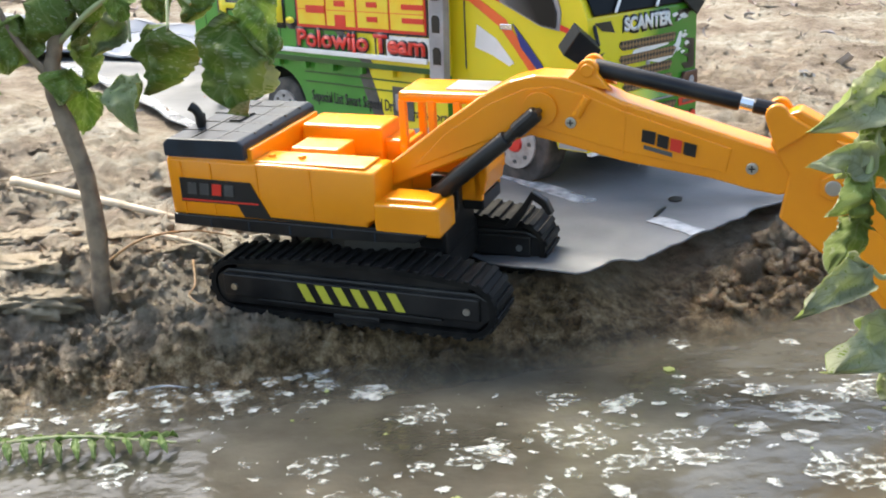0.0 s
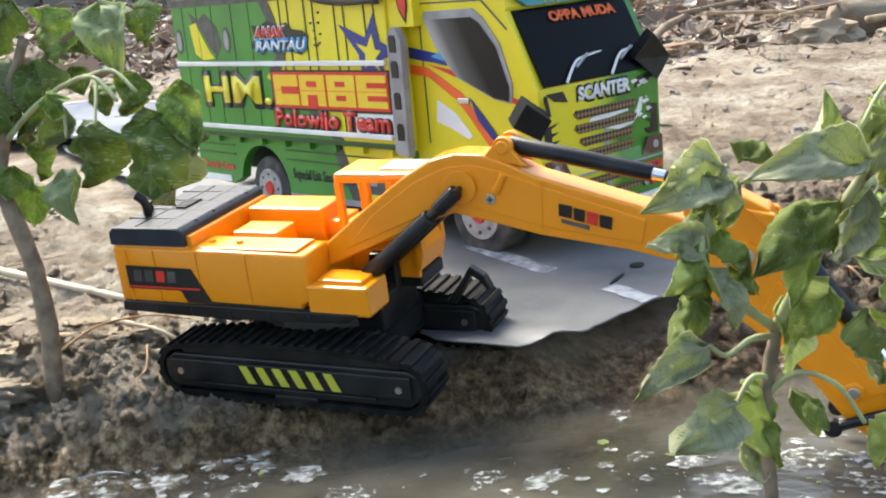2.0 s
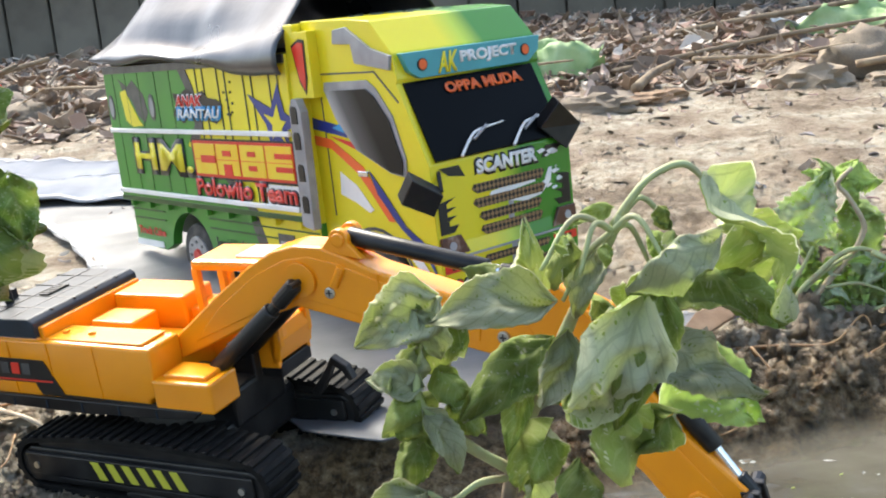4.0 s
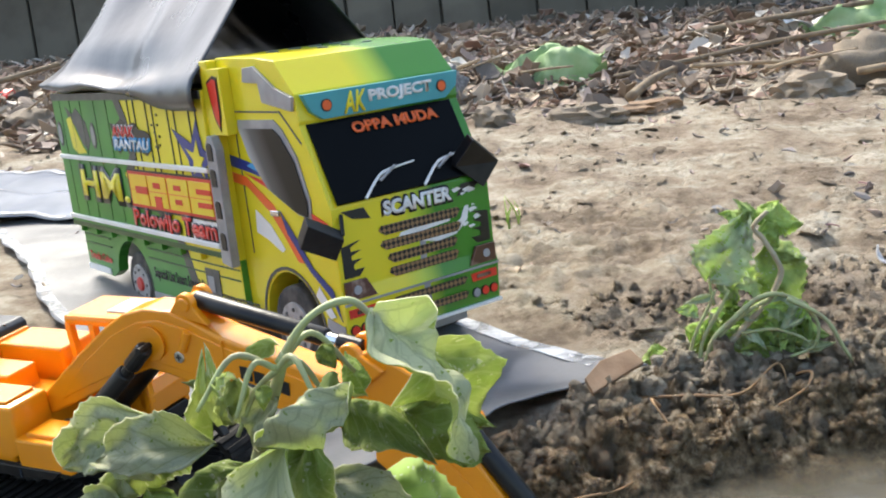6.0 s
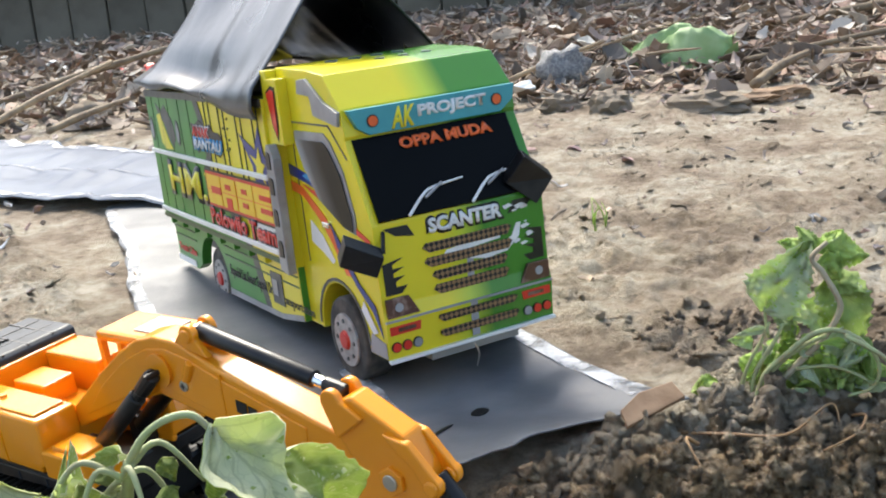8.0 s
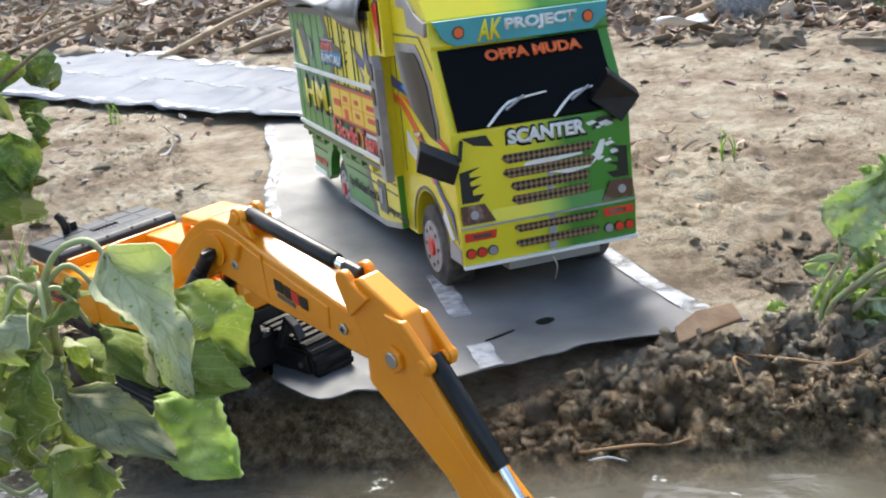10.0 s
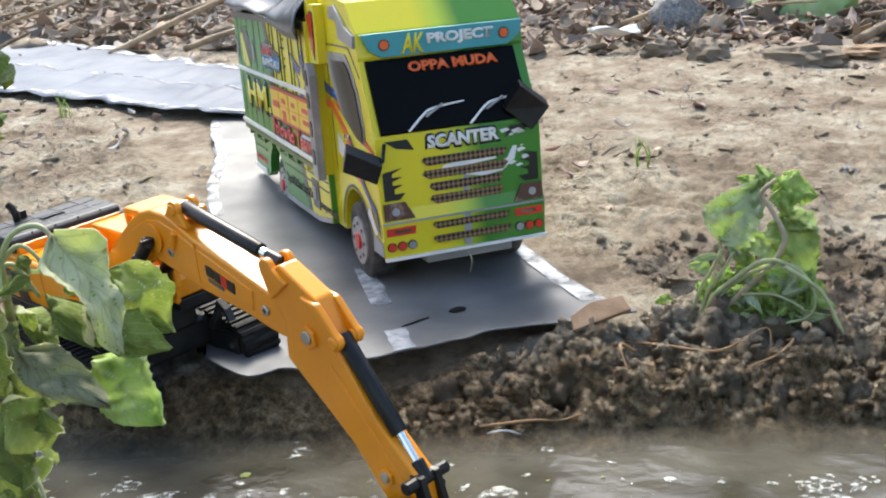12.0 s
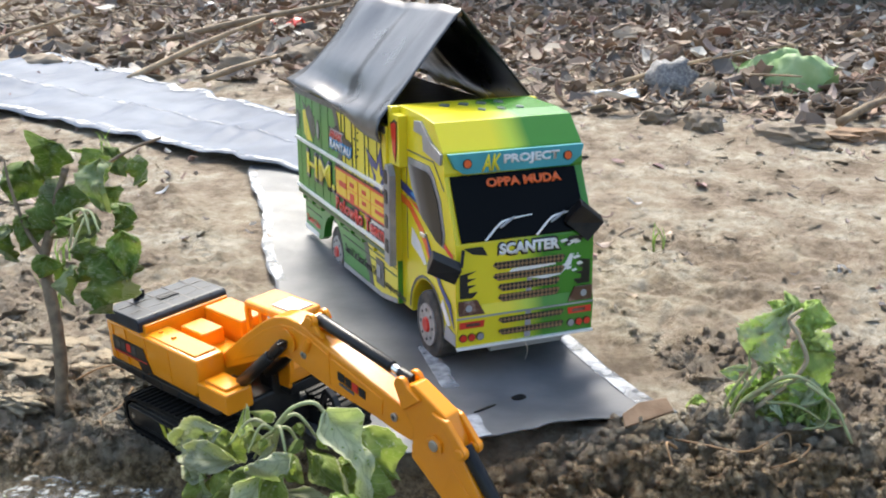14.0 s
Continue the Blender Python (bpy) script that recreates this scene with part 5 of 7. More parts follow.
    # linkage and bucket
    lk = part("linkage", rod((0.2570, 0.0235, 0.0045), (0.2570, 0.0475, 0.0045), 0.0030, seg=12, bevel=0.0006), BLACK, t, "black bucket linkage")
    for y in (0.0260, 0.0450):
        part("link_arm", rod((0.2310, y, -0.0130), (0.2560, y, -0.0030), 0.0022, seg=10, bevel=0.0006), BLACK, lk)
        part("link_eye", rod((0.2310, y - 0.002, -0.0130), (0.2310, y + 0.002, -0.0130), 0.0038, seg=14, bevel=0.0005), BLACK, lk)
        part("link_plate", prism([(0.2535, 0.0075), (0.2605, 0.0075), (0.2680, -0.0250), (0.2610, -0.0260)], 0.0355 + 0.45 * (y - 0.0355) - 0.0016, 0.0355 + 0.45 * (y - 0.0355) + 0.0016, "y", 0.0005), BLACK, lk)
    for y in (0.0312, 0.0398):
        part("link_knuckle", rod((0.2605, y - 0.002, -0.012), (0.2605, y + 0.002, -0.012), 0.0042, seg=14, bevel=0.0008), BLACK, lk)
    bk = [(x * MM, z * MM) for x, z in [(247, -24), (256, -20), (276, -20), (285, -28), (284, -46), (272, -57), (252, -60), (242, -54), (246, -52), (266, -53), (277, -44), (279, -30), (272, -26), (254, -28)]]
    bkt = part("bucket", prism(bk, 0.018, 0.057, "y", 0.0008), BUCKET, t, "dark grey bucket dipping into the water")
    for y in (0.018, 0.0555):
        part("bucket_side", prism([(x * MM, z * MM) for x, z in [(247, -24), (256, -20), (276, -20), (285, -28), (284, -46), (272, -57), (252, -60), (242, -54)]], y, y + 0.0018, "y", 0.0004), BUCKET, bkt)
    return t


toy_excavator()


# ---- plastic road sheets ----
def road_xy(u, v):
    """Place along (u) and across (v) the truck's heading."""
    return 0.0795 + u * TX + v * 0.7071, 0.6477 + u * TY + v * 0.7071


def road_edges(u):
    left = -0.125 - 0.18 * (u - 0.035) + 0.003 * math.sin(u * 23) + 0.0015 * math.sin(u * 90)
    right = 0.120 - 0.105 * (u + 0.04) + 0.004 * math.sin(u * 17 + 1)
    return left, right


def road_front(s):
    """How far the front edge reaches, from the left corner (0) to the right one (1)."""
    return float(np.interp(s, [0, 0.07, 0.18, 0.35, 0.55, 0.8, 0.9, 1.0], [0.032, 0.072, 0.086, 0.084, 0.089, 0.094, 0.104, 0.117]))


def road_z(x, y, u, s):
    w = 0.0055 * noise.noise((x * 10, y * 10, 5)) + 0.0030 * noise.noise((x * 30, y * 30, 2)) + 0.0016 * (0.4 - abs(noise.noise((x * 44, y * 26, 8))))
    lift = 0.010 * max(0.0, min(1.0, (u - 0.02) / 0.09)) * (0.35 + 0.65 * s) + (0.0016 * math.sin(s * 11 + 1) + 0.0062 * math.sin(s * 46) * max(0.0, 1 - s / 0.28)) * max(0.0, (u - 0.04) / 0.06)
    return slope_z(x, y) + 0.0045 + 0.5 * w * (0.3 if -0.42 < u < 0.005 else 0.3 + 1.1 * min(1.0, max(0.0, u - 0.005) / 0.04)) + lift


def sheet(name, fn, nu, nv, mat, thick, label):
    bm = bmesh.new()
    g = [[bm.verts.new(fn(i / nu, j / nv)) for j in range(nv + 1)] for i in range(nu + 1)]
    for i in range(nu):
        for j in range(nv):
            bm.faces.new((g[i][j], g[i + 1][j], g[i + 1][j + 1], g[i][j + 1]))
    bmesh.ops.recalc_face_normals(bm, faces=bm.faces[:])
    if sum(f.normal.z for f in bm.faces) < 0:
        bmesh.ops.reverse_faces(bm, faces=bm.faces[:])
    bmesh.ops.solidify(bm, geom=bm.faces[:], thickness=thick)
    return tagged(new(name, finish(bm, name, mat, True)), label, "plastic sheet")


def road_point(a, s):
    u1 = road_front(s) + 0.0035 * noise.noise((s * 14, 0, 2)) + 0.0015 * noise.noise((s * 45, 0, 6))
    u = -0.68 + (u1 + 0.68) * (1 - (1 - a) ** 1.3)
    lo, hi = road_edges(min(u, 0.06))
    v = lo + (hi - lo) * s
    x, y = road_xy(u, v)
    return x, y, road_z(x, y, u, s)


road = sheet("plastic_road", road_point, 130, 44, PLASTIC_SHEET, 0.0009, "dark grey plastic sheet laid as a toy road to the water")


def side_point(a, s):
    x = -0.15 - 1.08 * a
    lo, hi = 1.09 + (-0.2 - x) * 0.21, 1.28 + (-0.2 - x) * 0.42
    ragged = 0.020 * noise.noise((a * 20, 4 if s < 0.5 else 9, 0)) * abs(2 * s - 1)
    y = lo + (hi - lo) * s + ragged
    crease = 0.006 * noise.noise((x * 14, y * 14, 7)) + 0.004 * noise.noise((x * 40, y * 12, 3)) + 0.004 * max(0, 1 - abs(s - 0.42) / 0.07)
    return x, y, slope_z(x, y) + 0.012 + crease


side_road = sheet("plastic_side_road", side_point, 120, 26, PALE_SHEET, 0.0009, "silvery creased plastic sheet forming a side road")


def side_glare(s0, width, seed):
    """A ragged white highlight painted along the side road."""
    bm = bmesh.new()
    n = 90
    rows = []
    for i in range(n + 1):
        a = i / n
        w = width * (0.6 + 0.8 * abs(noise.noise((a * 18, seed, 0))))
        m = s0 + 0.03 * noise.noise((a * 9, seed, 4))
        rows.append([bm.verts.new(Vector(side_point(a, max(0.0, min(1.0, m + w * k)))) + Vector((0, 0, 0.0016))) for k in (-1, 0, 1)])
    for p, q in zip(rows, rows[1:]):
        for k in range(2):
            bm.faces.new((p[k], p[k + 1], q[k + 1], q[k]))
    bmesh.ops.recalc_face_normals(bm, faces=bm.faces[:])
    part("white_edge_and_glare", bm, WORN_GLARE, side_road)


# Highlights of the creased plastic, painted at both edges and the middle crease.
for k, (s0, width) in enumerate(((0.05, 0.035), (0.46, 0.022), (0.95, 0.035))):
    side_glare(s0, width, k * 7 + 1)


def road_patch(name, us, vs, mat, taper=False):
    """Paint, and painted-on glare, that lies on the road sheet."""
    bm = bmesh.new()
    n = 10
    rows = []
    for i in range(n + 1):
        f = i / n
        row = []
        for k in (0, 1):
            u = us[0] + (us[1] - us[0]) * f
            v = vs[0] + (vs[1] - vs[0]) * f + (k - 0.5) * vs[2] * (1 + 0.35 * noise.noise((u * 60, k * 3, 1))) * (0.12 + math.sin(math.pi * f) ** 0.6 if taper else 1)
            x, y = road_xy(u, v)
            lo, hi = road_edges(min(u, 0.06))
            row.append(bm.verts.new((x, y, road_z(x, y, u, (v - lo) / (hi - lo)) + 0.0009)))
        rows.append(row)
    for a, b in zip(rows, rows[1:]):
        bm.faces.new((a[0], b[0], b[1], a[1]))
    bmesh.ops.recalc_face_normals(bm, faces=bm.faces[:])
    if sum(f.normal.z for f in bm.faces) < 0:
        bmesh.ops.reverse_faces(bm, faces=bm.faces[:])
    bmesh.ops.solidify(bm, geom=bm.faces[:], thickness=0.0005)
    return part(name, bm, mat, road)


road_patch("white_dash", (-0.072, 0.006), (0.004, -0.006, 0.0125), WORN_GLARE)
road_patch("white_dash", (0.055, 0.086), (-0.014, -0.018, 0.013), WORN_GLARE)
for i in range(7):
    u = -0.64 + i * 0.055
    e0, e1 = road_edges(u)[0], road_edges(u + 0.055)[0]
    road_patch("white_edge_and_glare", (u, u + 0.056), (e0 + 0.006, e1 + 0.006, 0.010), WORN_GLARE)
# Glossy highlight on the crumpled right edge, painted on as a white band.
road_patch("white_edge_and_glare", (-0.075, 0.085), (road_edges(-0.075)[1] - 0.007, road_edges(0.06)[1] - 0.007, 0.012), WORN_GLARE)
road_patch("dark_fleck", (0.034, 0.043), (0.034, 0.030, 0.010), INK, True)
road_patch("dark_fleck", (0.046, 0.052), (0.010, -0.008, 0.007), INK, True)
road_patch("dark_fleck", (-0.020, -0.014), (-0.082, -0.080, 0.005), CHARC, True)

# wood chip under the road's corner
bm = prism([(0, 0), (0.036, 0.002), (0.035, 0.013), (0.016, 0.015), (0.002, 0.010)], 0, 0.003, "z", 0.0006)
chip = new("wood_chip", finish(bm, "wood_chip", WOODCHIP))
chip.matrix_world = pose(0.212, 0.620, 0.036, 38, -12, 34)
tagged(chip, "brown flat wood chip under the plastic sheet's corner", "wood chip")


# ---- leaves and plants ----
def leaf_mesh(base, tip, width, facing, top, under, fold=0.5, curl=0.3, seed=0, teeth=0.05, folds=0.0):
    """A toothed oval leaf with two skins, folded on its midrib and curled."""
    rnd = random.Random(seed)
    base, tip = Vector(base), Vector(tip)
    ax = tip - base
    length = max(ax.length, 0.004)
    ax = ax.normalized()
    nrm = Vector(facing)
    nrm = (nrm - ax * nrm.dot(ax)).normalized()
    side = ax.cross(nrm)
    nu, nv = 30, 12
    bm = bmesh.new()
    uvl = bm.loops.layers.uv.new("UVMap")
    ph, asym, twist = rnd.uniform(0, 6), rnd.uniform(-0.4, 0.4), rnd.uniform(-0.7, 0.7)
    skins = []
    seedstate = rnd.getstate()
    for lift in (0.0, -0.0003):
        rnd.setstate(seedstate)
        g = []
        for i in range(nu + 1):
            s = i / nu
            half = width * 0.5 * max(0.02, math.sin(math.pi * (0.01 + 0.985 * s) ** 0.64)) ** 0.70 * (1 - 0.3 * s ** 3) * min(1.0, 0.04 + s * 6) ** 0.7
            half *= 1 + teeth * rnd.uniform(0.2, 1.2) * (0.9 if i % 3 == 1 else -0.5) * (1 if i > 2 else 0)
            row = []
            for j in range(nv + 1):
                v = -1 + 2 * j / nv
                notch = -0.07 * abs(v) * length * (1 - s) ** 3
                f = fold * (1 + asym * (1 if v > 0 else -1))
                out = half * v * math.cos(f * abs(v)) * (1 + 0.14 * noise.noise((s * 2.6, 3 + seed * 1.7 + (5 if v > 0 else 0), 0)))
                up = -half * abs(v) * math.sin(f * (0.6 + 0.5 * abs(v))) + curl * length * (0.26 * math.sin(s * math.pi) - 0.5 * s * s * s)
                up += width * 0.07 * math.sin(s * 8 + v * 3 + ph) + width * folds * 0.10 * math.sin(v * 5 + s * 5 + ph)
                up += width * 0.34 * noise.noise((s * 2.2 + seed, v * 1.5, ph)) + width * 0.15 * noise.noise((s * 6 + seed, v * 3.4, ph)) + width * 0.22 * abs(noise.noise((s * 3.6 + seed * 1.3, v * 2.4, ph + 5))) + width * 0.05 * noise.noise((s * 14, v * 9, seed)) + twist * half * v * s
                up += width * 1.5 * max(0.0, abs(v) - 0.4) ** 2 * noise.noise((s * 2.6 + seed * 2.1, 4 if v > 0 else 11, ph))
                p = base + ax * (s * length + notch) + side * out + nrm * (up + lift)
                row.append((bm.verts.new(p), s, (v + 1) / 2))
            g.append(row)
        skins.append(g)
    for k, g in enumerate(skins):
        for i in range(nu):
            for j in range(nv):
                q = (g[i][j], g[i + 1][j], g[i + 1][j + 1], g[i][j + 1])
                f = bm.faces.new([c[0] for c in (q if k == 0 else q[::-1])])
                f.material_index, f.smooth = k, True
                for lp, c in zip(f.loops, q if k == 0 else q[::-1]):
                    lp[uvl].uv = (c[1], c[2])
    return finish(bm, "leaf", [top, under])


VIEW = Vector((0.12, -0.95, 0.28))
plant_a = thing("wilting_plant", Matrix.Translation((0.126, 0.292, -0.02)), "wilting broad-leaved seedling with drooping grey-green leaves standing in the water", "plant")
plant_b = thing("seedling_tree", Matrix.Translation((-0.176, 0.535, 0.02)), "small seedling with a brown stem and drooping green leaves", "plant")
weed = thing("weed_clump", Matrix.Translation((0.275, 0.685, 0.04)), "limp bright green weed clump on the mud bank", "plant")
_n = [0]


def add_leaf(owner, b, t, w, tone, top, under, fold, curl, facing=VIEW, sway=1.0, teeth=0.06):
    _n[0] += 1
    k = _n[0]
    r = random.Random(k * 7)
    face = Vector(facing) + Vector((r.uniform(-0.5, 0.5), r.uniform(-0.2, 0.3), r.uniform(-0.2, 0.5))) * sway
    if tone:
        face = -face
    o = owner.matrix_world.translation
    me = leaf_mesh(Vector(b) - o, Vector(t) - o, w, face, top, under, fold * r.uniform(0.6, 1.3), (curl if not tone else -curl) * r.uniform(0.5, 1.4), k, teeth, r.uniform(0, 0.8))
    ob = new("leaf", me)
    ob.parent = owner


def leaf_a(b, t, w, tone):
    add_leaf(plant_a, b, t, w * (1.35 if b[0] < 0.125 else 1.0), tone, LEAF_TOP, LEAF_UNDER, 0.65, 0.55, VIEW, 0.6)


def leaf_b(b, t, w, tone):
    add_leaf(plant_b, b, t, w * 1.12, tone, SEED_TOP, SEED_UNDER, 0.6, 0.35)


def leaf_w(b, t, w, tone):
    add_leaf(weed, b, t, w, tone, WEED_TOP, WEED_UNDER, 0.45, 0.35, VIEW, 0.6, 0.16)


def stalk(owner, pts, radii, mat, name="stem", seg=9, wob=0.15):
    o = owner.matrix_world.translation
    return part(name, sweep([Vector(p) - o for p in pts], radii, seg, 6, wob=wob), mat, owner, smooth=True)


add_leaf(plant_a, (0.179, 0.271, 0.164), (0.1985, 0.273, 0.133), 0.0195, 0, LEAF_UNDER, LEAF_TOP, 0.25, 0.25, (0.85, -0.35, 0.5), 0.15)
add_leaf(plant_a, (0.184, 0.284, 0.151), (0.195, 0.297, 0.131), 0.024, 0, LEAF_TOP, LEAF_UNDER, 0.3, 0.2, (0.7, -0.7, 0.3), 0.2)
add_leaf(plant_a, (0.171, 0.290, 0.122), (0.190, 0.293, 0.102), 0.022, 0, WEED_TOP, WEED_UNDER, 0.3, 0.2, (0.3, -0.9, 0.3), 0.2)
add_leaf(plant_a, (0.163, 0.270, 0.130), (0.189, 0.272, 0.116), 0.016, 0, LEAF_UNDER, LEAF_TOP, 0.5, 0.4, (0.4, -0.8, 0.5), 0.2)
add_leaf(plant_a, (0.177, 0.248, 0.1565), (0.158, 0.245, 0.1485), 0.013, 0, LEAF_UNDER, LEAF_TOP, 0.8, 0.4, (0.1, -0.8, 0.6), 0.2)
leaf_a((0.116, 0.290, 0.141), (0.096, 0.284, 0.132), 0.014, 1)
leaf_a((0.120, 0.300, 0.134), (0.108, 0.290, 0.124), 0.016, 0)
leaf_a((0.143, 0.262, 0.143), (0.116, 0.260, 0.142), 0.016, 1)
leaf_a((0.142, 0.284, 0.129), (0.120, 0.276, 0.115), 0.020, 0)
leaf_a((0.137, 0.282, 0.142), (0.141, 0.272, 0.153), 0.013, 0)
leaf_a((0.146, 0.272, 0.134), (0.139, 0.270, 0.117), 0.011, 1)
leaf_a((0.162, 0.252, 0.144), (0.144, 0.262, 0.113), 0.019, 1)
leaf_a((0.168, 0.272, 0.113), (0.155, 0.279, 0.102), 0.013, 0)
leaf_a((0.139, 0.282, 0.107), (0.131, 0.288, 0.091), 0.014, 0)
leaf_a((0.146, 0.277, 0.102), (0.151, 0.270, 0.086), 0.016, 0)
leaf_a((0.110, 0.290, 0.119), (0.096, 0.291, 0.123), 0.009, 1)
leaf_a((0.109, 0.290, 0.117), (0.100, 0.285, 0.109), 0.009, 0)
leaf_a((0.109, 0.295, 0.106), (0.101, 0.287, 0.093), 0.010, 0)
leaf_a((0.108, 0.285, 0.094), (0.089, 0.276, 0.085), 0.012, 1)
leaf_a((0.114, 0.280, 0.080), (0.097, 0.273, 0.069), 0.014, 1)
leaf_a((0.120, 0.290, 0.078), (0.125, 0.300, 0.056), 0.014, 0)
leaf_a((0.154, 0.272, 0.076), (0.149, 0.280, 0.057), 0.014, 0)
leaf_a((0.172, 0.282, 0.146), (0.167, 0.289, 0.154), 0.009, 0)
leaf_a((0.160, 0.272, 0.143), (0.160, 0.279, 0.134), 0.006, 0)
leaf_a((0.123, 0.310, 0.142), (0.132, 0.303, 0.140), 0.009, 0)
leaf_a((0.133, 0.282, 0.078), (0.137, 0.277, 0.072), 0.007, 0)
leaf_a((0.181, 0.280, 0.141), (0.199, 0.286, 0.127), 0.016, 0)
leaf_a((0.168, 0.278, 0.145), (0.187, 0.268, 0.136), 0.017, 0)
leaf_a((0.149, 0.268, 0.154), (0.143, 0.271, 0.143), 0.006, 0)
leaf_a((0.158, 0.268, 0.161), (0.148, 0.272, 0.158), 0.005, 0)
leaf_a((0.168, 0.268, 0.160), (0.170, 0.268, 0.155), 0.005, 0)
leaf_a((0.147, 0.268, 0.155), (0.147, 0.260, 0.155), 0.006, 0)
leaf_a((0.156, 0.263, 0.154), (0.156, 0.262, 0.149), 0.005, 0)
leaf_a((0.170, 0.268, 0.153), (0.169, 0.258, 0.152), 0.005, 0)
leaf_a((0.166, 0.258, 0.144), (0.153, 0.253, 0.116), 0.018, 0)
leaf_a((0.156, 0.268, 0.117), (0.156, 0.277, 0.093), 0.021, 0)
leaf_b((-0.090, 0.475, 0.161), (-0.090, 0.467, 0.122), 0.040, 0)
leaf_b((-0.079, 0.480, 0.172), (-0.073, 0.475, 0.142), 0.024, 0)
leaf_b((-0.125, 0.500, 0.157), (-0.137, 0.508, 0.128), 0.031, 0)
leaf_b((-0.148, 0.510, 0.138), (-0.142, 0.499, 0.115), 0.024, 1)
leaf_b((-0.119, 0.510, 0.212), (-0.113, 0.499, 0.182), 0.026, 1)
leaf_b((-0.161, 0.530, 0.188), (-0.173, 0.533, 0.151), 0.028, 0)
leaf_b((-0.143, 0.500, 0.174), (-0.142, 0.495, 0.162), 0.015, 0)
leaf_b((-0.158, 0.540, 0.213), (-0.153, 0.541, 0.187), 0.025, 0)
leaf_b((-0.113, 0.530, 0.178), (-0.122, 0.529, 0.159), 0.024, 0)
leaf_b((-0.176, 0.520, 0.140), (-0.179, 0.516, 0.125), 0.020, 0)
leaf_b((-0.171, 0.530, 0.130), (-0.180, 0.542, 0.107), 0.019, 0)
leaf_b((-0.182, 0.540, 0.190), (-0.178, 0.533, 0.157), 0.021, 1)
leaf_b((-0.141, 0.550, 0.175), (-0.136, 0.548, 0.159), 0.018, 0)
leaf_b((-0.159, 0.550, 0.165), (-0.170, 0.543, 0.145), 0.021, 1)
leaf_b((-0.184, 0.560, 0.153), (-0.179, 0.563, 0.129), 0.022, 0)
leaf_b((-0.167, 0.530, 0.217), (-0.182, 0.525, 0.196), 0.026, 0)
leaf_b((-0.182, 0.530, 0.180), (-0.197, 0.527, 0.152), 0.030, 0)
leaf_b((-0.188, 0.550, 0.213), (-0.213, 0.556, 0.187), 0.028, 1)
leaf_b((-0.199, 0.530, 0.165), (-0.205, 0.526, 0.139), 0.027, 0)
leaf_b((-0.155, 0.560, 0.184), (-0.151, 0.561, 0.170), 0.018, 0)
leaf_b((-0.111, 0.530, 0.207), (-0.108, 0.540, 0.191), 0.023, 0)
leaf_b((-0.167, 0.580, 0.208), (-0.150, 0.570, 0.192), 0.019, 0)
leaf_b((-0.214, 0.550, 0.199), (-0.226, 0.539, 0.170), 0.028, 0)
leaf_b((-0.218, 0.530, 0.156), (-0.216, 0.523, 0.132), 0.027, 1)
leaf_w((0.363, 0.660, 0.016), (0.390, 0.671, -0.013), 0.026, 1)


# small limp leaves along the wilting plant's shoots
for k in range(20):
    r = random.Random(800 + k)
    a, b = ((Vector((0.130, 0.296, 0.096)), Vector((0.160, 0.268, 0.159))), (Vector((0.109, 0.289, 0.112)), Vector((0.118, 0.290, 0.142))), (Vector((0.126, 0.296, 0.060)), Vector((0.129, 0.297, 0.094))))[(0, 1, 0, 1, 2)[k % 5]]
    p = a.lerp(b, r.random()) + Vector((r.uniform(-0.007, 0.007), r.uniform(-0.005, 0.007), r.uniform(-0.004, 0.004)))
    q = p + Vector((r.uniform(-0.009, 0.009), r.uniform(-0.005, 0.004), -r.uniform(0.009, 0.019)))
    leaf_a(tuple(p), tuple(q), r.uniform(0.007, 0.012), k % 3 == 0)

# stems of the wilting plant
stalk(plant_a, [(0.126, 0.294, -0.02), (0.126, 0.296, 0.03), (0.125, 0.297, 0.070), (0.129, 0.297, 0.094)], [0.0022, 0.0020, 0.0018], BARK)
stalk(plant_a, [(0.129, 0.297, 0.094), (0.139, 0.289, 0.117), (0.150, 0.278, 0.140), (0.160, 0.268, 0.159)], [0.0018, 0.0015, 0.0012], STEM)
stalk(plant_a, [(0.158, 0.269, 0.157), (0.166, 0.268, 0.166), (0.174, 0.270, 0.1685), (0.179, 0.271, 0.164)], [0.0009, 0.0008, 0.0007], STEM, "leaf_stalk")
stalk(plant_a, [(0.129, 0.297, 0.094), (0.120, 0.293, 0.102), (0.114, 0.291, 0.109), (0.109, 0.289, 0.117), (0.112, 0.290, 0.130), (0.117, 0.290, 0.141)], [0.0015, 0.0012, 0.0007], STEM)
for k, (tx, ty, tz) in enumerate(((0.150, 0.262, 0.148), (0.146, 0.272, 0.141), (0.166, 0.275, 0.146), (0.172, 0.276, 0.152), (0.142, 0.262, 0.150), (0.168, 0.260, 0.149))):
    stalk(plant_a, [(0.158, 0.268, 0.156), (0.5 * (0.158 + tx), 0.5 * (0.268 + ty), tz + 0.010), (tx, ty, tz)], [0.0008, 0.0007, 0.0005], STEM, "leaf_stalk", 7)
stalk(plant_a, [(0.129, 0.297, 0.092), (0.121, 0.292, 0.093), (0.114, 0.289, 0.090), (0.109, 0.286, 0.094)], [0.0010, 0.0008, 0.0006], STEM, "leaf_stalk")
stalk(plant_a, [(0.126, 0.297, 0.076), (0.133, 0.291, 0.083), (0.142, 0.287, 0.080), (0.148, 0.284, 0.070)], [0.0009, 0.0007, 0.0006], STEM, "leaf_stalk")
stalk(plant_a, [(0.127, 0.297, 0.080), (0.121, 0.293, 0.082), (0.116, 0.290, 0.076)], [0.0009, 0.0007], STEM, "leaf_stalk")
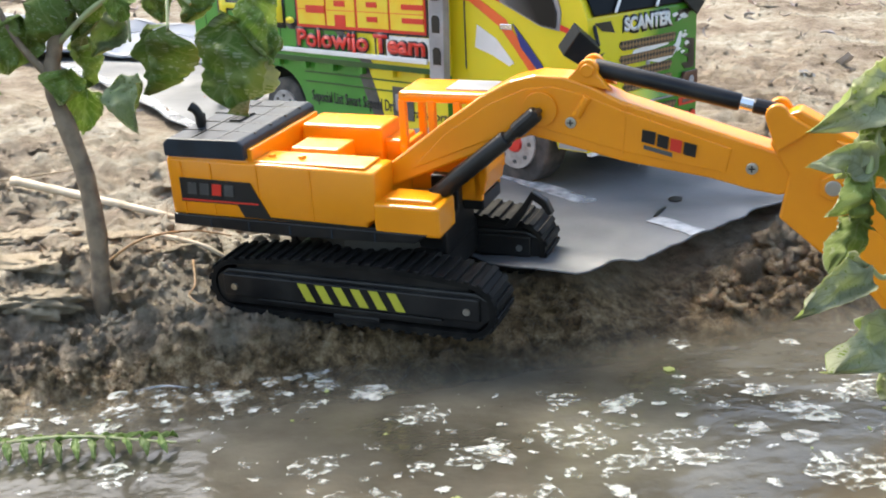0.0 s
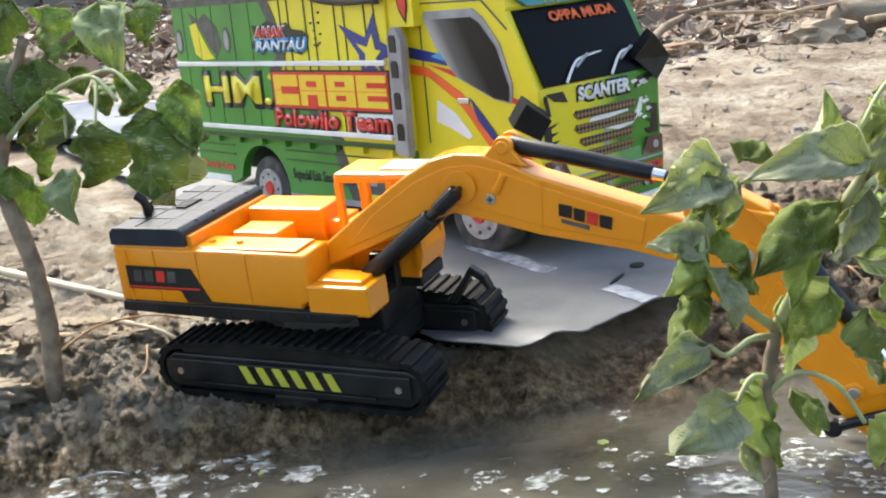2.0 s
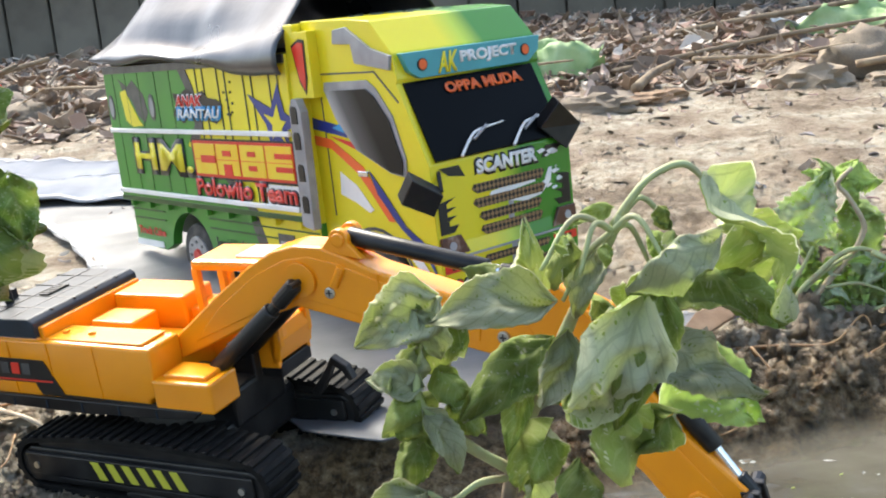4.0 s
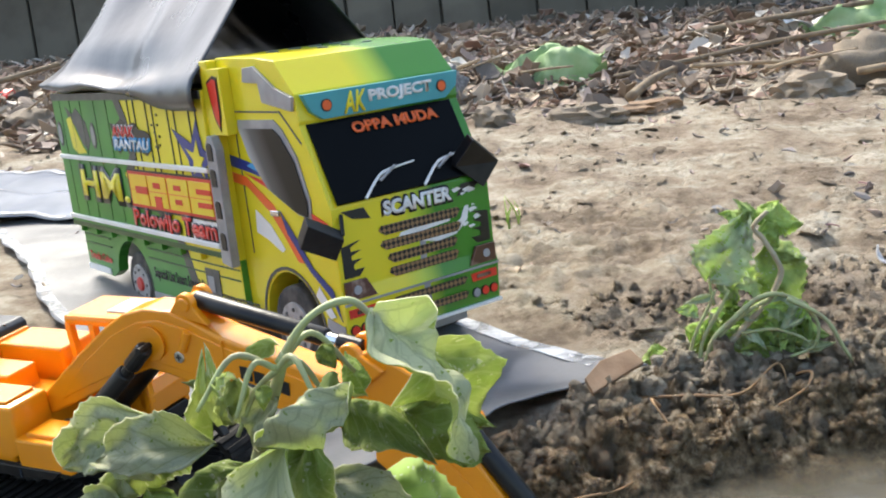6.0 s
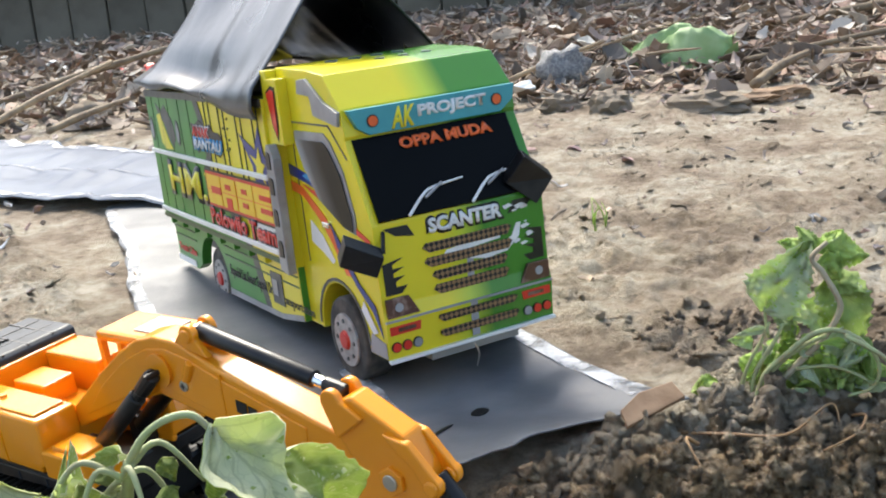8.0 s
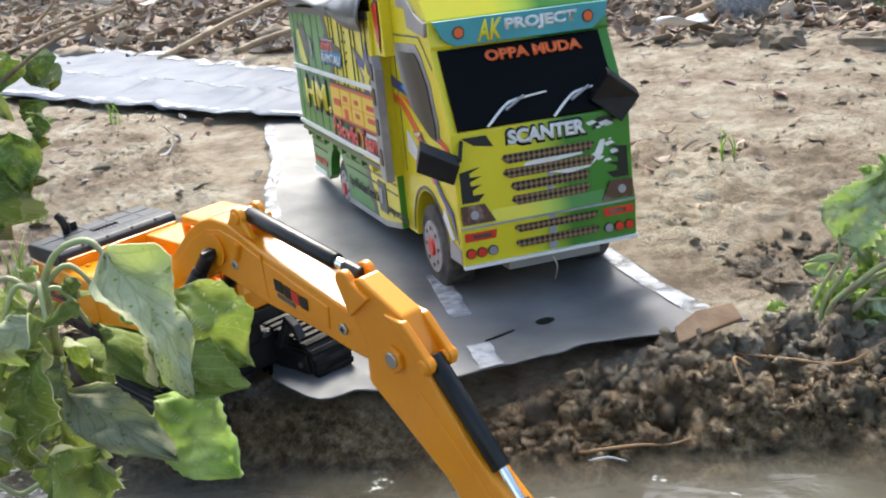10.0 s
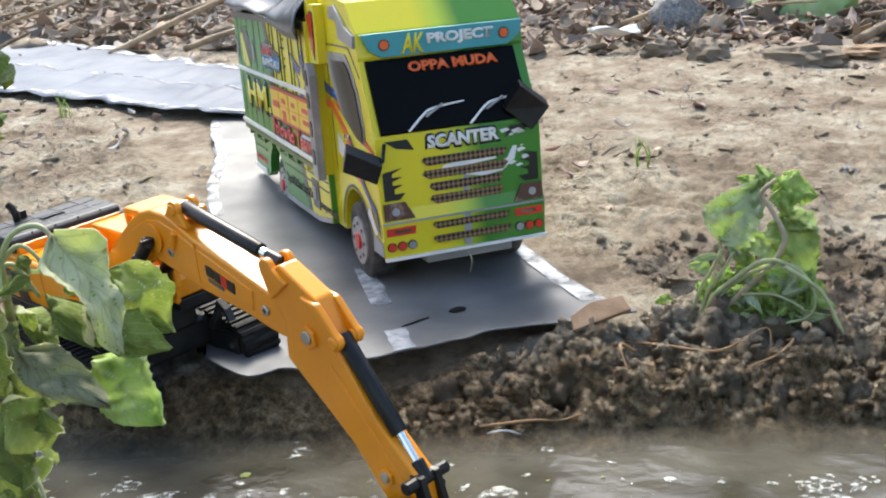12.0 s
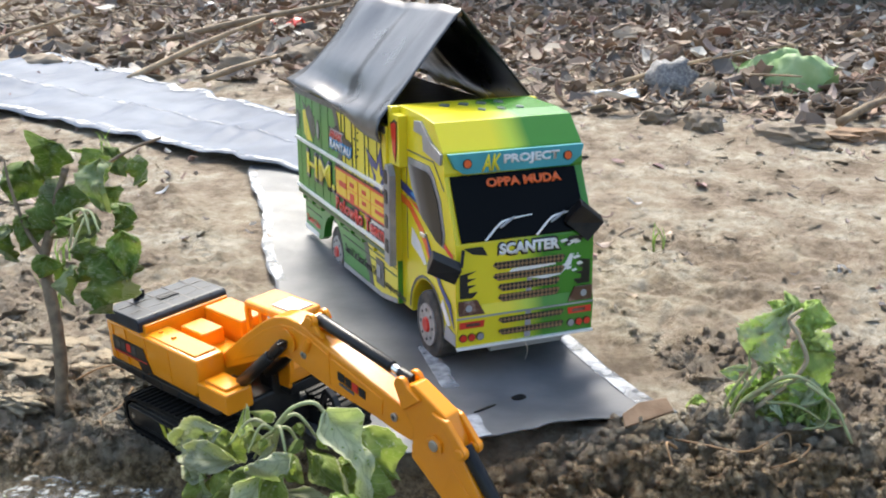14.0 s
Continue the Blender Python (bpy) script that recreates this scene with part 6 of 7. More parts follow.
# stems of the seedling
stalk(plant_b, [(-0.172, 0.519, 0.008), (-0.173, 0.520, 0.035), (-0.172, 0.521, 0.058), (-0.174, 0.522, 0.088), (-0.180, 0.524, 0.112), (-0.186, 0.527, 0.132), (-0.184, 0.531, 0.150), (-0.176, 0.532, 0.175), (-0.164, 0.530, 0.200)], [0.0052, 0.0046, 0.0043, 0.0036, 0.0024], BARK, seg=12)
stalk(plant_b, [(-0.182, 0.531, 0.152), (-0.164, 0.525, 0.166), (-0.143, 0.515, 0.176), (-0.122, 0.498, 0.179), (-0.108, 0.485, 0.168)], [0.0016, 0.0012, 0.0009], STEM)
stalk(plant_b, [(-0.128, 0.503, 0.179), (-0.110, 0.490, 0.181), (-0.098, 0.482, 0.171)], [0.0010, 0.0008], STEM, "leaf_stalk")
stalk(plant_b, [(-0.120, 0.497, 0.178), (-0.118, 0.486, 0.168), (-0.117, 0.478, 0.158)], [0.0009, 0.0007], STEM, "leaf_stalk")
stalk(plant_b, [(-0.150, 0.517, 0.173), (-0.142, 0.508, 0.165), (-0.140, 0.502, 0.153)], [0.0009, 0.0007], STEM, "leaf_stalk")
stalk(plant_b, [(-0.186, 0.530, 0.135), (-0.200, 0.528, 0.155), (-0.212, 0.528, 0.185), (-0.218, 0.530, 0.205)], [0.0020, 0.0014, 0.0008], BARK)
stalk(plant_b, [(-0.178, 0.532, 0.170), (-0.160, 0.540, 0.190), (-0.128, 0.552, 0.212), (-0.105, 0.560, 0.222)], [0.0017, 0.0013, 0.0009], BARK)
# stems of the weed
leaf_w((0.282, 0.688, 0.079), (0.306, 0.684, 0.114), 0.035, 1)
leaf_w((0.306, 0.694, 0.108), (0.291, 0.690, 0.115), 0.014, 0)
leaf_w((0.308, 0.698, 0.108), (0.302, 0.694, 0.121), 0.015, 0)
leaf_w((0.314, 0.694, 0.110), (0.336, 0.690, 0.105), 0.020, 0)
leaf_w((0.312, 0.700, 0.106), (0.324, 0.696, 0.118), 0.015, 0)
leaf_w((0.316, 0.690, 0.108), (0.321, 0.686, 0.093), 0.016, 0)
leaf_w((0.319, 0.698, 0.094), (0.330, 0.694, 0.051), 0.031, 0)
leaf_w((0.317, 0.696, 0.091), (0.334, 0.692, 0.084), 0.014, 0)
leaf_w((0.300, 0.696, 0.079), (0.314, 0.692, 0.061), 0.020, 1)
leaf_w((0.289, 0.696, 0.077), (0.297, 0.692, 0.062), 0.015, 1)
leaf_w((0.321, 0.688, 0.066), (0.316, 0.684, 0.040), 0.023, 1)
leaf_w((0.276, 0.692, 0.053), (0.269, 0.688, 0.041), 0.016, 0)
leaf_w((0.285, 0.690, 0.049), (0.274, 0.686, 0.037), 0.013, 0)
leaf_w((0.282, 0.680, 0.070), (0.266, 0.676, 0.068), 0.005, 1)
leaf_w((0.297, 0.682, 0.037), (0.322, 0.678, 0.029), 0.012, 0)
leaf_w((0.313, 0.684, 0.039), (0.332, 0.680, 0.035), 0.010, 0)
leaf_w((0.305, 0.688, 0.044), (0.324, 0.684, 0.040), 0.013, 0)
leaf_w((0.299, 0.692, 0.050), (0.316, 0.688, 0.055), 0.014, 0)
leaf_w((0.293, 0.678, 0.035), (0.312, 0.674, 0.031), 0.008, 1)
leaf_w((0.327, 0.692, 0.045), (0.346, 0.688, 0.040), 0.014, 0)
leaf_w((0.306, 0.694, 0.057), (0.316, 0.690, 0.044), 0.015, 0)
leaf_w((0.291, 0.694, 0.059), (0.299, 0.690, 0.046), 0.013, 0)
leaf_w((0.295, 0.698, 0.069), (0.291, 0.694, 0.054), 0.014, 0)
leaf_w((0.332, 0.698, 0.053), (0.339, 0.694, 0.040), 0.014, 0)
leaf_w((0.287, 0.688, 0.042), (0.299, 0.684, 0.036), 0.010, 0)
leaf_w((0.254, 0.684, 0.040), (0.241, 0.680, 0.035), 0.015, 0)
stalk(weed, [(0.277, 0.676, 0.027), (0.283, 0.676, 0.036), (0.296, 0.676, 0.050), (0.311, 0.676, 0.065), (0.319, 0.676, 0.078), (0.319, 0.676, 0.086), (0.312, 0.676, 0.100), (0.307, 0.676, 0.108), (0.315, 0.676, 0.116)], [0.0018, 0.0018, 0.0015, 0.0012], WEEDSTEM, seg=8)
stalk(weed, [(0.274, 0.672, 0.030), (0.280, 0.672, 0.047), (0.292, 0.672, 0.058), (0.305, 0.672, 0.068), (0.317, 0.672, 0.070), (0.330, 0.672, 0.063), (0.337, 0.672, 0.051), (0.334, 0.672, 0.039), (0.321, 0.672, 0.034)], [0.0016, 0.0015, 0.0011, 0.0008], STEM, seg=8)
stalk(weed, [(0.272, 0.677, 0.029), (0.275, 0.677, 0.046), (0.285, 0.677, 0.062), (0.291, 0.677, 0.073)], [0.0014, 0.0013, 0.0009], STEM, seg=8)
stalk(weed, [(0.266, 0.679, 0.033), (0.271, 0.679, 0.049), (0.280, 0.679, 0.065), (0.284, 0.679, 0.074)], [0.0011, 0.0010, 0.0008], STEM, seg=8)
stalk(weed, [(0.276, 0.674, 0.029), (0.285, 0.674, 0.049), (0.298, 0.674, 0.060), (0.312, 0.674, 0.067)], [0.0015, 0.0014, 0.0009], STEM, seg=8)
stalk(weed, [(0.283, 0.684, 0.064), (0.282, 0.684, 0.074), (0.282, 0.684, 0.081)], [0.0010, 0.0008], STEM, seg=8)
stalk(weed, [(0.296, 0.674, 0.049), (0.313, 0.674, 0.050), (0.328, 0.674, 0.044), (0.334, 0.674, 0.037)], [0.0010, 0.0009, 0.0006], STEM, seg=8)
stalk(weed, [(0.321, 0.668, 0.068), (0.340, 0.668, 0.055), (0.350, 0.668, 0.036), (0.363, 0.668, 0.012)], [0.0014, 0.0011, 0.0008], STEM, seg=8)
for k in range(64):
    r = random.Random(300 + k)
    b = Vector((0.302 + r.uniform(-0.028, 0.034), 0.684 + r.uniform(-0.010, 0.014), 0.044 + r.uniform(-0.008, 0.018)))
    tp = b + Vector((r.uniform(-0.016, 0.016), r.uniform(-0.010, 0.004), r.uniform(-0.014, 0.003)))
    leaf_w(tuple(b), tuple(tp), r.uniform(0.005, 0.012), k % 4 == 0)

# ---- mud clods, roots and chips on the bank ----


def lump(r, seed, squash=0.75, sub=2, rough=1.0):
    bm = bmesh.new()
    bmesh.ops.create_icosphere(bm, subdivisions=sub, radius=r)
    off = Vector((seed * 3.7, seed * 1.3, 0))
    for v in bm.verts:
        d = v.co.normalized()
        v.co *= 1 + rough * (0.7 * noise.noise(d * 1.4 + off) + 0.7 * noise.noise(d * 3.2 + off) + 0.45 * noise.noise(d * 6.5 + off) + 0.28 * noise.noise(d * 14 + off))
        v.co.z *= squash
    return bm


def scatter_lumps(name, n, seed, region, sizes, mat, label, sub=2, sink=0.75, flat=False):
    """Many crumbs of one kind lying on the ground."""
    r = random.Random(seed)
    protos = []
    for k in range(10):
        b = lump(1.0, seed + k, 0.75, sub)
        protos.append(([v.co.copy() for v in b.verts], [[v.index for v in f.verts] for f in b.faces]))
        b.free()
    verts, faces, damp = [], [], []
    for _ in range(n):
        x, y = region(r)
        z, w = ground_z(x, y)
        if z < -0.004 or on_road(x, y) > 0.25:
            continue
        s = sizes[0] + (sizes[1] - sizes[0]) * r.random() ** 3.2
        vs, fs = protos[r.randrange(10)]
        m = Euler((r.gauss(0, 0.25), r.gauss(0, 0.25), r.uniform(0, 6)) if flat else (r.uniform(0, 6), r.uniform(0, 6), r.uniform(0, 6))).to_matrix() * s
        if flat:
            m = m @ Matrix.Diagonal((1.3, r.uniform(0.5, 1.0), 0.28))
        o = len(verts)
        base = Vector((x, y, z + s * (0.6 - sink)))
        verts += [tuple(base + m @ v) for v in vs]
        faces += [tuple(o + i for i in f) for f in fs]
        damp += [w] * len(vs)
    me = bpy.data.meshes.new(name)
    me.from_pydata(verts, [], faces)
    me.attributes.new("damp", "FLOAT", "POINT").data.foreach_set("value", damp)
    me.materials.append(mat)
    me.polygons.foreach_set("use_smooth", [True] * len(faces))
    return tagged(new(name, me), label, "soil crumbs", kind="stuff")


def bank_region(r):
    x = r.uniform(-0.42, 0.09)
    return x, float(np.interp(x, SHORE_X, SHORE_Y)) + 0.002 + 0.085 * r.random() ** 1.2


def far_bank_region(r):
    x = r.uniform(0.09, 0.60)
    return x, float(np.interp(x, SHORE_X, SHORE_Y)) + 0.002 + 0.085 * r.random() ** 1.3


def shoulder_region(r):
    x = r.uniform(0.08, 0.62) if r.random() < 0.75 else r.uniform(-0.42, 0.08)
    return x, float(np.interp(x, SHORE_X, SHORE_Y)) + 0.06 + 0.19 * r.random() ** 1.5


def yard_region(r):
    while True:
        x, y = r.uniform(-0.9, 0.7), 0.58 + 1.1 * r.random() ** 1.4
        if noise.noise((x * 7, y * 7, 2)) > -0.05 - 0.3 * r.random():
            return x, y


scatter_lumps("mud_crumbs", 6500, 11, bank_region, (0.0004, 0.0032), SOIL, "wet fine crumbs of mud along the water's edge")
scatter_lumps("mud_clods", 5200, 16, far_bank_region, (0.0004, 0.0058), SOIL, "dark crumbly mud clods along the water's edge")
scatter_lumps("soil_lumps", 6000, 13, shoulder_region, (0.0004, 0.0048), SOIL, "brown crumbly soil behind the mud bank")
scatter_lumps("soil_crumbs", 12000, 12, yard_region, (0.0004, 0.0024), SOIL, "small dry crumbs of earth on the yard", 1, 0.6)
scatter_lumps("soil_flakes", 1100, 17, yard_region, (0.0012, 0.0095), SOIL, "thin flakes of dried earth crust on the yard", 2, 0.55, True)


def on_ground(x, y, up=0.0):
    return Vector((x, y, ground_z(x, y)[0] + up))


def root(pts, r, mat, name, label, cat):
    line = [on_ground(x, y, up) for x, y, up in pts]
    ob = new(name, finish(sweep(line, [r * 0.75, r * 0.6, r * 0.35], 7, 6, wob=0.3), name, mat, True))
    return tagged(ob, label, cat)


root([(0.235, 0.640, 0.002), (0.262, 0.632, 0.004), (0.290, 0.640, 0.010), (0.312, 0.660, 0.012), (0.316, 0.650, 0.004)], 0.0012, ROOT, "root", "thin tan root lying over the mud bank", "root")
root([(0.246, 0.625, 0.012), (0.242, 0.610, 0.008), (0.250, 0.596, 0.004)], 0.0014, ROOT, "root", "short brown root poking from the bank", "root")
root([(0.322, 0.668, 0.006), (0.328, 0.650, 0.010), (0.322, 0.636, 0.008), (0.306, 0.630, 0.004)], 0.0013, ROOT, "root", "curled dry root on the bank", "root")
root([(0.18, 0.552, 0.004), (0.205, 0.562, 0.006), (0.222, 0.572, 0.006), (0.238, 0.584, 0.004)], 0.0012, ROOT, "root", "muddy root along the waterline", "root")
root([(-0.178, 0.538, 0.002), (-0.160, 0.552, 0.004), (-0.140, 0.575, 0.006), (-0.122, 0.590, 0.003)], 0.0010, ROOT, "root", "thin reddish root beside the seedling", "root")
root([(-0.135, 0.552, 0.002), (-0.130, 0.530, 0.006), (-0.128, 0.508, 0.006), (-0.118, 0.496, 0.003)], 0.0007, ROOT, "root", "hair-thin root hanging down the bank", "root")
root([(-0.276, 0.690, 0.004), (-0.235, 0.662, 0.006), (-0.180, 0.628, 0.006), (-0.130, 0.606, 0.004)], 0.0040, PALEWOOD, "twig", "pale split dry twig lying behind the seedling", "twig")
root([(-0.160, 0.575, 0.004), (-0.130, 0.560, 0.007), (-0.105, 0.556, 0.005), (-0.085, 0.560, 0.003)], 0.0018, PALEWOOD, "twig", "short pale dry twig beside the seedling", "twig")
root([(-0.36, 0.70, 0.003), (-0.30, 0.69, 0.005), (-0.24, 0.715, 0.003)], 0.0012, TWIG, "twig", "thin dry twig on the yard", "twig")

# crust ridge behind the seedling
for k, (x, y, sx, sy, sz, rz) in enumerate(((-0.222, 0.548, 0.034, 0.016, 0.010, 10), (-0.205, 0.510, 0.022, 0.011, 0.007, -12), (-0.262, 0.540, 0.034, 0.016, 0.010, 4),
                                            (-0.150, 0.560, 0.016, 0.010, 0.006, 30), (-0.185, 0.585, 0.020, 0.010, 0.006, -20), (-0.240, 0.600, 0.028, 0.012, 0.006, 14))):
    bm = lump(1.0, 60 + k, 1.0, 4, 0.7)
    for v in bm.verts:
        d = v.co.normalized()
        v.co += d * (0.16 * noise.noise(v.co * 4 + Vector((k, 0, 0))) + 0.10 * noise.noise(v.co * 10 + Vector((k, 3, 0))))
        v.co.z = min(v.co.z, 0.55 + 0.18 * noise.noise(v.co * 3))
    ob = new("earth_crust", finish(bm, "earth_crust", CRUST, True))
    ob.matrix_world = Matrix.Translation(on_ground(x, y, sz * 0.2)) @ pose(0, 0, 0, 0, 0, rz) @ Matrix.Diagonal((sx, sy, sz, 1))
    tagged(ob, "broken slab of pale dried earth by the seedling", "earth slab", "earth slabs by the seedling")


# ---- leaf litter, sticks and stones towards the fence ----
def litter(name, n, seed, region, sizes, mat, label):
    r = random.Random(seed)
    verts, faces = [], []
    for _ in range(n):
        x, y, up = region(r)
        L = r.uniform(*sizes)
        W = L * (r.uniform(0.3, 0.75) if r.random() < 0.6 else r.uniform(0.05, 0.2))
        m = Euler((r.gauss(0, 0.42), r.gauss(0, 0.36), r.uniform(0, 6.28))).to_matrix()
        base = Vector((x, y, slope_z(x, y) + up))
        cu, fo = r.uniform(-0.7, 1.3), r.uniform(-0.9, 1.3)
        shard = r.random() < 0.2
        o = len(verts)
        nu = 5
        for i in range(nu + 1):
            s = i / nu
            h = W * 0.5 * (r.uniform(0.75, 1.0) if shard else math.sin(math.pi * (0.06 + 0.92 * s)) ** 0.7 * r.uniform(0.7, 1.15))
            for v in (-1, 0, 1):
                verts.append(tuple(base + m @ Vector(((s - 0.5) * L + r.uniform(-0.06, 0.06) * L, v * h * r.uniform(0.75, 1.2), cu * L * 0.5 * (s - 0.5) ** 2 * 2 + fo * h * 0.6 * abs(v) + 0.004))))
        for i in range(nu):
            for j in range(2):
                a = o + i * 3 + j
                faces.append((a, a + 3, a + 4, a + 1))
    me = bpy.data.meshes.new(name)
    me.from_pydata(verts, [], faces)
    me.materials.append(mat)
    ob = tagged(new(name, me), label, "leaf litter", kind="stuff")
    mod = ob.modifiers.new("thickness", "SOLIDIFY")
    mod.thickness = 0.0012
    return ob


def heap_region(r):
    y = 1.62 + 1.35 * r.random() ** 0.8
    x = r.gauss(-0.2, 1.0)
    edge = 0.12 * noise.noise((x * 2.5, 0, 3))
    return x, y + edge, 0.05 * max(0, min(1, (y - 1.7) / 0.5)) * r.random()


def sparse_region(r):
    return r.uniform(-1.1, 0.8), r.uniform(0.85, 1.75), 0.001


litter("leaf_litter", 12000, 21, heap_region, (0.008, 0.056), LITTER, "brown and tan dead leaves heaped before the fence")
litter("yard_chaff", 420, 22, sparse_region, (0.004, 0.020), CHAFF, "scattered bits of straw and dry leaf on the yard")


def stick(x, y, length, rz, tilt, r, up=0.015):
    p = Vector((x, y, slope_z(x, y) + up))
    d = Vector((math.cos(radians(rz)), math.sin(radians(rz)), math.tan(radians(tilt))))
    side = Vector((-d.y, d.x, 0.3)) * length * 0.03
    ob = new("dry_stick", finish(sweep([p - d * length / 2, p + side, p + d * length / 2], [r, r * 0.9, r * 0.6], 7, 5, wob=0.2), "dry_stick", TWIG, True))
    tagged(ob, "dry tan stick lying on the leaf litter", "stick", "sticks on the litter")


_r = random.Random(31)
for k in range(44):
    stick(_r.uniform(-1.7, 1.2), _r.uniform(1.62, 2.8), _r.uniform(0.08, 0.36), _r.uniform(-70, 80), _r.uniform(-8, 18), 0.0016 + 0.006 * _r.random() ** 2, 0.02 + 0.03 * _r.random())
stick(-0.84, 1.67, 0.28, 62, 20, 0.006, 0.05)
stick(-0.72, 1.62, 0.16, 70, 12, 0.006, 0.03)
stick(-0.95, 2.0, 0.42, 35, 12, 0.008, 0.05)
stick(0.55, 2.0, 0.6, 18, 4, 0.005, 0.04)
stick(0.5, 2.25, 0.5, -8, 4, 0.008, 0.05)


def stone(x, y, sx, sy, sz, rz, seed, label, name="stone", mat=STONE, up=0.3):
    ob = new(name, finish(lump(1.0, seed, 1.0, 3, 0.45), name, mat, False if seed % 2 else True))
    ob.matrix_world = Matrix.Translation((x, y, slope_z(x, y) + sz * up)) @ pose(0, 0, 0, 0, 0, rz) @ Matrix.Diagonal((sx, sy, sz, 1))
    tagged(ob, label, name.replace("_", " "))


DARKST = material("dark_round_stone", (0.13, 0.13, 0.135), 0.7, second=(0.3, 0.29, 0.28), scale=9, bump=0.6)
stone(-0.016, 1.855, 0.042, 0.040, 0.038, 0, 70, "dark rounded stone with a pale top", mat=DARKST, up=0.6)
stone(0.215, 1.57, 0.058, 0.036, 0.018, -24, 71, "flat broken piece of brown bark or brick", "rubble")
stone(0.30, 1.62, 0.045, 0.030, 0.014, 12, 73, "flat reddish broken brick piece", "rubble", WOODCHIP)
stone(0.09, 1.60, 0.030, 0.028, 0.022, 40, 75, "small brown lump of rubble", "rubble")
stone(0.02, 1.62, 0.028, 0.020, 0.018, 10, 77, "small brown lump of rubble", "rubble")
stone(0.62, 1.75, 0.070, 0.05, 0.045, 20, 72, "dark clod of earth in the litter", "earth_clod", up=0.5)
stone(0.80, 1.85, 0.080, 0.06, 0.055, -20, 74, "dark clod of earth in the litter", "earth_clod", up=0.5)
for k in range(26):
    s = _r.uniform(0.012, 0.045)
    stone(_r.uniform(-1.6, 1.1), _r.uniform(1.58, 2.7), s * 1.3, s, s * 0.6, _r.uniform(0, 180), 80 + k, "brown broken stone among the dead leaves", up=0.5)

# fallen green leaf, plastic scraps
FALLEN = material("fallen_leaf_skin", (0.22, 0.34, 0.13), 0.6, second=(0.33, 0.44, 0.22), scale=26, bump=0.4, bump_scale=60)
fl = new("fallen_leaf", leaf_mesh((0.245, 1.93, 0.190), (0.06, 2.01, 0.205), 0.10, (0.1, -0.5, 0.8), FALLEN, FALLEN, 0.25, 0.25, 900, 0.14))
tagged(fl, "large pale green fallen leaf on the litter", "leaf")
fl2 = new("fallen_leaf", leaf_mesh((0.85, 2.2, 0.22), (0.62, 2.25, 0.23), 0.13, (0.1, -0.5, 0.8), FALLEN, FALLEN, 0.25, 0.25, 901, 0.1))
tagged(fl2, "green fallen leaf by the fence", "leaf")
for k, (x, y, l, w, rz, m, lab) in enumerate(((-0.06, 1.66, 0.075, 0.022, 35, SCRAP, "white bent plastic scrap"), (0.66, 2.3, 0.16, 0.09, 15, SCRAP, "white plastic bag scrap"),
                                              (-0.93, 2.15, 0.07, 0.05, 10, RED, "red plastic scrap among the leaves"), (-1.25, 2.3, 0.12, 0.06, -20, SCRAP, "pale plastic scrap among dead leaves"))):
    def scrap_point(a, s, x=x, y=y, l=l, w=w, rz=rz, k=k):
        p = Matrix.Rotation(radians(rz), 3, "Z") @ Vector(((a - 0.5) * l, (s - 0.5) * w, 0))
        return (x + p.x, y + p.y, slope_z(x, y) + 0.03 + 0.25 * w * math.sin(a * 5 + s * 3 + k) + 0.1 * w * math.sin(s * 9))
    sc = sheet("plastic_scrap", scrap_point, 10, 6, m, 0.001, lab)
    tagged(sc, category="scrap")

# pale flat clay patches and small tufts on the yard
for k, (x, y) in enumerate(((-0.36, 0.74), (0.15, 1.02), (-0.60, 1.10), (0.08, 0.80), (-0.30, 0.66))):
    for j in range(5):
        r = random.Random(500 + k * 9 + j)
        b = on_ground(x + r.uniform(-0.006, 0.006), y + r.uniform(-0.006, 0.006), -0.001)
        bm = sweep([b, b + Vector((r.uniform(-0.004, 0.004), 0, 0.012)), b + Vector((r.uniform(-0.014, 0.014), r.uniform(-0.01, 0.01), 0.020 + 0.012 * r.random()))], [0.0009, 0.0007, 0.0002], 5, 3)
        ob = new("grass_blade", finish(bm, "grass_blade", WEED_TOP, True))
        tagged(ob, "single green grass blade on the bare earth", "grass", "grass blades on the yard")

# ---- floating bits and painted glints on the water ----


def floating(name, n, seed, mat, label, sizes, region, z):
    r = random.Random(seed)
    verts, faces = [], []
    for _ in range(n):
        x, y = region(r)
        if y > float(np.interp(x, SHORE_X, SHORE_Y)) - 0.004:
            continue
        s = sizes[0] + (sizes[1] - sizes[0]) * r.random() ** 5
        m = r.randint(14, 20)
        o = len(verts)
        st, ro = r.uniform(0.35, 1.0), r.uniform(0, 3.14)
        for top in (0, 1):
            for j in range(m):
                a = 2 * math.pi * j / m
                q = s * max(0.3, 0.8 + 0.6 * noise.noise((math.cos(a) * 2.0 + o * 0.37, math.sin(a) * 2.0, 0)))
                px, py = q * math.cos(a), q * st * math.sin(a)
                verts.append((x + px * math.cos(ro) - py * math.sin(ro), y + px * math.sin(ro) + py * math.cos(ro), z + 0.0002 * top))
        faces.append(tuple(o + m + j for j in range(m)))
        for j in range(m):
            faces.append((o + j, o + (j + 1) % m, o + m + (j + 1) % m, o + m + j))
    me = bpy.data.meshes.new(name)
    me.from_pydata(verts, [], faces)
    me.materials.append(mat)
    tagged(new(name, me), label, "floating bits", kind="stuff")


def near_water(r):
    x = r.uniform(-0.30, 0.48)
    off = 0.006 + 0.24 * r.random() ** 0.8
    if x > -0.06 and off < 0.075 and r.random() < 0.75:
        off += 0.085
    return x, float(np.interp(x, SHORE_X, SHORE_Y)) - off


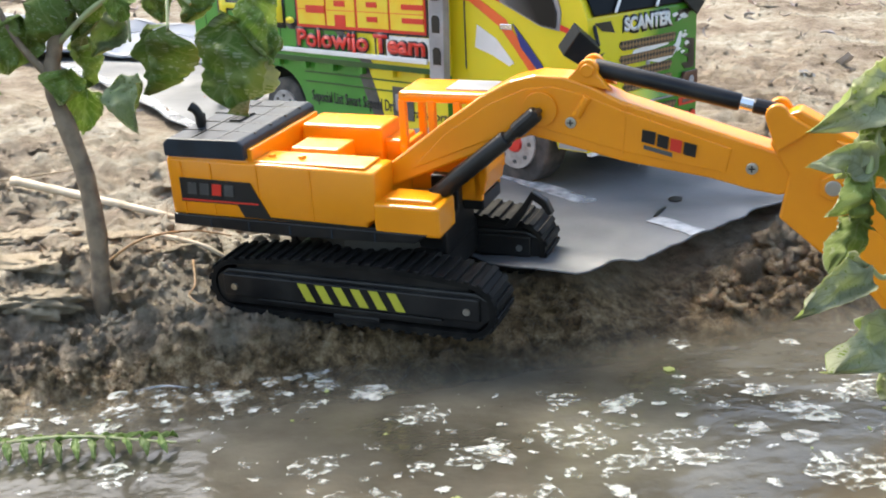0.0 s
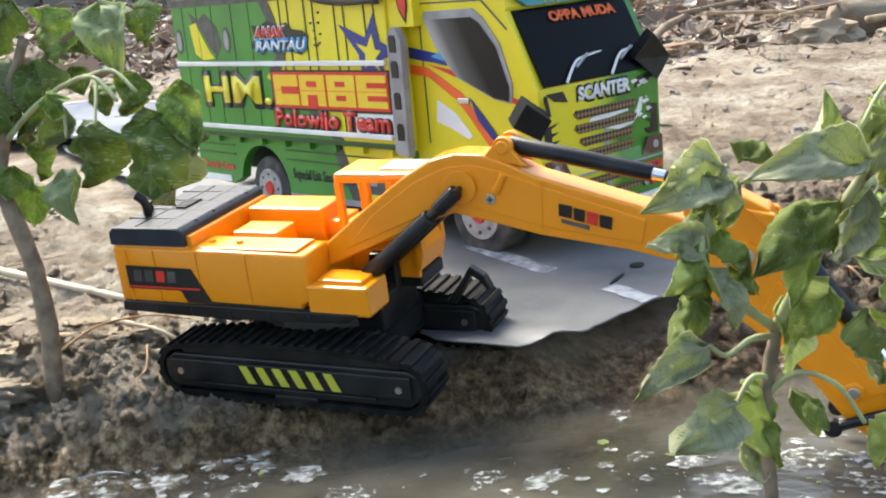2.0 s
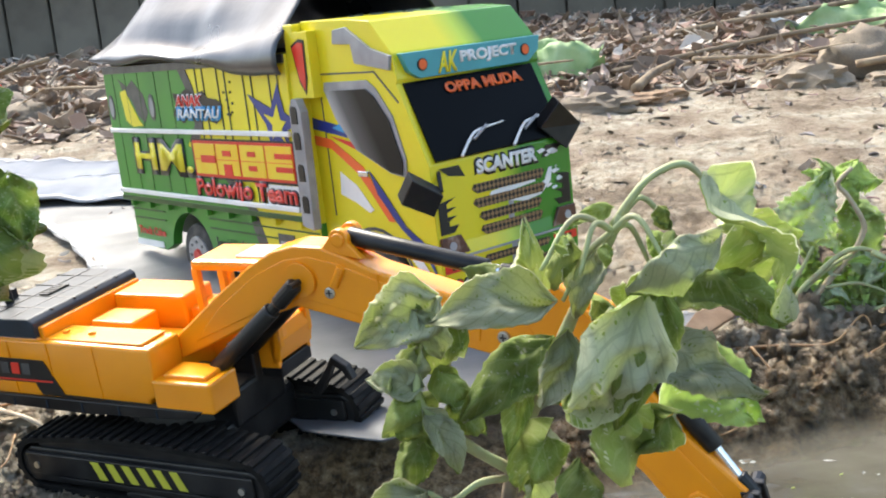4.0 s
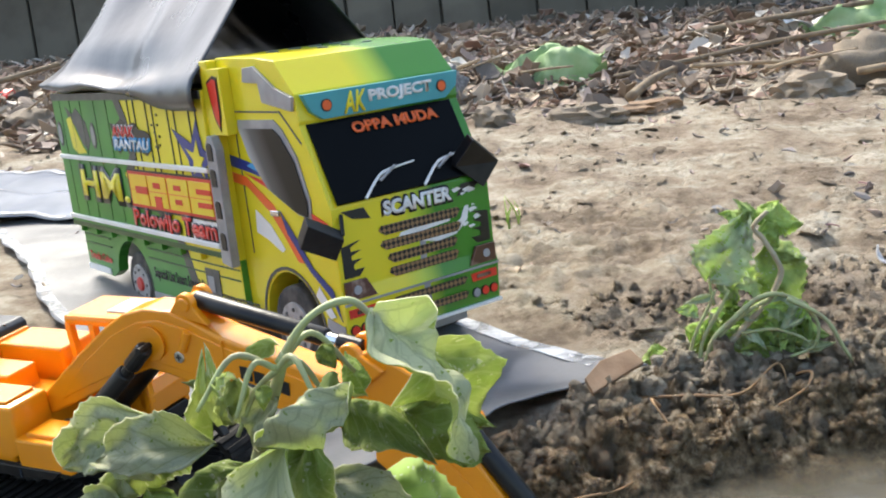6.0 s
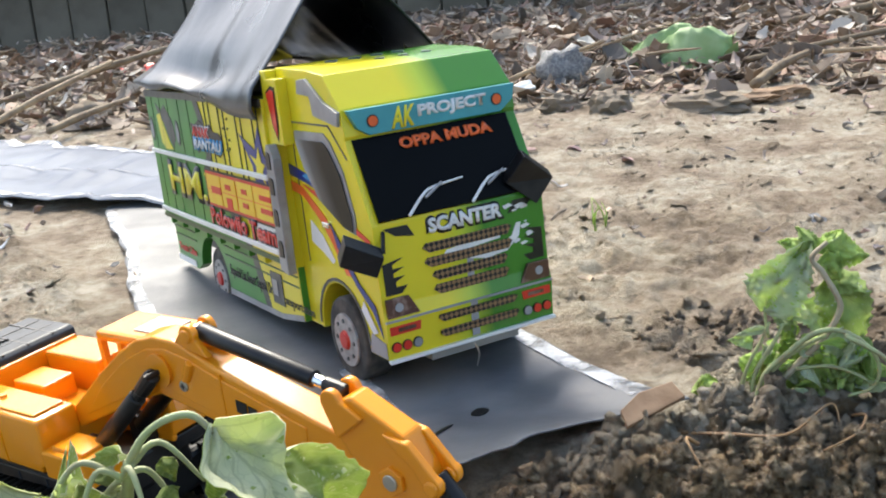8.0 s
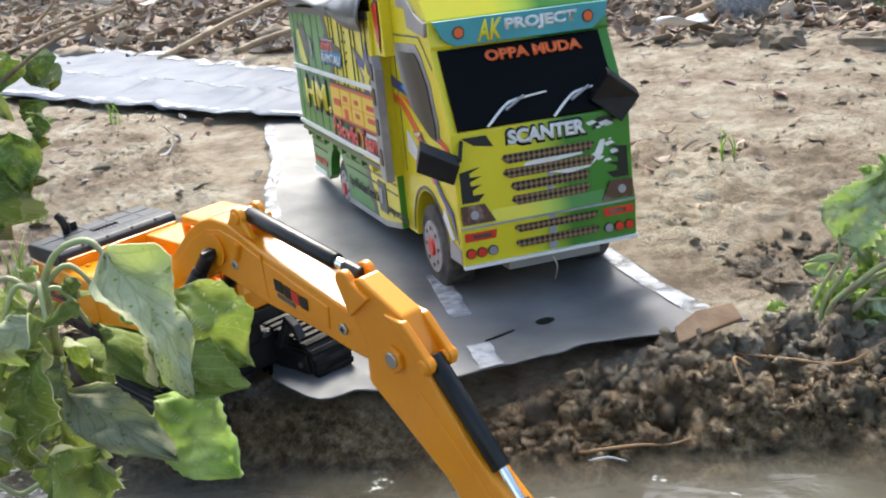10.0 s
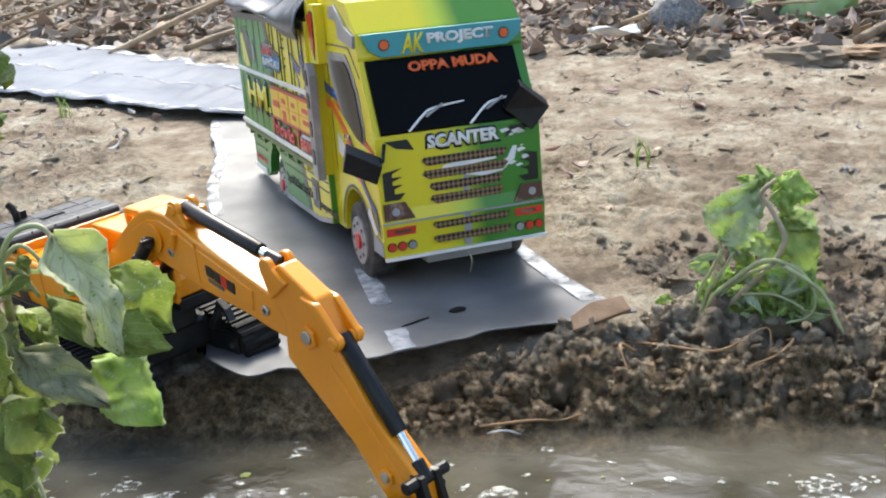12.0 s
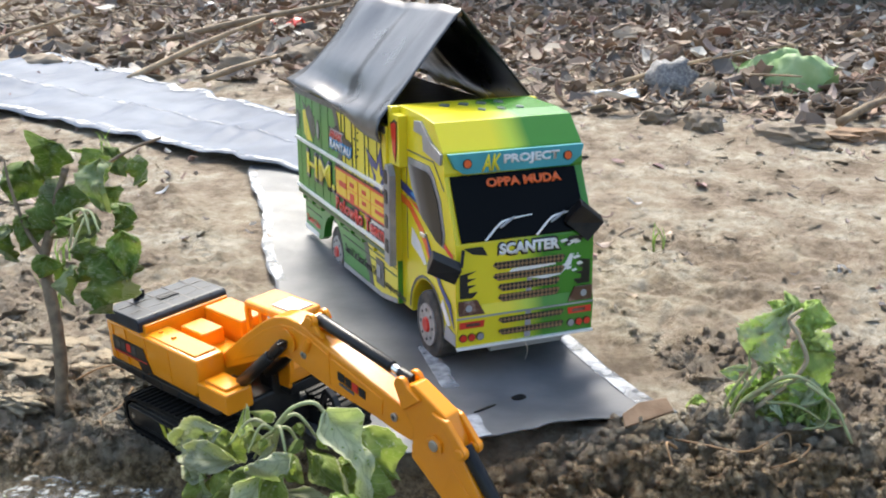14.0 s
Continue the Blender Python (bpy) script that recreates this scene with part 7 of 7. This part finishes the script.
# Part foam and scum, part glints and sky reflections put in as pale flakes.
floating("foam_and_glint_specks", 520, 41, FOAM_GLINTS, "small white foam specks and painted glints on the murky water", (0.0002, 0.0014), near_water, 0.0004)
floating("scum_and_glint_patches", 400, 43, SCUM_GLINTS, "torn thin patches of pale scum and painted sky reflection on the water", (0.003, 0.019), near_water, 0.0003)
floating("foam_and_glint_clots", 170, 47, FOAM_GLINTS, "ragged white foam clots and painted reflections on the murky water", (0.0030, 0.0150), near_water, 0.0006)


def shore_water(r):
    x = r.uniform(-0.34, -0.06)
    return x, float(np.interp(x, SHORE_X, SHORE_Y)) - 0.004 - 0.045 * r.random() ** 1.3


# Shore flecks: foam mixed with glints set in as white flakes.
floating("shore_foam_and_glints", 300, 49, FOAM_GLINTS, "line of white foam flecks and painted glints against the mud", (0.0010, 0.0085), shore_water, 0.0007)
floating("leaf_bits", 40, 42, LEAF_TOP, "small green leaf bits floating on the water", (0.001, 0.006), near_water, 0.0005)
FERN = leaf_material("wet_fern_leaflet", (0.12, 0.22, 0.05), (0.24, 0.34, 0.11), (0.4, 0.48, 0.22), 0.25)
fr = thing("fern_sprig", Matrix.Translation((-0.16, 0.40, 0.004)), "green leaflet sprig floating on the water", "leaf sprig")
part("stem", sweep([(-0.05, 0.0, 0.0), (0.0, 0.004, 0.004), (0.048, 0.0, 0.001)], [0.0008, 0.0005], 6, 5), STEM, fr)
for k in range(14):
    for sgn in (-1, 1):
        x = -0.045 + 0.0066 * k
        me = leaf_mesh((x, 0.002, 0.003), (x + 0.005, 0.002 + sgn * (0.013 - 0.0007 * abs(k - 6)), 0.001), 0.0038, (0.3 * math.sin(k * 2.3), 0.2, 1), FERN, FERN, 0.4, 0.3, 700 + 2 * k + (sgn > 0))
        ob = new("leaflet", me)
        ob.parent = fr
# Pale straws; at the waterline one stands in for a white highlight strip.
root_bits = ((0.196, 0.548, 0.009, 12), (0.285, 0.470, 0.008, -8), (-0.135, 0.468, 0.012, 4))
for x, y, l, rz in root_bits:
    d = Vector((math.cos(radians(rz)), math.sin(radians(rz)), 0))
    p = Vector((x, y, 0.0015))
    ob = new("straw", finish(sweep([p - d * l, p + Vector((0, 0.002, 0.001)), p + d * l], [0.0004, 0.0006, 0.0003], 6, 4), "straw", WORN_GLARE, True))
    tagged(ob, "pale straw and painted white highlight strip on the water", "straw")

# ---- fence behind ----
# The fence's unseen upper part is added height that darkens the water's reflection.
wall = new("wall_north", finish(block(-6, 6, 3.14, 3.18, 0.1, 1.25, 0.002), "wall_north", BOARD))
tagged(wall, "weathered grey board fence behind the litter", "fence", kind="structure")
me = finish(block(-0.062, 0.062, -0.011, 0.011, 0.0, 1.02, 0.003), "board", BOARD)
for k in range(56):
    x = -3.6 + k * 0.130
    ob = new("board", me)
    ob.parent = wall
    ob.location = (x, 3.126 + 0.004 * _r.random(), 0.20 + 0.02 * _r.random())
    ob.rotation_euler = (0, radians(_r.uniform(-0.4, 0.4)), 0)

# ---- single clods that stand out of the bank ----
clod_meshes = []
for k in range(8):
    me = finish(lump(1.0, 140 + k, 0.8, 3, 1.0), "clod", SOIL, True)
    me.attributes.new("damp", "FLOAT", "POINT").data.foreach_set("value", [0.2 + 0.08 * k] * len(me.vertices))
    clod_meshes.append(me)
_c = random.Random(77)
for k in range(190):
    x = _c.uniform(0.10, 0.46) if k % 5 else _c.uniform(-0.30, -0.12)
    y = float(np.interp(x, SHORE_X, SHORE_Y)) + 0.010 + 0.075 * _c.random() ** 1.2
    q = 0.0028 + 0.0062 * _c.random() ** 2.2
    if on_road(x, y) > 0.25:
        continue
    ob = new("clod", clod_meshes[_c.randrange(8)])
    ob.parent = ground
    ob.matrix_local = Matrix.Translation(on_ground(x, y, -0.12 * q)) @ Euler((_c.uniform(0, 6), _c.uniform(0, 6), _c.uniform(0, 6))).to_matrix().to_4x4() @ Matrix.Diagonal((q * 1.3, q, q * 0.8, 1))
